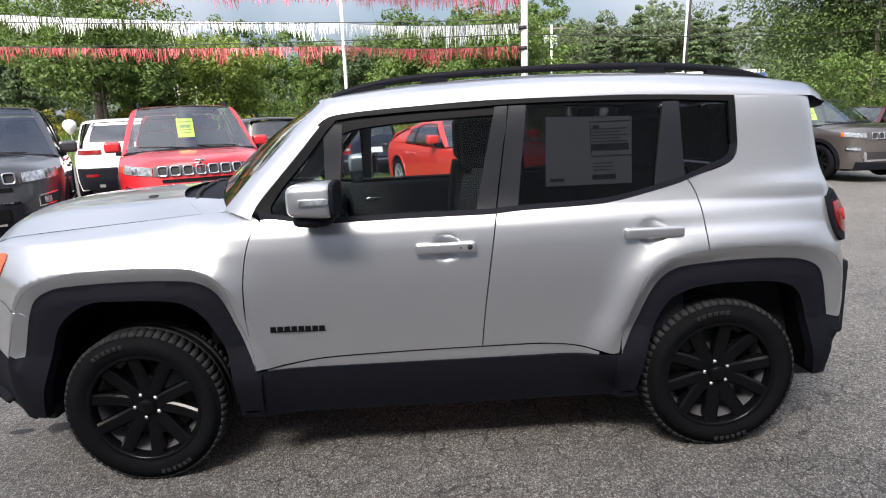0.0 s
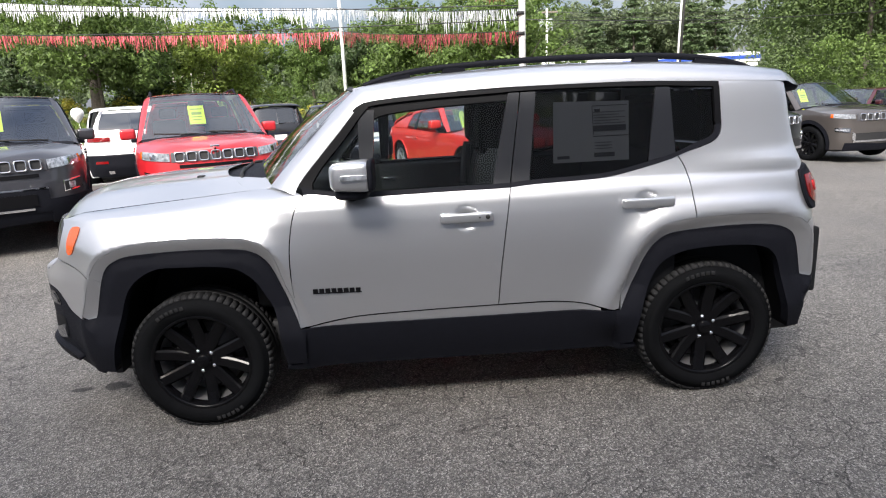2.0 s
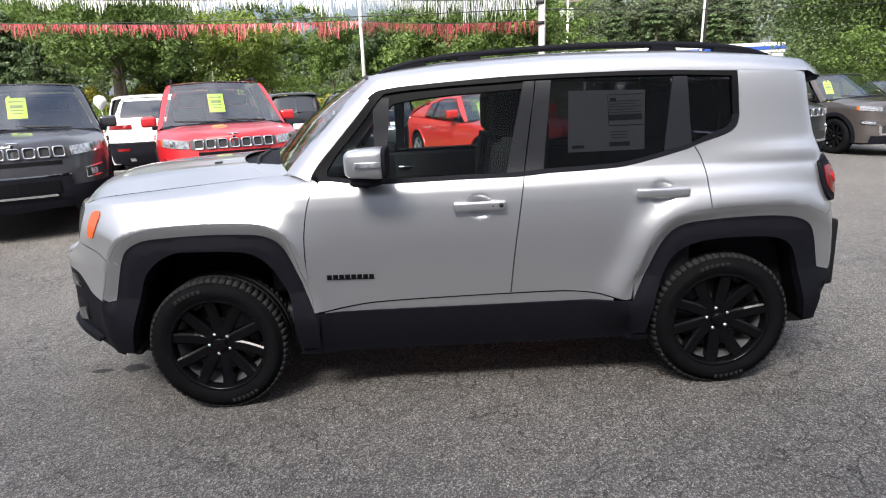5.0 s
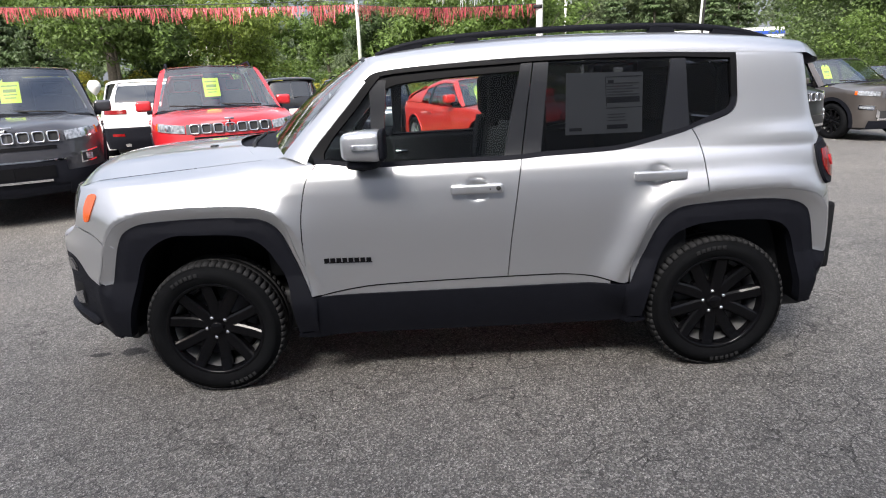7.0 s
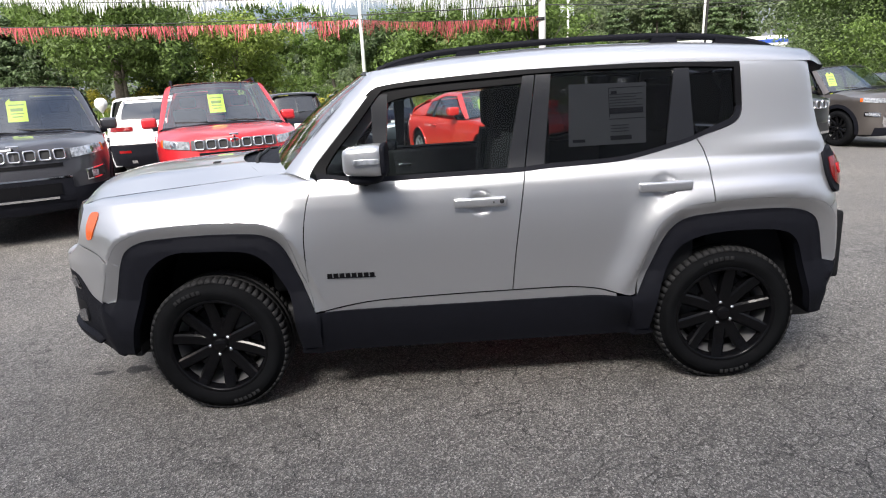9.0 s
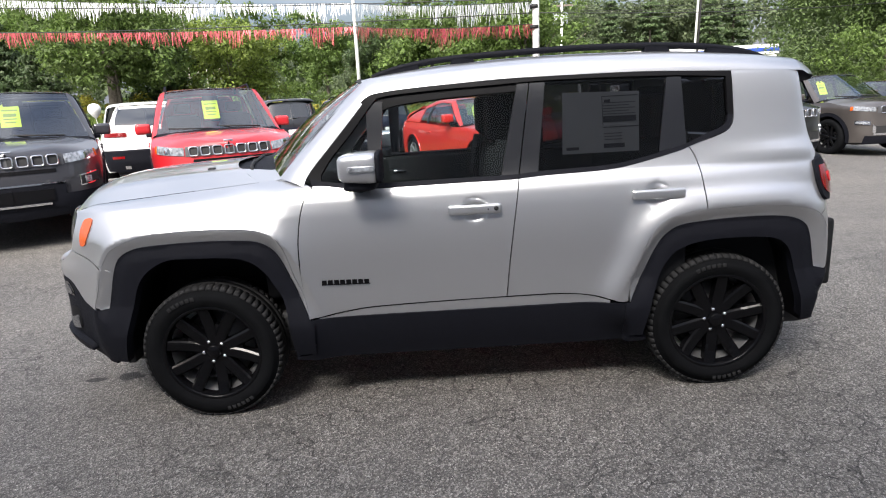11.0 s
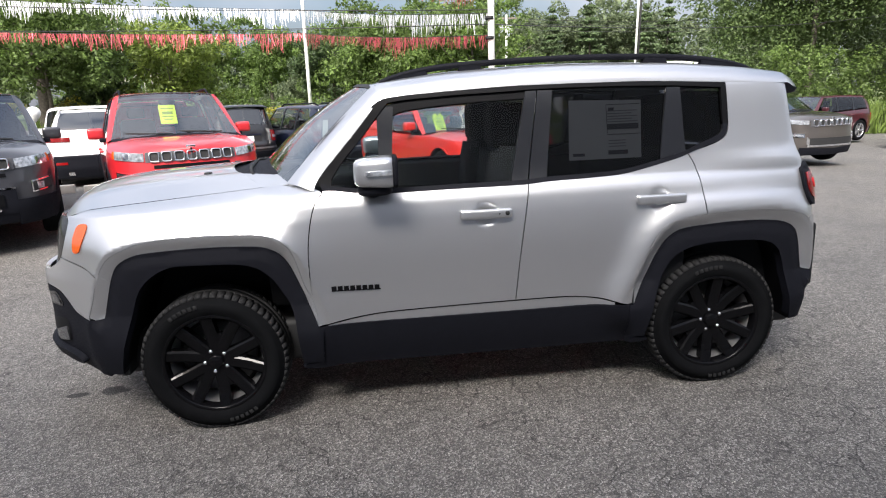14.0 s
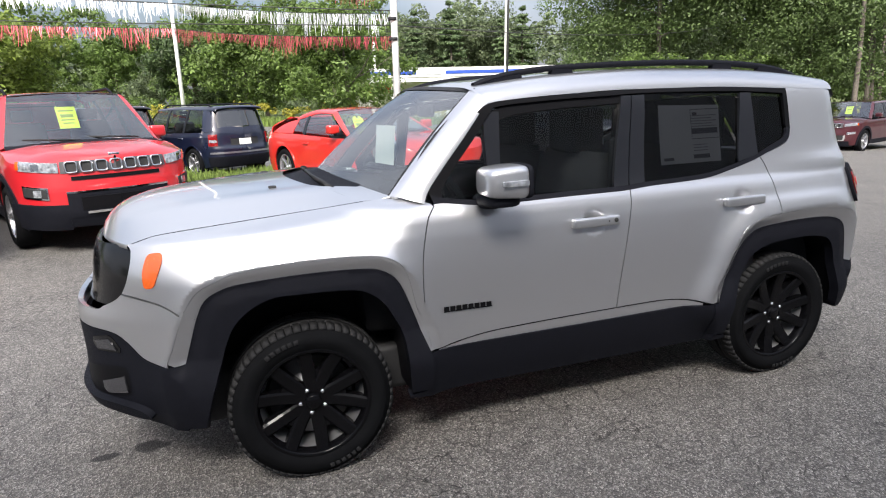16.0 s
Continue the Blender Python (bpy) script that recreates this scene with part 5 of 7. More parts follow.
for _s in (-1, 1):
    _ft = smooth_line(_fender_top, 0.03)
    _A = HERO.at(_ft[:, 0], _ft[:, 1])
    _kk = np.linspace(0, 1, len(_ft))
    _B = np.stack([np.interp(_kk, np.linspace(0, 1, len(_se)), (_se + (0, -0.004, -0.002))[:, i]) for i in range(3)], 1)
    _up = HERO.at(_ft[:, 0], _ft[:, 1] + 0.02) - _A
    _up /= np.linalg.norm(_up, axis=1, keepdims=True)
    _rows = []
    for a, b, t in zip(_A, _B, _up):
        m = a + t * max(0.02, (b[2] - a[2]) * 0.85)
        _rows.append(bezier(a, m, b, 9))
    _m = np.array((1, -1, 1) if _s > 0 else (1, 1, 1))
    sheet_part("fender_shoulder", np.array(_rows) * _m, M_SILVER, hero, first=HERO.normal(_ft[:, 0], _ft[:, 1]) * _m)
    # between hood corner, pillar foot and door
    _top, _foot = np.array(_rows[-1]), PILLAR_FOOT[_s]
    _tri = [_top * (1 - k) + _foot * k for k in (0.0, 0.33, 0.67, 0.98)]
    sheet_part("cowl_corner", np.array(_tri) * _m, M_SILVER, hero)

_xs = np.linspace(-0.45, 1.66, 40)
_edge_z = curve((-0.45, 1.50), (-0.40, 1.534), (-0.302, 1.547), (-0.033, 1.562), (0.346, 1.574), (0.78, 1.573), (1.318, 1.552), (1.7, 1.535))
_crown = curve((-0.5, 1.607), (-0.3, 1.64), (0.0, 1.668), (0.5, 1.684), (1.0, 1.674), (1.4, 1.644), (1.7, 1.605))
_roof = []
for x in _xs:
    z0 = float(_edge_z(x))
    a = HERO.at(x, z0, 0.001)
    a[0] = x
    b = np.array((x, -0.57, float(_crown(x)) - 0.008))
    m = np.array((x, a[1] + 0.02, float(_crown(x)) - 0.014))
    c = np.array((x - 0.06 * (x < -0.2), 0, float(_crown(x)) + 0.008))
    _roof.append(np.concatenate([bezier(a, m, b, 10), bezier(b, (x, -0.3, float(_crown(x)) + 0.008), c, 8)[1:]]))
_roof = np.array(_roof)
for i in range(3):
    _roof[i, :, 0] = np.maximum(_roof[i, :, 0], np.interp(_roof[i, :, 1], (-0.73, -0.63, 0), (-0.42, -0.45, -0.52)))
grid_part("roof", _roof, M_SILVER, hero, mirror=True)
_sp = []
for k in np.linspace(0, 1, 8):
    r = _roof[-1].copy()
    r[:, 0] += 0.14 * k * (0.75 + 0.25 * (1 - (r[:, 1] / 0.73) ** 2))
    r[:, 1] *= 1 - 0.10 * k
    r[:, 2] = np.maximum(r[:, 2] - 0.045 * k ** 1.5, 1.53 - 0.02 * k)
    _sp.append(r)
_low = [_sp[-1] + (-0.012, 0, -0.02), _sp[-1] * (1, 0.98, 1) + (-0.14, 0, -0.045)]
grid_part("spoiler", np.array(_sp + _low), M_SILVER, hero, mirror=True)

# windscreen
_ws = []
for k in np.linspace(0, 1, 12):
    a = np.array((-0.855, -0.758, 1.155)) * (1 - k) + np.array((-0.42, -0.648, 1.600)) * k
    a += np.array((-0.02, -0.008, 0.02)) * math.sin(k * math.pi) * 0.6
    c = np.array((-1.08, 0, 1.225)) * (1 - k) + np.array((-0.53, 0, 1.628)) * k + np.array((-0.02, 0, 0.02)) * math.sin(k * math.pi)
    m = np.array((2 * c[0] * 0.5 + a[0] * 0.5 - 0.5 * (c[0] - a[0]) * -1.0, a[1] * 0.5, (a[2] + c[2]) / 2 + 0.01))
    m[0] = c[0] * 0.72 + a[0] * 0.28
    _ws.append(bezier(a, m, c, 10))
grid_part("windscreen", np.array(_ws), M_SCREEN, hero, mirror=True)
_w0 = np.array(_ws[0])
_h0 = np.stack([np.interp(np.linspace(0, 1, 10), np.linspace(0, 1, 15), _hood[-1][:, i]) for i in range(3)], 1)
_cw = np.array([_h0 + (-0.02, 0, -0.012), _h0 + (0.03, 0, -0.016), _h0 * 0.5 + _w0 * 0.5 + (0, 0, 0.006), _w0 + (-0.015, 0, 0.004), _w0 + (0.02, 0, 0.02)])
grid_part("cowl", _cw[:, 3:] - (0, 0, 0.006), M_PLASTIC, hero, mirror=True)
for _s in (-1, 1):
    _cs = np.array([_h0 + (0.001, 0, -0.001), _h0 * 0.6 + _w0 * 0.4 + (0, 0, 0.001), _w0 + (-0.012, 0, 0.001), _w0 + (0.004, 0, 0.004)])[:, :4]
    grid_part("cowl_side", _cs * ((1, -1, 1) if _s > 0 else (1, 1, 1)), M_SILVER, hero)
_fr = [r + (0, 0, 0.003) for r in (np.array(_ws)[:, 0], np.array(_ws)[:, 0] * 0.96 + np.array(_ws)[:, 1] * 0.04, np.array(_ws)[:, 1] * 0.45 + np.array(_ws)[:, 0] * 0.55)]
for _s in (-1, 1):
    grid_part("windscreen_edge", np.array(_fr) * ((1, -1, 1) if _s > 0 else (1, 1, 1)), M_DARK, hero)
_tp = [np.array(_ws)[-1] + (0, 0, 0.003), (np.array(_ws)[-1] * 0.55 + np.array(_ws)[-2] * 0.45) + (0, 0, 0.004)]
grid_part("windscreen_band", np.array(_tp), M_DARK, hero, mirror=True)


# wheels
def tyre_bm(R, w, rim):
    h = w / 2
    return lathe_bm([(rim - 0.012, -h + 0.02), (rim + 0.006, -h + 0.004), (rim + 0.03, -h - 0.004), ((R + rim) / 2 + 0.012, -h - 0.009), (R - 0.035, -h - 0.001), (R - 0.014, -h + 0.012), (R - 0.004, -h + 0.032),
                     (R, -h + 0.06), (R, h - 0.06), (R - 0.004, h - 0.032), (R - 0.014, h - 0.012), (R - 0.035, h), ((R + rim) / 2, h + 0.006), (rim + 0.006, h - 0.004), (rim - 0.012, h - 0.02)], 72)


def tread_bm(R, w, count):
    """Shoulder blocks and centre ribs, both edges."""
    bm = bmesh.new()
    h = w / 2
    for k in range(count):
        for sgn in (-1, 1):
            a = 2 * math.pi * (k + 0.25 * sgn) / count
            m = Matrix.Rotation(-a, 4, "Y")
            pts = [(R - 0.013, sgn * (h - 0.008)), (R - 0.005, sgn * (h - 0.012)), (R + 0.003, sgn * (h - 0.026)), (R + 0.005, sgn * (h - 0.07)), (R - 0.01, sgn * (h - 0.07)), (R - 0.02, sgn * (h - 0.02))]
            wdt = 2 * math.pi * R / count * 0.40
            lo = [bm.verts.new(m @ Vector((r, y, -wdt))) for r, y in pts]
            hi = [bm.verts.new(m @ Vector((r, y, wdt))) for r, y in pts]
            for i in range(len(pts)):
                j = (i + 1) % len(pts)
                bm.faces.new((lo[i], lo[j], hi[j], hi[i]))
            bm.faces.new(lo)
            bm.faces.new(hi[::-1])
    for y in (-0.03, 0.03):
        lathe_bm([(R - 0.004, y - 0.016), (R + 0.005, y - 0.014), (R + 0.005, y + 0.014), (R - 0.004, y + 0.016)], 60, bm=bm)
    bmesh.ops.recalc_face_normals(bm, faces=bm.faces)
    return bm


def spoke_bm(r0, r1, w0, w1, a0, a1, y0, y1, depth):
    """One arm of a wheel, from the hub (angle a0) to the rim (angle a1), with chamfered edges."""
    bm = bmesh.new()
    rows = []
    for k in np.linspace(0, 1, 7):
        r, a, w, y = r0 + (r1 - r0) * k, radians(a0 + (a1 - a0) * k ** 0.8), (w0 + (w1 - w0) * k) / 2, y0 + (y1 - y0) * k + 0.008 * math.sin(k * math.pi)
        c = Vector((math.cos(a) * r, 0, math.sin(a) * r))
        t = Vector((-math.sin(a), 0, math.cos(a)))
        rows.append([bm.verts.new(c + t * q * w + Vector((0, yy, 0))) for q, yy in ((-1, y + depth), (-1, y + 0.007), (-0.68, y), (0.68, y), (1, y + 0.007), (1, y + depth))])
    for p, q in zip(rows, rows[1:]):
        for i in range(5):
            bm.faces.new((p[i], p[i + 1], q[i + 1], q[i]))
    bmesh.ops.recalc_face_normals(bm, faces=bm.faces)
    return bm


def wheel(parent, at, R, w, rim, style, side, spin=0.0, fine=True):
    """style: 'black' split spokes or 'alloy' five spokes. side -1: the face looks to y < 0."""
    m = Matrix.Translation(at) @ Matrix.Rotation(0 if side < 0 else math.pi, 4, "Z") @ Matrix.Rotation(radians(spin), 4, "Y")
    ty = part("tyre", tyre_bm(R, w, rim), M_RUBBER, parent)
    ty.matrix_basis = m
    if fine:
        part("tread", tread_bm(R, w, 62), M_TREAD_SKYLIT, ty)
    h = w / 2
    rm = M_WHEELBLACK if style == "black" else M_ALLOY
    if style == "black":
        part("rim_barrel", lathe_bm([(rim - 0.016, -h + 0.03), (rim - 0.022, -h + 0.05), (rim - 0.045, 0.0), (rim - 0.04, 0.04)], 64), M_BARREL, ty)
    part("rim", lathe_bm([(rim + 0.004, -h + 0.006), (rim - 0.006, -h + 0.002), (rim - 0.014, -h + 0.012), (rim - 0.02, -h + 0.04), (rim - 0.035, 0.0), (rim - 0.03, h)], 64), rm, ty)
    part("brake_disc", lathe_bm([(0.0, -0.02), (0.075, -0.02), (0.078, 0.0), (rim * 0.74, 0.0), (rim * 0.74, 0.02), (0.0, 0.02)], 48), M_DISC, ty)
    part("wheel_back", lathe_bm([(0.0, 0.04), (rim - 0.02, 0.04), (rim - 0.02, 0.06), (0.0, 0.06)], 32), M_DARK, ty)
    if style == "black":
        for k in range(5):
            for s in (-1, 1):
                part("spoke", spoke_bm(0.03, rim - 0.004, 0.060, 0.058, 90 + 72 * k + s * 13, 90 + 72 * k + s * 18.5, -h + 0.042, -h + 0.012, 0.05), rm, ty, smooth=False)
            bm = bmesh.new()
            web = [(0.045, -24), (0.13, -17), (0.145, 0), (0.13, 17), (0.045, 24)]
            prism_bm([(r * math.cos(radians(90 + 72 * k + a)), r * math.sin(radians(90 + 72 * k + a))) for r, a in web], -h + 0.045, -h + 0.08, bm=bm)
            part("web", bm, rm, ty, smooth=False)
    else:
        for k in range(5):
            part("spoke", spoke_bm(0.03, rim - 0.004, 0.07, 0.06, 90 + 72 * k, 90 + 72 * k, -h + 0.035, -h + 0.012, 0.05), rm, ty, smooth=False)
    part("hub_cap", lathe_bm([(0.0, -h + 0.022), (0.03, -h + 0.022), (0.034, -h + 0.027), (0.034, -h + 0.05), (0.068, -h + 0.052), (0.07, -h + 0.08)], 24), rm, ty)
    for k in range(5 if fine else 0):
        a = radians(90 + 72 * k + 36)
        n = part("wheel_nut", lathe_bm([(0.0, -0.012), (0.008, -0.012), (0.011, -0.006), (0.011, 0.015), (0.0, 0.015)], 6), M_CHROME, ty)
        n.location = (math.cos(a) * 0.055, -h + 0.046, math.sin(a) * 0.055)
    return ty


for _x in (-1.277, 1.255):
    for _s in (-1, 1):
        _t = wheel(hero, (_x, 0.765 * _s, 0.34 if _x > 0 else 0.326), 0.34 if _x > 0 else 0.345, 0.225, 0.243, "black", _s, spin=12 if _x < 0 else 24)
        # raised lettering on the wall, as plain bars
        for _a in ([22 + 5 * i for i in range(6)] + [202 + 5 * i for i in range(6)]):
            _b = part("wall_mark", box_bm((-0.009, -0.001, -0.010), (0.009, 0.001, 0.010), 0.0008, 1), M_LETTER, _t)
            _b.matrix_basis = Matrix.Rotation(radians(-_a), 4, "Y") @ pose(0, -0.1225, 0.297)

# mirrors, handles, badge, rails, wipers
for _s in (-1, 1):
    _m = part("door_mirror", pillow_bm((-0.447, 0.99 * _s, 1.222), (0.095, 0.106, 0.073), 0.42, 0.16), M_SILVER, hero)
    _q = lambda name, c, hlf, e, mat: part(name, pillow_bm((c[0], c[1] * _s, c[2]), hlf, e), mat, _m)
    _q("mirror_foot", (-0.452, 0.955, 1.142), (0.078, 0.10, 0.028), 0.6, M_PLASTIC)
    _q("mirror_glass", (-0.351, 0.99, 1.222), (0.004, 0.088, 0.057), 0.35, M_CHROME)
    _q("mirror_rim", (-0.360, 0.99, 1.222), (0.014, 0.102, 0.070), 0.4, M_PLASTIC)
    _q("indicator", (-0.43, 1.089, 1.222), (0.058, 0.010, 0.0125), 0.3, M_LAMP)
    part("mirror_stalk", tube_bm([(-0.475, 0.80 * _s, 1.118), (-0.47, 0.87 * _s, 1.125), (-0.455, 0.94 * _s, 1.142)], [0.034, 0.036, 0.042], 12), M_PLASTIC, _m)
    for (_hu, _hz), _l in zip(HANDLES, (0.25, 0.25)):
        _c = HERO.at(_hu, _hz)
        _y = 0.885 + 0.034
        _bm = box_bm((_hu - _l / 2, _y - 0.03, _hz - 0.022), (_hu + _l / 2, _y, _hz + 0.024), 0.0145, 4)
        for _xe in (_hu - _l / 2 + 0.008, _hu + _l / 2 - 0.03):
            box_bm((_xe, 0.87, _hz - 0.012), (_xe + 0.022, _y - 0.006, _hz + 0.014), 0.004, 2, _bm)
        bmesh.ops.transform(_bm, matrix=Matrix.Diagonal((1, _s, 1, 1)), verts=_bm.verts)
        bmesh.ops.recalc_face_normals(_bm, faces=_bm.faces)
        _h = part("door_handle", _bm, M_SILVER, hero)
        if _hu < 0.5:
            _k = part("key_lock", lathe_bm([(0.0, -0.004), (0.009, -0.004), (0.011, 0.0), (0.011, 0.004), (0.0, 0.004)], 16), M_DARK, _h)
            _k.location = (_hu + 0.1, _y * _s, _hz + 0.003)
            _k2 = part("button", lathe_bm([(0.0, -0.003), (0.003, -0.003), (0.004, 0.0), (0.0, 0.003)], 10), M_DARK, _h)
            _k2.location = (_hu + 0.062, _y * _s, _hz + 0.001)
    # badge in plain bars
    _bd = panel("name_badge", HERO, shape([(-0.69, 0.655), (-0.69, 0.659)], [(-0.69, 0.659), (-0.458, 0.652)], [(-0.458, 0.652), (-0.458, 0.648)]), M_TRIM, hero, out=0.003, depth=0.004, side=_s, label="black name badge")
    for _i in range(8):
        _u = -0.689 + 0.0290 * _i
        _z = 0.655 - 0.0009 * _i
        panel("badge_bar", HERO, shape([(_u, _z), (_u, _z + 0.024)], [(_u, _z + 0.024), (_u + 0.023, _z + 0.0235)], [(_u + 0.023, _z + 0.0235), (_u + 0.023, _z)]), M_TRIM, _bd, out=0.005, depth=0.005, side=_s)
    # roof rail
    _rp = smooth_line([(-0.40, 1.612), (-0.33, 1.636), (-0.22, 1.660), (-0.05, 1.680), (0.25, 1.693), (0.6, 1.699), (0.95, 1.693), (1.2, 1.678), (1.38, 1.654), (1.49, 1.627), (1.56, 1.60)], 0.05)
    _sec = [(-0.02, -0.012), (-0.022, 0.006), (-0.014, 0.016), (0.014, 0.016), (0.022, 0.006), (0.02, -0.012)]
    _rr = []
    for _i, (_x, _z) in enumerate(_rp):
        _yy = 0.585 - 0.02 * ((_x - 0.5) / 1.0) ** 2
        _rr.append([(_x, (_yy + a) * _s, _z + b) for a, b in _sec + _sec[:1]])
    _rail = grid_part("roof_rail", _rr, M_PLASTIC, hero)
    for _x0, _x1, _zt in ((-0.41, -0.17, 0.0), (0.0, 0.10, 0.0), (0.95, 1.06, 0.0), (1.26, 1.57, 0.0)):
        _o = []
        for _x in np.linspace(_x0, _x1, 6):
            _o.append((_x, float(np.interp(_x, _rp[:, 0], _rp[:, 1])) - 0.004))
        _o = [(_x0 - 0.02, float(_crown(_x0)) - 0.03)] + _o + [(_x1 + 0.02, float(_crown(_x1)) - 0.03)]
        part("rail_foot", prism_bm(_o, 0.568 * _s, 0.602 * _s), M_PLASTIC, _rail, smooth=False)
    # wipers and washer nozzles
    _wp = part("wiper", tube_bm([(-1.07, 0.50 * _s, 1.178), (-1.10, 0.40 * _s, 1.203), (-1.13, 0.22 * _s, 1.22)], [0.014, 0.010, 0.007], 6), M_DARK, hero)
    part("wiper_blade", tube_bm([(-1.085, 0.48 * _s, 1.188), (-1.12, 0.28 * _s, 1.208), (-1.135, 0.03 * _s, 1.226)], 0.009, 5), M_DARK, _wp)
    _nz = part("washer_nozzle", box_bm((-0.018, -0.02, 0), (0.018, 0.02, 0.014), 0.006, 2), M_DARK, hero)
    _nz.location = (-1.33, 0.36 * _s, 1.186)

# underbody
part("underbody", box_bm((-1.75, -0.70, 0.24), (1.8, 0.70, 0.46), 0.03), M_DARK, hero)
for _s in (-1, 1):
    part("mud_flap", box_bm((-1.74, 0.70 * _s - 0.10, 0.27), (-1.70, 0.70 * _s + 0.12, 0.42), 0.008), M_DARK, hero)
part("firewall", box_bm((-0.98, -0.55, 0.4), (-0.92, 0.55, 1.1), 0.01), M_DARK, hero)
part("load_floor", box_bm((1.2, -0.72, 0.45), (1.9, 0.72, 0.8), 0.02), M_CABIN, hero)

# cabin
part("dashboard", prism_bm([(-1.0, 0.55), (-1.02, 1.12), (-0.85, 1.135), (-0.62, 1.10), (-0.53, 1.03), (-0.55, 0.85), (-0.66, 0.55)], -0.74, 0.74, 0.015), M_CABIN, hero)
part("instrument_hood", prism_bm([(-0.82, 1.12), (-0.72, 1.165), (-0.56, 1.15), (-0.54, 1.06), (-0.7, 1.05)], -0.56, -0.2, 0.012), M_CABIN, hero)
part("centre_screen", box_bm((-0.6, -0.14, 0.98), (-0.55, 0.14, 1.13), 0.012), M_GLOSSBLACK, hero)
_bm = bmesh.new()
_ring = [(0.185 * math.cos(a), 0.185 * math.sin(a), 0) for a in np.linspace(0, 2 * math.pi, 33)]
tube_bm(_ring, 0.016, 8, _bm, caps=False)
box_bm((-0.18, -0.02, -0.02), (0.18, 0.02, 0.0), 0.008, 2, _bm)
box_bm((-0.02, -0.18, -0.02), (0.02, 0.0, 0.0), 0.008, 2, _bm)
box_bm((-0.065, -0.06, -0.035), (0.065, 0.05, 0.012), 0.015, 2, _bm)
_st = part("steering_wheel", _bm, M_CABIN, hero)
_st.matrix_basis = look((-0.43, -0.38, 1.02), (-0.72, -0.38, 0.9)) @ pose(0, 0, 0, 180)


def seat(x, y, w, back, bench=False):
    s = part("seat_back", prism_bm([(x, 0.62), (x + 0.03, 0.85), (x + 0.05, 1.1), (x + 0.085, back), (x + 0.27, back - 0.02), (x + 0.25, 1.0), (x + 0.16, 0.62)], y - w / 2, y + w / 2, 0.035), M_SEAT, hero)
    part("seat_cushion", prism_bm([(x - 0.48, 0.62), (x - 0.5, 0.74), (x - 0.42, 0.8), (x + 0.05, 0.74), (x + 0.05, 0.6)], y - w / 2, y + w / 2, 0.035), M_SEAT, s)
    for dy in ((-w / 4, w / 4) if bench else (0,)):
        part("headrest", box_bm((x + 0.08, y + dy - 0.15, back - 0.02), (x + 0.26, y + dy + 0.15, back + 0.22), 0.045, 3), M_SEAT, s)
        for d in (-0.06, 0.06):
            part("headrest_rod", tube_bm([(x + 0.19, y + dy + d, back - 0.05), (x + 0.19, y + dy + d, back + 0.06)], 0.007, 6), M_STEEL, s)


seat(0.09, -0.38, 0.52, 1.28)
seat(0.09, 0.38, 0.52, 1.28)
seat(0.95, 0.0, 1.2, 1.24, True)
for _s in (-1, 1):
    _d = part("inner_door", box_bm((-0.72, min(0.76 * _s, 0.83 * _s), 0.5), (1.1, max(0.76 * _s, 0.83 * _s), 1.10), 0.02), M_CABIN, hero)
    part("inner_handle", box_bm((-0.42, min(0.745 * _s, 0.76 * _s), 0.985), (-0.33, max(0.745 * _s, 0.76 * _s), 1.005), 0.005), M_CHROME, _d)
    part("arm_rest", box_bm((-0.4, min(0.69 * _s, 0.77 * _s), 0.84), (0.1, max(0.69 * _s, 0.77 * _s), 0.9), 0.015), M_CABIN, _d)
    part("seat_belt", tube_bm([(0.33, 0.70 * _s, 1.42), (0.31, 0.72 * _s, 1.1), (0.29, 0.73 * _s, 0.7)], 0.012, 5), M_CABIN, hero)
    part("pillar_lining", box_bm((0.27, min(0.67 * _s, 0.74 * _s), 1.05), (0.42, max(0.67 * _s, 0.74 * _s), 1.35), 0.02), M_CABIN, hero)
    part("rear_lining", box_bm((1.30, min(0.56 * _s, 0.62 * _s), 0.8), (1.62, max(0.56 * _s, 0.62 * _s), 1.5), 0.03), M_CABIN, hero)
part("head_lining", box_bm((-0.38, -0.6, 1.575), (1.6, 0.6, 1.6), 0.01), M_LINING, hero)
_rv = part("inside_mirror", box_bm((-0.47, -0.12, 1.47), (-0.44, 0.12, 1.535), 0.012), M_DARK, hero)
part("mirror_stem", tube_bm([(-0.46, 0, 1.52), (-0.53, 0, 1.575)], 0.012, 6), M_DARK, _rv)
part("parcel_shelf", box_bm((1.25, -0.68, 0.98), (1.75, 0.68, 1.0), 0.005), M_CABIN, hero)

# papers: price sheet behind the rear window, sheet behind the windscreen
_wsu = [(0.50, 1.205), (0.515, 1.492), (0.882, 1.482), (0.868, 1.205)]
_ws2 = tagged(panel("window_sheet", HERO, shape(_wsu[:2], _wsu[1:3], _wsu[2:4], [_wsu[3], _wsu[0]]), M_PAPER, None, out=-0.022, depth=0.0), "white printed price sheet stuck inside the dark rear window", "price sheet")


def print_bar(parent, u0, u1, z0, z1, mat=None):
    return panel("print_bar", HERO, shape([(u0, z0), (u0, z1)], [(u0, z1), (u1, z1)], [(u1, z1), (u1, z0)]), mat or M_INK, parent, out=-0.0195, depth=0.0, step=0.1)


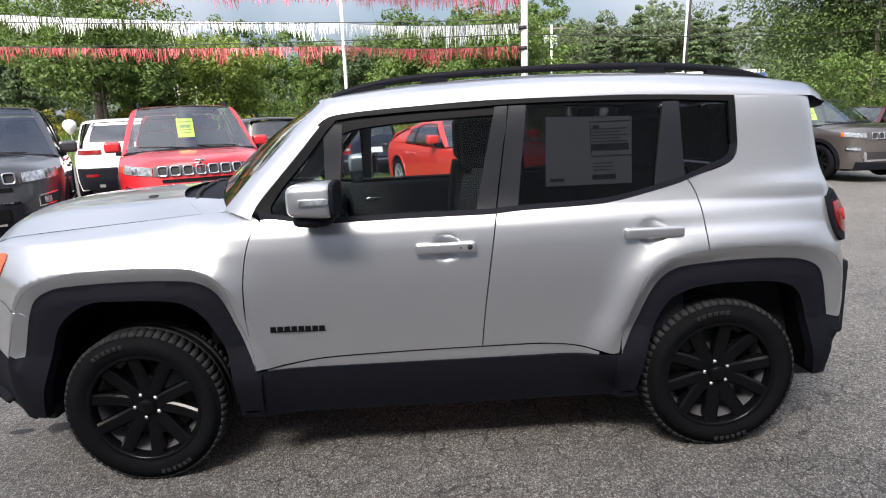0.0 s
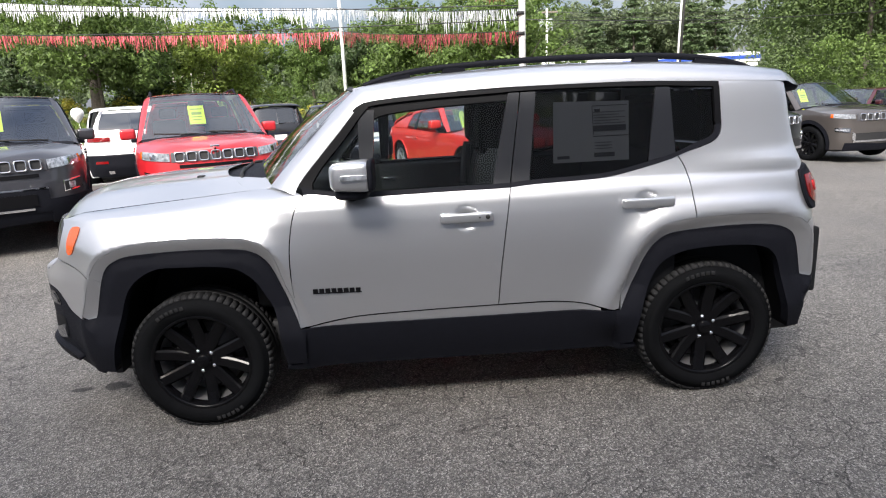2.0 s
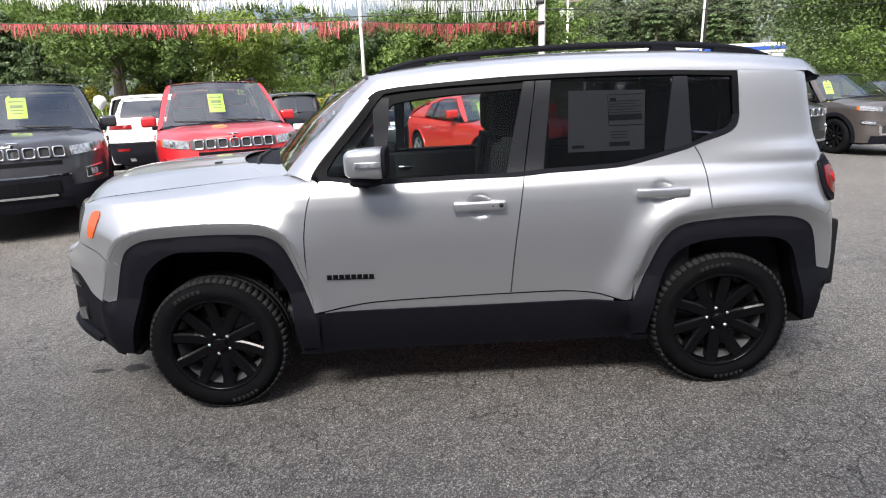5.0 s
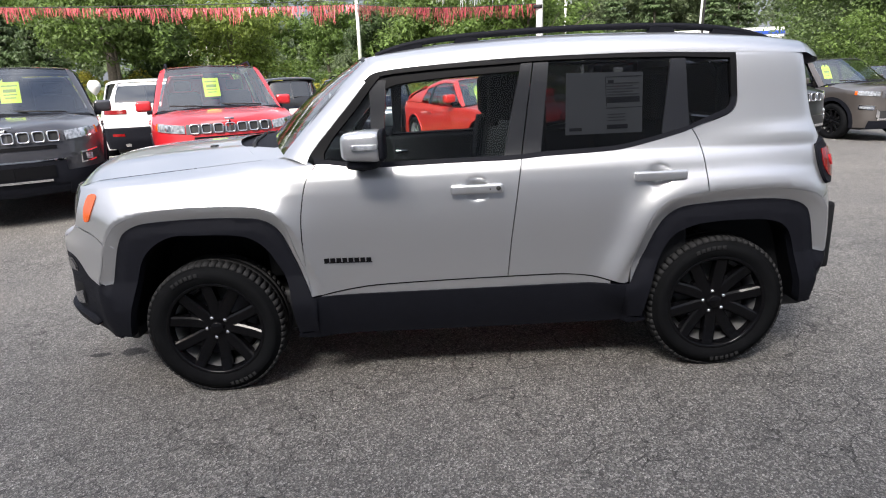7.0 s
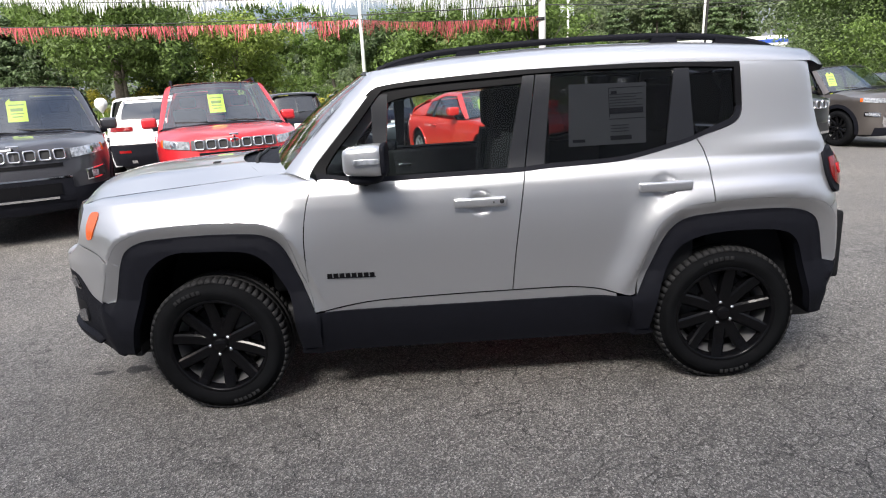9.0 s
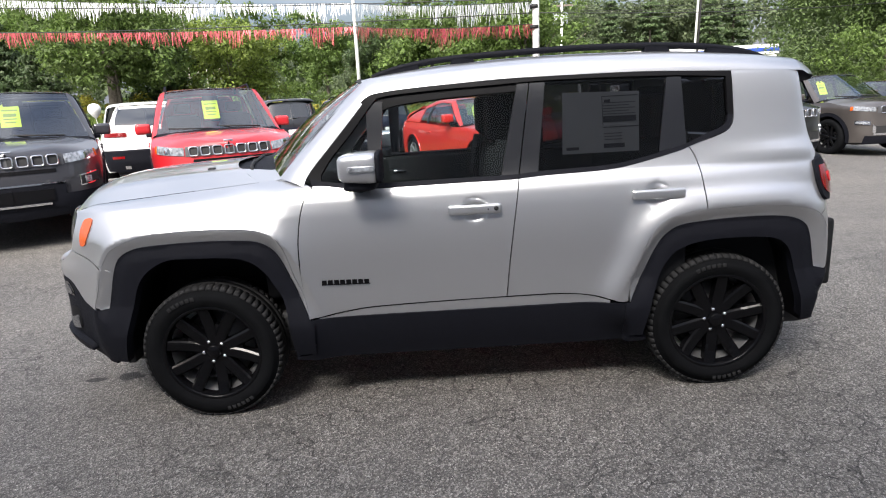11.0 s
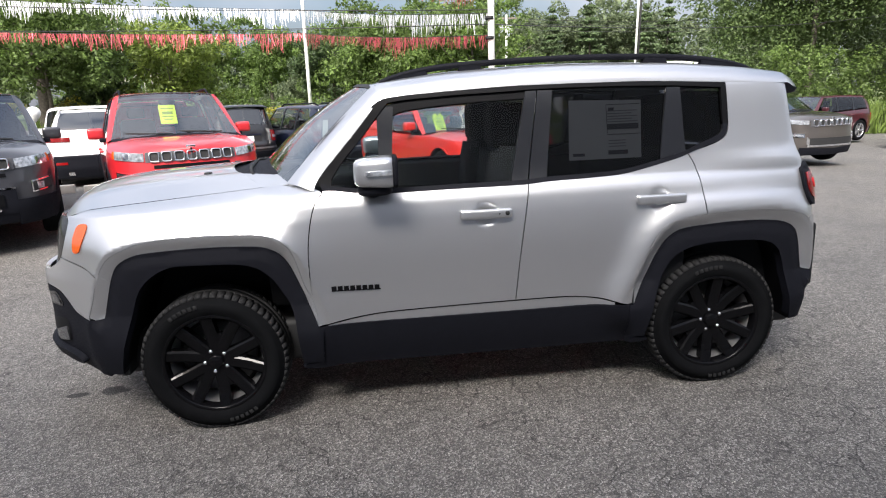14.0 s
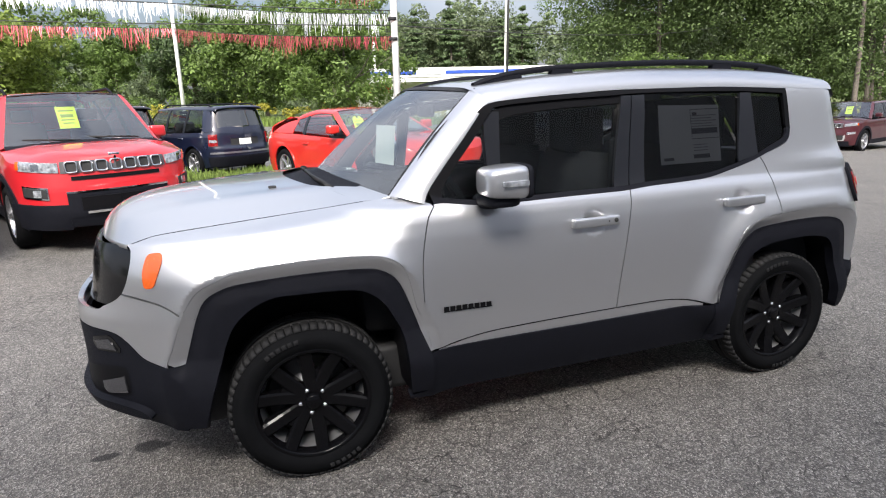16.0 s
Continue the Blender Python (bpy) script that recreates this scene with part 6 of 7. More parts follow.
for _a in ((0.70, 0.862, 1.345, 1.372), (0.70, 0.80, 1.225, 1.245), (0.52, 0.58, 1.222, 1.236), (0.712, 0.74, 1.435, 1.45)):
    print_bar(_ws2, *_a)
for _i in range(5):
    print_bar(_ws2, 0.705, 0.86 - 0.03 * (_i % 2), 1.38 + 0.013 * _i, 1.384 + 0.013 * _i, M_INK_LIGHT)
for _i in range(3):
    print_bar(_ws2, 0.705, 0.79, 1.262 + 0.014 * _i, 1.266 + 0.014 * _i, M_INK_LIGHT)
for _a in ((0.70, 0.873, 1.463, 1.466), (0.70, 0.703, 1.33, 1.465), (0.70, 0.873, 1.32, 1.323)):
    print_bar(_ws2, *_a)
_sh = tagged(part("paper_sheet", box_bm((-0.006, -0.11, -0.10), (-0.004, 0.11, 0.10)), M_PAPER, None, smooth=False), "white paper sheet hanging behind the windscreen", "paper")
_sh.matrix_basis = pose(-0.72, -0.12, 1.34, 0, 6, 12)


# ---------------------------------------------------------------- the other parked cars
def car_shell(L, W, nose=1.0, tail=1.0, side=None, front=None, rear=None):
    a, b = L / 2, W / 2
    plan = [(-a, 0), (-a + 0.01 * nose, -0.22 * b), (-a + 0.035 * nose, -0.45 * b), (-a + 0.10 * nose, -0.66 * b), (-a + 0.2 * nose, -0.80 * b), (-a + 0.34 * nose, -0.90 * b), (-a + 0.52 * nose, -0.965 * b), (-a + 0.8, -0.995 * b),
            (-0.5, -b), (0, -b), (0.5, -b), (a - 0.8, -0.995 * b), (a - 0.45 * tail, -0.965 * b), (a - 0.28 * tail, -0.90 * b), (a - 0.16 * tail, -0.80 * b), (a - 0.07 * tail, -0.6 * b), (a - 0.02 * tail, -0.3 * b), (a, 0)]

    def off(u, z, nx, ny):
        return side(z) * ny ** 2 + np.where(nx < 0, front(z), rear(z)) * nx ** 2
    return Shell(plan, off)


def parked_car(name, label, paint, at, heading, L=4.4, W=1.82, H=1.65, wb=2.64, fo=0.9, wheel_r=0.345, zb=0.28, belt=(1.0, 1.08), hood=(0.93, 1.04), nose_z=0.98,
               x_cowl=-1.15, x_top=-0.45, x_back=1.55, x_tail=1.98, tumble=0.235, dlo=(-0.95, 1.5), pillars=(0.15, 1.0), clad=True, style="alloy", front=None, rear=None, tag=None, roof_rails=False,
               nose=1.0, tail=1.0, glass=None, low_roof=0.0, rim=None, category="car"):
    """A parked car, nose towards heading (degrees from +x, counter-clockwise)."""
    glass = glass or M_MIDTINT
    e = thing(name, (at[0], at[1], lift(*at)), label, category, "parked cars", heading + 180)
    b0, b1 = belt
    side = curve((0.1, -0.08), (zb + 0.05, -0.03), (0.5, 0.0), (0.75, 0.006), (b0 - 0.08, 0.0), (b0, -0.03), (b0 + 0.08, -0.055), (H - 0.08, -tumble), (H, -tumble - 0.08))
    fr = curve((0.1, -0.14), (0.3, -0.03), (0.45, 0.0), (0.62, 0.0), (0.78, -0.02), (nose_z - 0.03, -0.05), (nose_z + 0.1, -0.12))
    re = curve((0.1, -0.12), (0.35, -0.01), (0.5, 0.03), (0.68, 0.03), (0.76, 0.0), (b1, -0.03), (b1 + 0.1, -0.06), (H, -(L / 2 - x_back) + 0.06))
    S = car_shell(L, W, nose, tail, side, fr, re)
    u0, u1 = S.ends()
    xf = -L / 2 + fo
    xr = xf + wb
    ra = wheel_r + 0.055

    def arch(xc, r):
        return [(xc + r * math.cos(a), wheel_r + r * math.sin(a)) for a in np.linspace(math.pi + 0.25, -0.25, 15)]

    hood_edge = curve((-L / 2, nose_z - 0.03), (-L / 2 + 0.35, hood[0]), (x_cowl, hood[1]), (x_cowl + 0.25, b0), (dlo[1], b1), (L / 2, b1 + 0.02))
    top = [(u, float(hood_edge(u))) for u in np.linspace(u0 + 0.9, u1, 26)]
    top = [(u0, nose_z - 0.12), (u0 + 0.5, nose_z - 0.11), (u0 + 0.75, nose_z - 0.07)] + top
    outline = shape([(u0, zb + 0.02), (u0, nose_z - 0.12)], top, [top[-1], (u1, zb + 0.05)], [(u1, zb + 0.05), (u1 - 0.4, zb + 0.03), arch(xr, ra)[-1]], arch(xr, ra)[::-1], [arch(xr, ra)[0], arch(xf, ra)[-1]], arch(xf, ra)[::-1], [arch(xf, ra)[0], (u0 + 0.4, zb), (u0, zb + 0.02)], step=0.05)
    for s in (-1, 1):
        P = lambda nm, o, m, **k: panel(nm, S, o, m, k.pop("parent", e), side=s, **k)
        P("body_side", outline, paint, step=0.07, depth=0.03)
        cl = M_PLASTIC if clad else paint
        for xc in (xf, xr):
            P("wheel_arch", shape(arch(xc, ra + (0.075 if clad else 0.02)), arch(xc, ra)[::-1], step=0.05), cl, out=0.012, depth=0.04, step=0.05)
            rows = np.array([S.at(*np.array(arch(xc, ra)).T, -0.01), S.at(*np.array(arch(xc, ra)).T, -0.01) * (1, 0, 1) - (0, W / 2 - 0.42, 0)]) * ((1, -1, 1) if s > 0 else (1, 1, 1))
            grid_part("wheel_well", rows, M_DARK, e)
            bm = bmesh.new()
            bm.faces.new([bm.verts.new(v) for v in rows[1]])
            part("wheel_well_wall", bm, M_DARK, e)
            wheel(e, (xc, s * (W / 2 - 0.115), wheel_r), wheel_r, 0.22, rim or wheel_r * 0.68, style, s, spin=17 * xc, fine=False)
        if clad:
            P("sill_cladding", shape([(xf + ra + 0.02, zb + 0.13), (xr - ra - 0.02, zb + 0.13)], [(xr - ra - 0.02, zb + 0.13), (xr - ra - 0.02, zb - 0.02)], [(xr - ra - 0.02, zb - 0.02), (xf + ra + 0.02, zb - 0.02)]), M_PLASTIC, out=0.012, depth=0.05, step=0.08)
        # side windows and pillars
        zt = lambda x: float(curve((x_top, H - 0.10), (0.3, H - 0.085), (x_back, H - 0.13 - low_roof))(x))
        d0, d1 = dlo
        wtop = [(x, zt(x)) for x in np.linspace(x_top + 0.10, d1 - 0.06, 8)]
        dl = shape([(d0, b0 + 0.03), wtop[0]], wtop, [wtop[-1], (d1, b1 + 0.05)], [(d1, b1 + 0.05), (d1 * 0.5 + d0 * 0.5, (b0 + b1) / 2 + 0.03), (d0, b0 + 0.03)], step=0.05)
        P("side_window", dl, glass, step=0.12, depth=0.0, out=-0.006)
        for x in pillars:
            P("pillar", shape([(x - 0.05, (b0 + b1) / 2 + 0.02), (x + 0.02, zt(x))], [(x + 0.02, zt(x)), (x + 0.09, zt(x))], [(x + 0.09, zt(x)), (x + 0.04, (b0 + b1) / 2 + 0.02)]), M_SATIN, out=0.002, depth=0.02, step=0.08)
        rear_edge = [(d1, b1 + 0.05), wtop[-1]]
        P("rear_quarter", shape(rear_edge, [wtop[-1], (x_back + 0.02, zt(x_back))], [(x_back + 0.02, zt(x_back)), ((x_back + x_tail) / 2 + 0.03, (zt(x_back) + b1) / 2 + 0.05), (x_tail, b1 + 0.02)], [(x_tail, b1 + 0.02), (d1, b1 + 0.01)]), paint, step=0.06, depth=0.02)
        # A pillar and its door line
        o = np.array([S.at(d0 - 0.06 + (wtop[0][0] - d0) * k, b0 + 0.01 + (wtop[0][1] - b0) * k) for k in np.linspace(0, 1, 8)])
        i2 = np.array([(x_cowl + 0.12 + (x_top + 0.0 - x_cowl - 0.12) * k, -(W / 2 - 0.105 - (tumble - 0.035) * k), hood[1] + 0.03 + (H - 0.06 - hood[1] - 0.03) * k) for k in np.linspace(0, 1, 8)])
        rows = np.array([bezier(a, (a + b) / 2 + (-0.01, -0.02, 0.01), b, 5) for a, b in zip(o, i2)]) * ((1, -1, 1) if s > 0 else (1, 1, 1))
        grid_part("windscreen_pillar", rows, paint, e)
        mz = b0 + 0.15
        my = W / 2 - 0.05
        mr = part("door_mirror", box_bm((d0 + 0.22, min(s * (my), s * (my + 0.2)), mz - 0.07), (d0 + 0.37, max(s * my, s * (my + 0.2)), mz + 0.075), 0.04, 3), paint, e)
        part("mirror_foot", box_bm((d0 + 0.2, min(s * (my - 0.08), s * (my + 0.07)), mz - 0.11), (d0 + 0.33, max(s * (my - 0.08), s * (my + 0.07)), mz - 0.055), 0.015, 2), M_PLASTIC, mr)
        for hx in (pillars[0] - 0.12, pillars[min(1, len(pillars) - 1)] - 0.1):
            part("door_handle", box_bm((hx - 0.11, min(s * (W / 2 - 0.01), s * (W / 2 + 0.025)), b0 - 0.13), (hx + 0.08, max(s * (W / 2 - 0.01), s * (W / 2 + 0.025)), b0 - 0.095), 0.012, 2), paint, e)
        # rear end
        P("rear_window", shape([(u1 - 0.62, b1 + 0.09), (u1 - 0.70, H - 0.16 - low_roof)], [(u1 - 0.70, H - 0.16 - low_roof), (u1, H - 0.15 - low_roof)], [(u1, H - 0.15 - low_roof), (u1, b1 + 0.09)]), M_SMOKE, out=0.004, depth=0.02, step=0.07)
        P("tailgate", shape([(u1 - 0.78, b1), (u1 - 0.80, H - 0.11 - low_roof)], [(u1 - 0.80, H - 0.11 - low_roof), (u1, H - 0.10 - low_roof)], [(u1, H - 0.10 - low_roof), (u1, b1)]), paint, out=-0.006, depth=0.02, step=0.06)
        P("rear_bumper", shape([(u1 - 0.75, zb), (u1 - 0.78, zb + 0.30)], [(u1 - 0.78, zb + 0.30), (u1, zb + 0.34)], [(u1, zb + 0.34), (u1, zb)]), M_PLASTIC if clad else paint, out=0.014, depth=0.05, step=0.06)
        P("front_skirt", shape([(u0 + 0.85, zb - 0.04), (u0 + 0.80, zb + 0.14)], [(u0 + 0.80, zb + 0.14), (u0, zb + 0.10)], [(u0, zb + 0.10), (u0, zb - 0.04)]), M_PLASTIC, out=0.014, depth=0.05, step=0.06)
        if rear:
            rear(e, S, s, u1)
        if front:
            front(e, S, s, u0)
    # hood
    E = np.array([S.at(u, float(np.interp(u, [p[0] for p in top], [p[1] for p in top]))) for u in np.concatenate([np.linspace(u0 + 0.02, u0 + 0.95, 12), np.linspace(u0 + 1.05, x_cowl + 0.15, 12)])])
    C = np.array([(-L / 2 + 0.02 + (x_cowl + L / 2 - 0.12) * k, 0, nose_z - 0.02 + (hood[1] + 0.06 - nose_z) * (1 - (1 - k) ** 2) + 0.015) for k in np.linspace(0, 1, 24)])
    rows = []
    for i, (a, c) in enumerate(zip(E, C)):
        j = np.linspace(0, 1, 12)[:, None]
        q = a + (c - a) * j
        q[:, 2] = a[2] + (c[2] - a[2]) * (1 - (1 - j[:, 0]) ** 3) + 0.012 * np.exp(-((j[:, 0] - 0.35) / 0.1) ** 2)
        q[:, 0] = a[0] + (c[0] - a[0]) * j[:, 0]
        rows.append(q)
    grid_part("hood", np.array(rows), paint, e, mirror=True)
    # windscreen
    ws = []
    for k in np.linspace(0, 1, 9):
        a = np.array((x_cowl + 0.12 + (x_top - x_cowl - 0.12) * k, -(W / 2 - 0.105 - (tumble - 0.035) * k), hood[1] + 0.03 + (H - 0.06 - hood[1] - 0.03) * k))
        c = np.array((x_cowl - 0.10 + (x_top - 0.08 - x_cowl + 0.10) * k, 0, hood[1] + 0.07 + (H - 0.03 - hood[1] - 0.07) * k + 0.02 * math.sin(k * 3.14)))
        ws.append(bezier(a, (c[0] * 0.55 + a[0] * 0.45, a[1] * 0.5, (a[2] + c[2]) / 2 + 0.01), c, 9))
    scr = grid_part("windscreen", np.array(ws), M_SCREEN, e, mirror=True)
    W0 = np.array(ws)
    grid_part("windscreen_band", np.array([W0[-1] + (-0.004, 0, 0.006), W0[-1] * 0.85 + W0[-2] * 0.15 + (-0.004, 0, 0.006)]), M_DARK, scr, mirror=True)
    grid_part("cowl", np.array([W0[0] + (-0.004, 0, 0.01), W0[0] + (-0.07, 0, -0.005), W0[0] + (-0.12, 0, -0.05)]), M_PLASTIC, e, mirror=True)
    for d in (0.0, 0.62):
        part("wiper", tube_bm([(x_cowl - 0.07, -0.55 + d, hood[1] + 0.075), (x_cowl - 0.04, 0.02 + d, hood[1] + 0.11)], 0.011, 5), M_DARK, scr)
    # roof
    zr = curve((x_top - 0.1, H - 0.045), (x_top + 0.3, H - 0.01), (0.5, H), (x_back, H - 0.03 - low_roof * 0.6), (x_back + 0.2, H - 0.07 - low_roof))
    rows = []
    for x in np.linspace(x_top, x_back + 0.12, 22):
        a = S.at(min(x, x_back), zt(min(x, x_back)) - 0.004, 0.001)
        a[0] = x
        z = float(zr(x))
        b = (x, -(W / 2 - tumble - 0.13), z - 0.018)
        rows.append(np.concatenate([bezier(a, (x, a[1] + 0.01, z - 0.03), b, 6), bezier(b, (x, -0.3, z), (x - (0.08 if x < x_top + 0.01 else 0), 0, z), 6)[1:]]))
    rows.append(rows[-1] + (0.015, 0, -0.03))
    grid_part("roof", np.array(rows), paint, e, mirror=True)
    if roof_rails:
        for s in (-1, 1):
            part("roof_rail", tube_bm([(x_top + 0.15, s * (W / 2 - tumble - 0.09), H - 0.05), (x_top + 0.35, s * (W / 2 - tumble - 0.09), H + 0.02), (x_back - 0.25, s * (W / 2 - tumble - 0.09), H), (x_back - 0.05, s * (W / 2 - tumble - 0.09), H - 0.07)], 0.018, 7), M_PLASTIC, e)
    # floor and cabin
    part("underbody", box_bm((-L / 2 + 0.4, -W / 2 + 0.25, zb - 0.06), (L / 2 - 0.3, W / 2 - 0.25, zb + 0.15), 0.02), M_DARK, e)
    part("dashboard", box_bm((x_cowl, -W / 2 + 0.15, 0.6), (x_cowl + 0.45, W / 2 - 0.15, hood[1] + 0.0), 0.06), M_CABIN, e)
    part("cabin_floor", box_bm((x_cowl, -W / 2 + 0.12, 0.4), (x_tail - 0.1, W / 2 - 0.12, 0.62), 0.03), M_CABIN, e)
    for y in (-0.38, 0.38):
        st = part("seat", prism_bm([(0.0, 0.6), (0.12, 1.12), (0.22, H - 0.38), (0.32, H - 0.40), (0.28, 1.0), (0.16, 0.6)], y - 0.24, y + 0.24, 0.03), M_SEAT, e)
        part("headrest", box_bm((0.2, y - 0.12, H - 0.37), (0.3, y + 0.12, H - 0.22), 0.035, 2), M_SEAT, st)
    part("inside_mirror", box_bm((x_top + 0.03, -0.11, H - 0.2), (x_top + 0.06, 0.11, H - 0.13), 0.012), M_DARK, e)
    if tag:
        k, y, sc = tag
        i = (x_top + 0.02 - 0.30 * (1 - k), 0, H - 0.38)
        t = tagged(part("price_tag", prism_bm([(-0.11 * sc, -0.17 * sc), (0.11 * sc, -0.17 * sc), (0.11 * sc, 0.12 * sc), (0.06 * sc, 0.17 * sc), (0.02 * sc, 0.17 * sc), (0.02 * sc, 0.13 * sc), (-0.02 * sc, 0.13 * sc), (-0.02 * sc, 0.17 * sc), (-0.06 * sc, 0.17 * sc), (-0.11 * sc, 0.12 * sc)], 0, 0.002, plane="xy"), M_YELLOW, None, smooth=False), "bright yellow price tag hung behind a windscreen", "price tag", "price tags")
        for q, (a, b2, h2) in enumerate(((-0.085, 0.085, 0.07), (-0.07, 0.07, 0.0), (-0.075, 0.075, -0.055), (-0.06, 0.06, -0.1))):
            part("print_bar", box_bm((a * sc, (h2 - (0.022 if q == 1 else 0.008)) * sc, 0.0025), (b2 * sc, (h2 + (0.022 if q == 1 else 0.008)) * sc, 0.0035)), M_INK_GREEN, t, smooth=False)
        th = 62
        t.matrix_basis = e.matrix_basis @ Matrix.Translation((i[0] - 0.015, y, i[2] + 0.07)) @ Matrix.Rotation(radians(-90), 4, "Z") @ Matrix.Rotation(radians(th), 4, "X")
    return e


M_SMOKE = glass_material("rear_glass", (0.1, 0.105, 0.11), 0.2)
M_INK_GREEN = material("print_olive", (0.25, 0.33, 0.03), 0.8)


def strip(S, s, e, name, a, b, z0, z1, mat, out=0.01, depth=0.02, u=0.0, sign=1, slant=0.0, label=""):
    """A panel on the nose (sign 1) or the tail (sign -1), a to b metres from the middle."""
    o = [(u + sign * a, z0), (u + sign * a, z1), (u + sign * b, z1 + slant), (u + sign * b, z0 + slant)]
    return panel(name, S, shape(o[:2], o[1:3], o[2:4], [o[3], o[0]], step=0.03), mat, e, out=out, depth=depth, side=s, step=0.05, label=label)


def slots(S, s, e, u, zc, pitch, w, h, n=3, tilt=0.0):
    g = []
    for k in range(n + 1):
        if k == 0 and s > 0:
            continue
        p, nn = S.at(u + k * pitch + (0.001 if k == 0 else 0), zc), S.normal(u + max(k * pitch, 0.02), zc)
        if k == 0:
            p[1], nn = 0, np.array((-1, 0, nn[2]))
        r = part("grille_slot", rounded_ring(w, h, 0.012, 0.03), M_CHROME, e)
        m = Vector((nn[0], nn[1] * -s, nn[2])).to_track_quat("Z", "Y").to_matrix().to_4x4()
        r.matrix_basis = Matrix.Translation((p[0] - 0.012, p[1] * -s, p[2])) @ m
        g.append(r)


def rounded_ring(w, h, t, rad):
    """A slim rounded rectangular frame with a dark mesh inset, standing along z."""
    bm = bmesh.new()
    def loop(w, h, r, z):
        out = []
        for cx, cy, a0 in ((w / 2 - r, h / 2 - r, 0), (-w / 2 + r, h / 2 - r, 90), (-w / 2 + r, -h / 2 + r, 180), (w / 2 - r, -h / 2 + r, 270)):
            for k in range(5):
                a = radians(a0 + 22.5 * k)
                out.append(bm.verts.new((cx + r * math.cos(a), cy + r * math.sin(a), z)))
        return out
    a, b, c, d = loop(w, h, rad, -0.01), loop(w, h, rad, 0.012), loop(w - 2 * t, h - 2 * t, max(rad - t, 0.006), 0.014), loop(w - 2 * t, h - 2 * t, max(rad - t, 0.006), -0.01)
    for p, q in ((a, b), (b, c), (c, d)):
        for i in range(20):
            bm.faces.new((p[i], p[(i + 1) % 20], q[(i + 1) % 20], q[i]))
    return bm


def plain_badge(S, s, e, u, z, w, h):
    if s < 0:
        p = S.at(u + 0.001, z)
        part("badge", box_bm((p[0] - 0.02, -w / 2, z - h / 2), (p[0] + 0.01, w / 2, z + h / 2), 0.006), M_CHROME, e)


def compass_front(e, S, s, u):
    k = dict(u=u)
    strip(S, s, e, "grille_panel", 0, 0.53, 0.82, 0.94, M_GREYTRIM, 0.006, **k)
    slots(S, s, e, u, 0.88, 0.143, 0.118, 0.122)
    for i in range(4):
        if not (i == 0 and s > 0):
            strip(S, s, e, "grille_mesh", i * 0.143 - (0.05 if i else 0), i * 0.143 + 0.05, 0.835, 0.925, M_DARK, 0.009, 0.0, **k)
    hl = strip(S, s, e, "headlight", 0.545, 0.96, 0.83, 0.93, M_LAMP, 0.012, slant=0.035, **k)
    strip(S, s, hl, "turn_signal", 0.955, 1.0, 0.875, 0.96, M_AMBER, 0.014, **k)
    strip(S, s, hl, "projector", 0.72, 0.80, 0.86, 0.93, M_CHROME, 0.016, 0.01, **k)
    strip(S, s, e, "upper_intake", 0, 0.44, 0.745, 0.785, M_TRIM, 0.008, **k)
    strip(S, s, e, "lower_bumper", 0, 0.5, 0.36, 0.62, M_PLASTIC, 0.02, **k)
    strip(S, s, e, "lower_grille", 0, 0.38, 0.44, 0.57, M_TRIM, 0.03, **k)
    strip(S, s, e, "bumper_side", 0.5, 1.2, 0.23, 0.5, M_PLASTIC, 0.02, slant=0.03, **k)
    strip(S, s, e, "skid_strip", 0, 0.34, 0.395, 0.42, M_CHROME, 0.036, **k)
    strip(S, s, e, "bumper_trim", 0, 0.5, 0.615, 0.635, M_CHROME, 0.024, **k)
    fg = strip(S, s, e, "fog_surround", 0.66, 0.94, 0.56, 0.685, M_CHROME, 0.012, slant=0.03, **k)
    strip(S, s, fg, "fog_recess", 0.675, 0.925, 0.575, 0.67, M_DARK, 0.018, slant=0.03, **k)
    strip(S, s, fg, "fog_lamp", 0.72, 0.80, 0.595, 0.665, M_LAMP, 0.024, **k)
    plain_badge(S, s, e, u + 0.02, 0.985, 0.11, 0.03)


def cherokee_front(e, S, s, u):
    k = dict(u=u)
    strip(S, s, e, "grille_panel", 0, 0.60, 0.87, 1.02, M_GREYTRIM, 0.006, **k)
    slots(S, s, e, u, 0.945, 0.16, 0.125, 0.145)
    for i in range(4):
        if not (i == 0 and s > 0):
            strip(S, s, e, "grille_mesh", i * 0.16 - (0.05 if i else 0), i * 0.16 + 0.05, 0.885, 1.005, M_DARK, 0.009, 0.0, **k)
    hl = strip(S, s, e, "headlight", 0.64, 1.05, 0.91, 1.0, M_LAMP, 0.012, slant=0.03, **k)
    strip(S, s, hl, "turn_signal", 1.05, 1.1, 0.945, 1.02, M_AMBER, 0.014, **k)
    strip(S, s, e, "lower_intake", 0, 0.62, 0.47, 0.62, M_DARK, 0.018, **k)
    strip(S, s, e, "bumper_trim", 0, 0.66, 0.43, 0.47, M_CHROME, 0.03, **k)
    strip(S, s, e, "intake_side", 0.62, 0.68, 0.45, 0.6, M_CHROME, 0.026, slant=0.05, **k)
    fg = strip(S, s, e, "fog_surround", 0.72, 1.0, 0.64, 0.72, M_CHROME, 0.012, slant=0.02, **k)
    strip(S, s, fg, "fog_lamp", 0.74, 0.98, 0.655, 0.705, M_LAMP, 0.018, slant=0.02, **k)
    plain_badge(S, s, e, u + 0.02, 1.05, 0.11, 0.03)


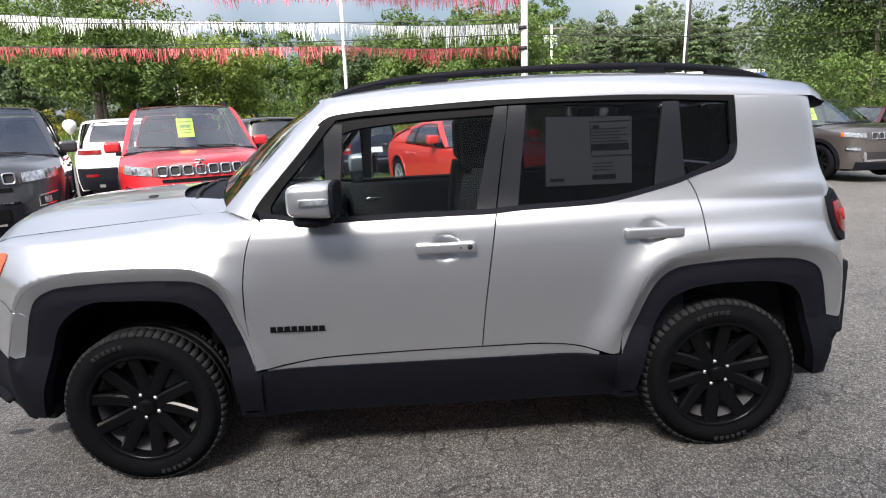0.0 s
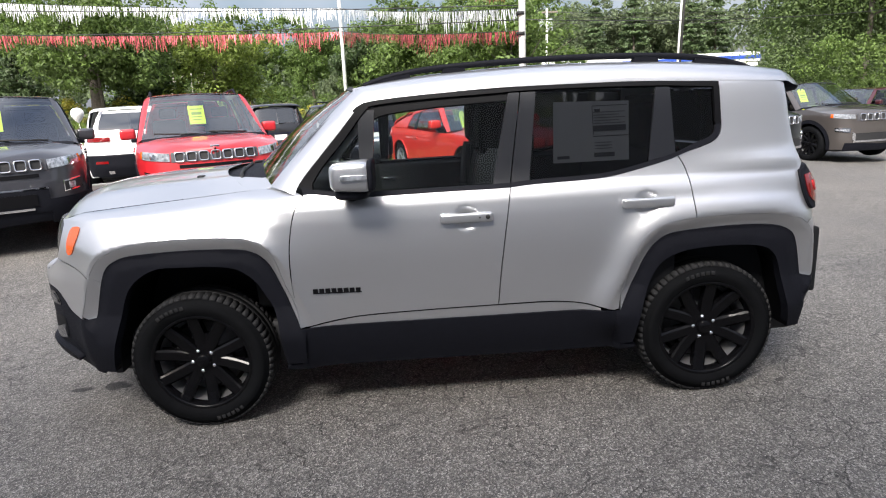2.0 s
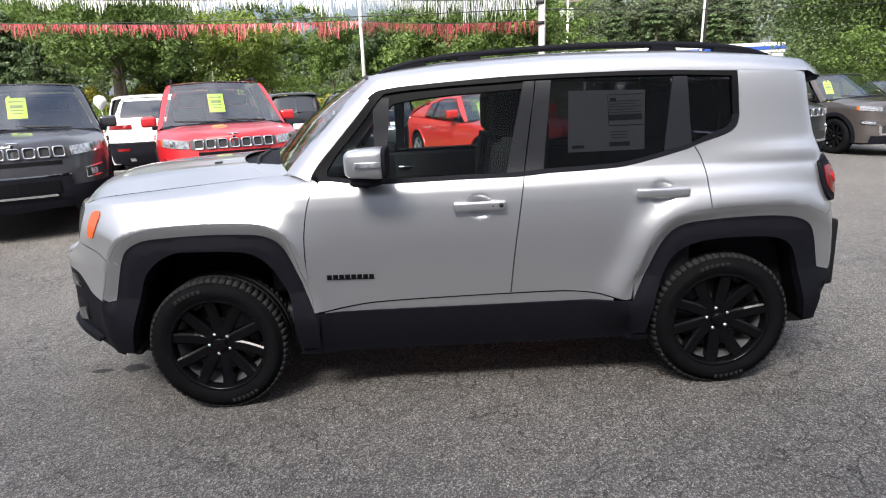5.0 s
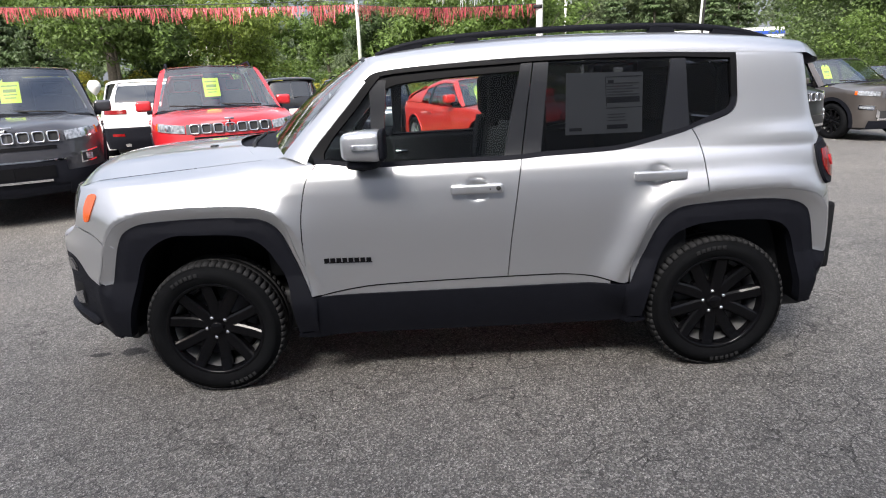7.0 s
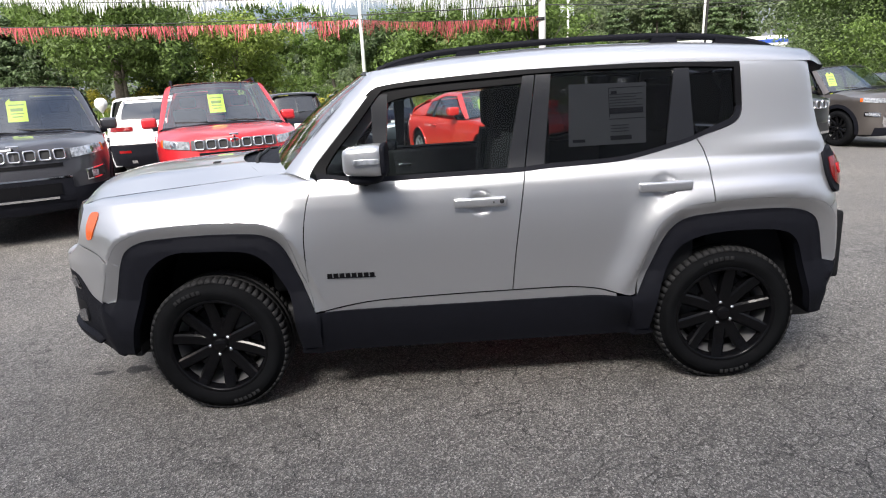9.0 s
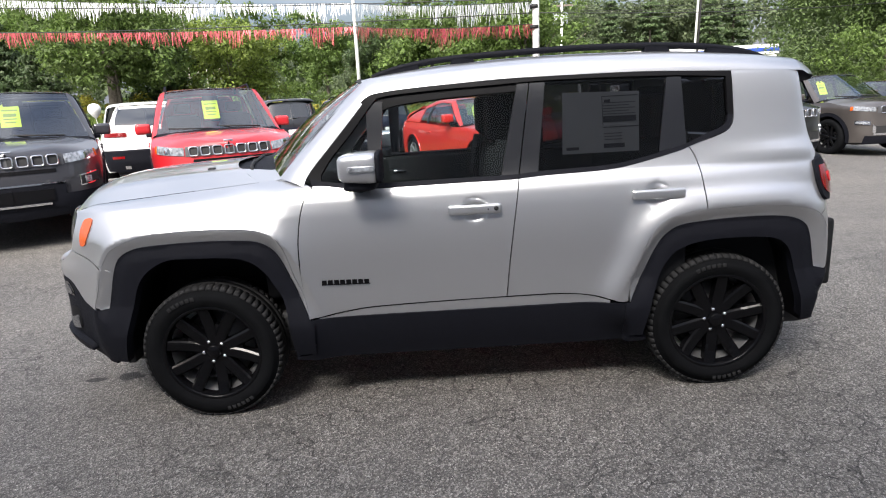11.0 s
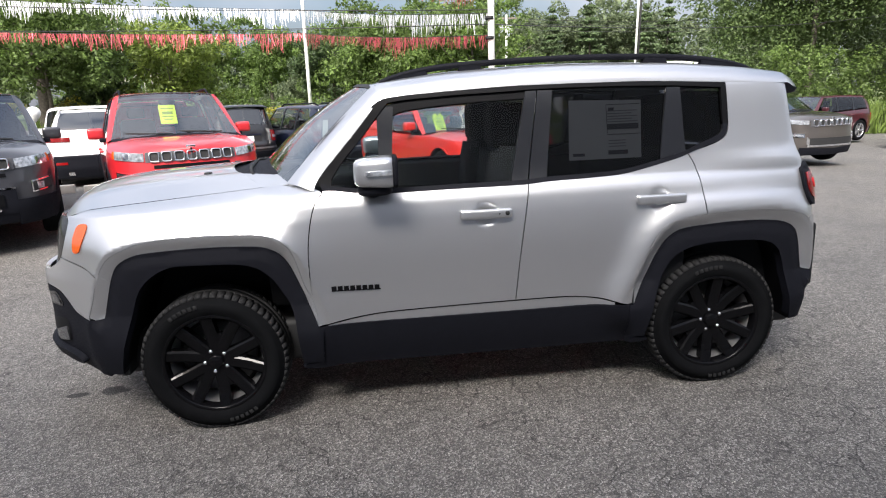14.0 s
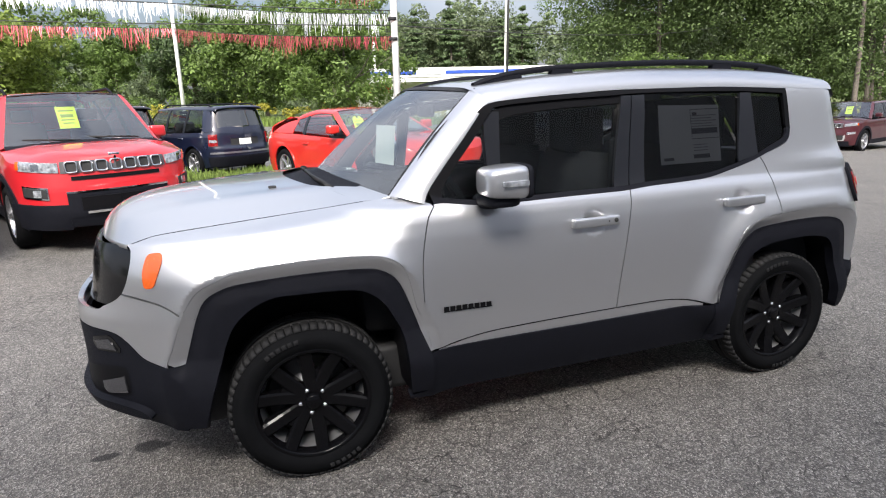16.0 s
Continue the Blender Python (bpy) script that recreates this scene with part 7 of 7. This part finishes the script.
def slim_rear(e, S, s, u):
    k = dict(u=u, sign=-1)
    strip(S, s, e, "taillight", 0.42, 0.92, 0.985, 1.065, M_REDLENS, 0.02, **k)
    strip(S, s, e, "bumper_reflector", 0.5, 0.72, 0.55, 0.6, M_REDLENS, 0.024, **k)
    strip(S, s, e, "lower_bumper", 0.0, 0.95, 0.3, 0.72, M_PLASTIC, 0.018, **k)
    strip(S, s, e, "exhaust", 0.42, 0.52, 0.34, 0.4, M_CHROME, 0.024, **k)


def square_rear(e, S, s, u):
    k = dict(u=u, sign=-1)
    tl = strip(S, s, e, "taillight", 0.66, 0.86, 0.74, 1.0, M_REDLENS, 0.02, **k)
    strip(S, s, tl, "reversing_lamp", 0.68, 0.84, 0.82, 0.88, M_LAMP, 0.026, **k)
    strip(S, s, e, "plate_recess", 0.0, 0.36, 0.74, 0.90, M_DARK, 0.006, **k)
    strip(S, s, e, "number_plate", 0.0, 0.155, 0.75, 0.88, M_PAPER, 0.012, **k)
    strip(S, s, e, "bumper_strip", 0.0, 0.84, 0.56, 0.60, M_STEEL, 0.02, **k)
    strip(S, s, e, "lower_bumper", 0.0, 0.9, 0.27, 0.5, M_PLASTIC, 0.02, **k)
    strip(S, s, e, "plate_lamp_bar", 0.0, 0.36, 0.90, 0.93, M_BLUE, 0.016, **k)


M_GREYTRIM = material("dark_grey_trim", (0.06, 0.06, 0.065), 0.35, vary=0.05)
HEAD = -66
SUV = dict(L=4.4, W=1.82, H=1.70)
parked_car("red_suv", "red compact utility car with chrome-ringed grille slots", M_RED, (-3.56, 6.01), HEAD, front=compass_front, tag=(0.9, 0.02, 1.0), roof_rails=True, **SUV)
parked_car("grey_suv", "dark grey compact utility car with chrome-ringed grille", M_GREY, (-5.72, 4.83), -62, front=compass_front, tag=(0.9, 0.05, 1.0), **SUV)
GC = dict(L=4.82, W=1.94, H=1.72, wb=2.92, fo=0.93, wheel_r=0.385, belt=(1.08, 1.16), hood=(1.02, 1.12), nose_z=1.06, x_cowl=-1.25, x_top=-0.5, x_back=1.75, x_tail=2.2, dlo=(-1.0, 1.85), pillars=(0.15, 1.05))
parked_car("brown_grey_suv", "warm grey large utility car with black wheels", M_BROWN_GREY, (9.05, 11.3), -77, front=cherokee_front, tag=(0.9, 0.25, 1.0), style="black", **GC)
parked_car("black_suv", "black large utility car with chrome-ringed grille", M_BLACK, (5.6, 9.5), -72, front=cherokee_front, clad=False, **GC)
parked_car("dark_red_suv", "dark red family utility car", M_MAROON, (16.05, 18.4), 198, rear=square_rear, clad=False, **GC)
parked_car("white_suv", "white large utility car with chrome grille", M_WHITE, (18.45, 15.2), 213, front=cherokee_front, **GC)
parked_car("maroon_suv", "maroon large utility car with a yellow tag", M_MAROON, (20.25, 13.4), 196, front=cherokee_front, tag=(0.9, 0.0, 1.0), **GC)
parked_car("white_crossover", "white crossover seen from behind with slim red lamps", M_WHITE, (-6.85, 11.0), 115, rear=slim_rear, L=4.6, W=1.86, H=1.68)
parked_car("blue_wagon", "dark blue boxy wagon with square red lamps", M_BLUE, (-2.34, 13.69), 122, rear=square_rear, L=4.4, W=1.76, H=1.66, x_back=1.95, x_tail=2.1, belt=(1.02, 1.05), dlo=(-0.9, 1.75), clad=False, roof_rails=True)
parked_car("black_wagon", "black boxy wagon with square red lamps", M_BLACK, (-4.67, 13.69), 120, rear=square_rear, L=4.4, W=1.76, H=1.66, x_back=1.95, x_tail=2.1, belt=(1.02, 1.05), dlo=(-0.9, 1.75), clad=False)
parked_car("red_coupe", "bright red two-door muscle car", M_ORANGE_RED, (0.86, 8.0), -68, L=5.0, W=1.92, H=1.45, wb=2.95, fo=0.95, wheel_r=0.36, zb=0.2, belt=(0.95, 1.0), hood=(0.88, 0.95), nose_z=0.86, glass=M_SCREEN, x_cowl=-1.0, x_top=-0.12, x_back=0.95, x_tail=1.9, tumble=0.26, dlo=(-0.85, 1.05), pillars=(0.62,), clad=False, low_roof=0.05, tag=(0.9, 0.2, 1.0))
_bl = thing("balloon", (-7.3, 9.7, lift(-7.3, 9.7) + 1.24), "white balloon tied to a parked car", "balloon")
part("skin", lathe_bm([(0.0, 0.0), (0.012, 0.01), (0.06, 0.06), (0.115, 0.14), (0.13, 0.2), (0.115, 0.265), (0.07, 0.31), (0.0, 0.325)], 24, "z"), M_WALL, _bl)
part("cord", tube_bm([(0, 0, 0.01), (0.03, 0.02, -0.4), (0.02, 0.05, -1.22)], 0.004, 5), M_WALL, _bl)
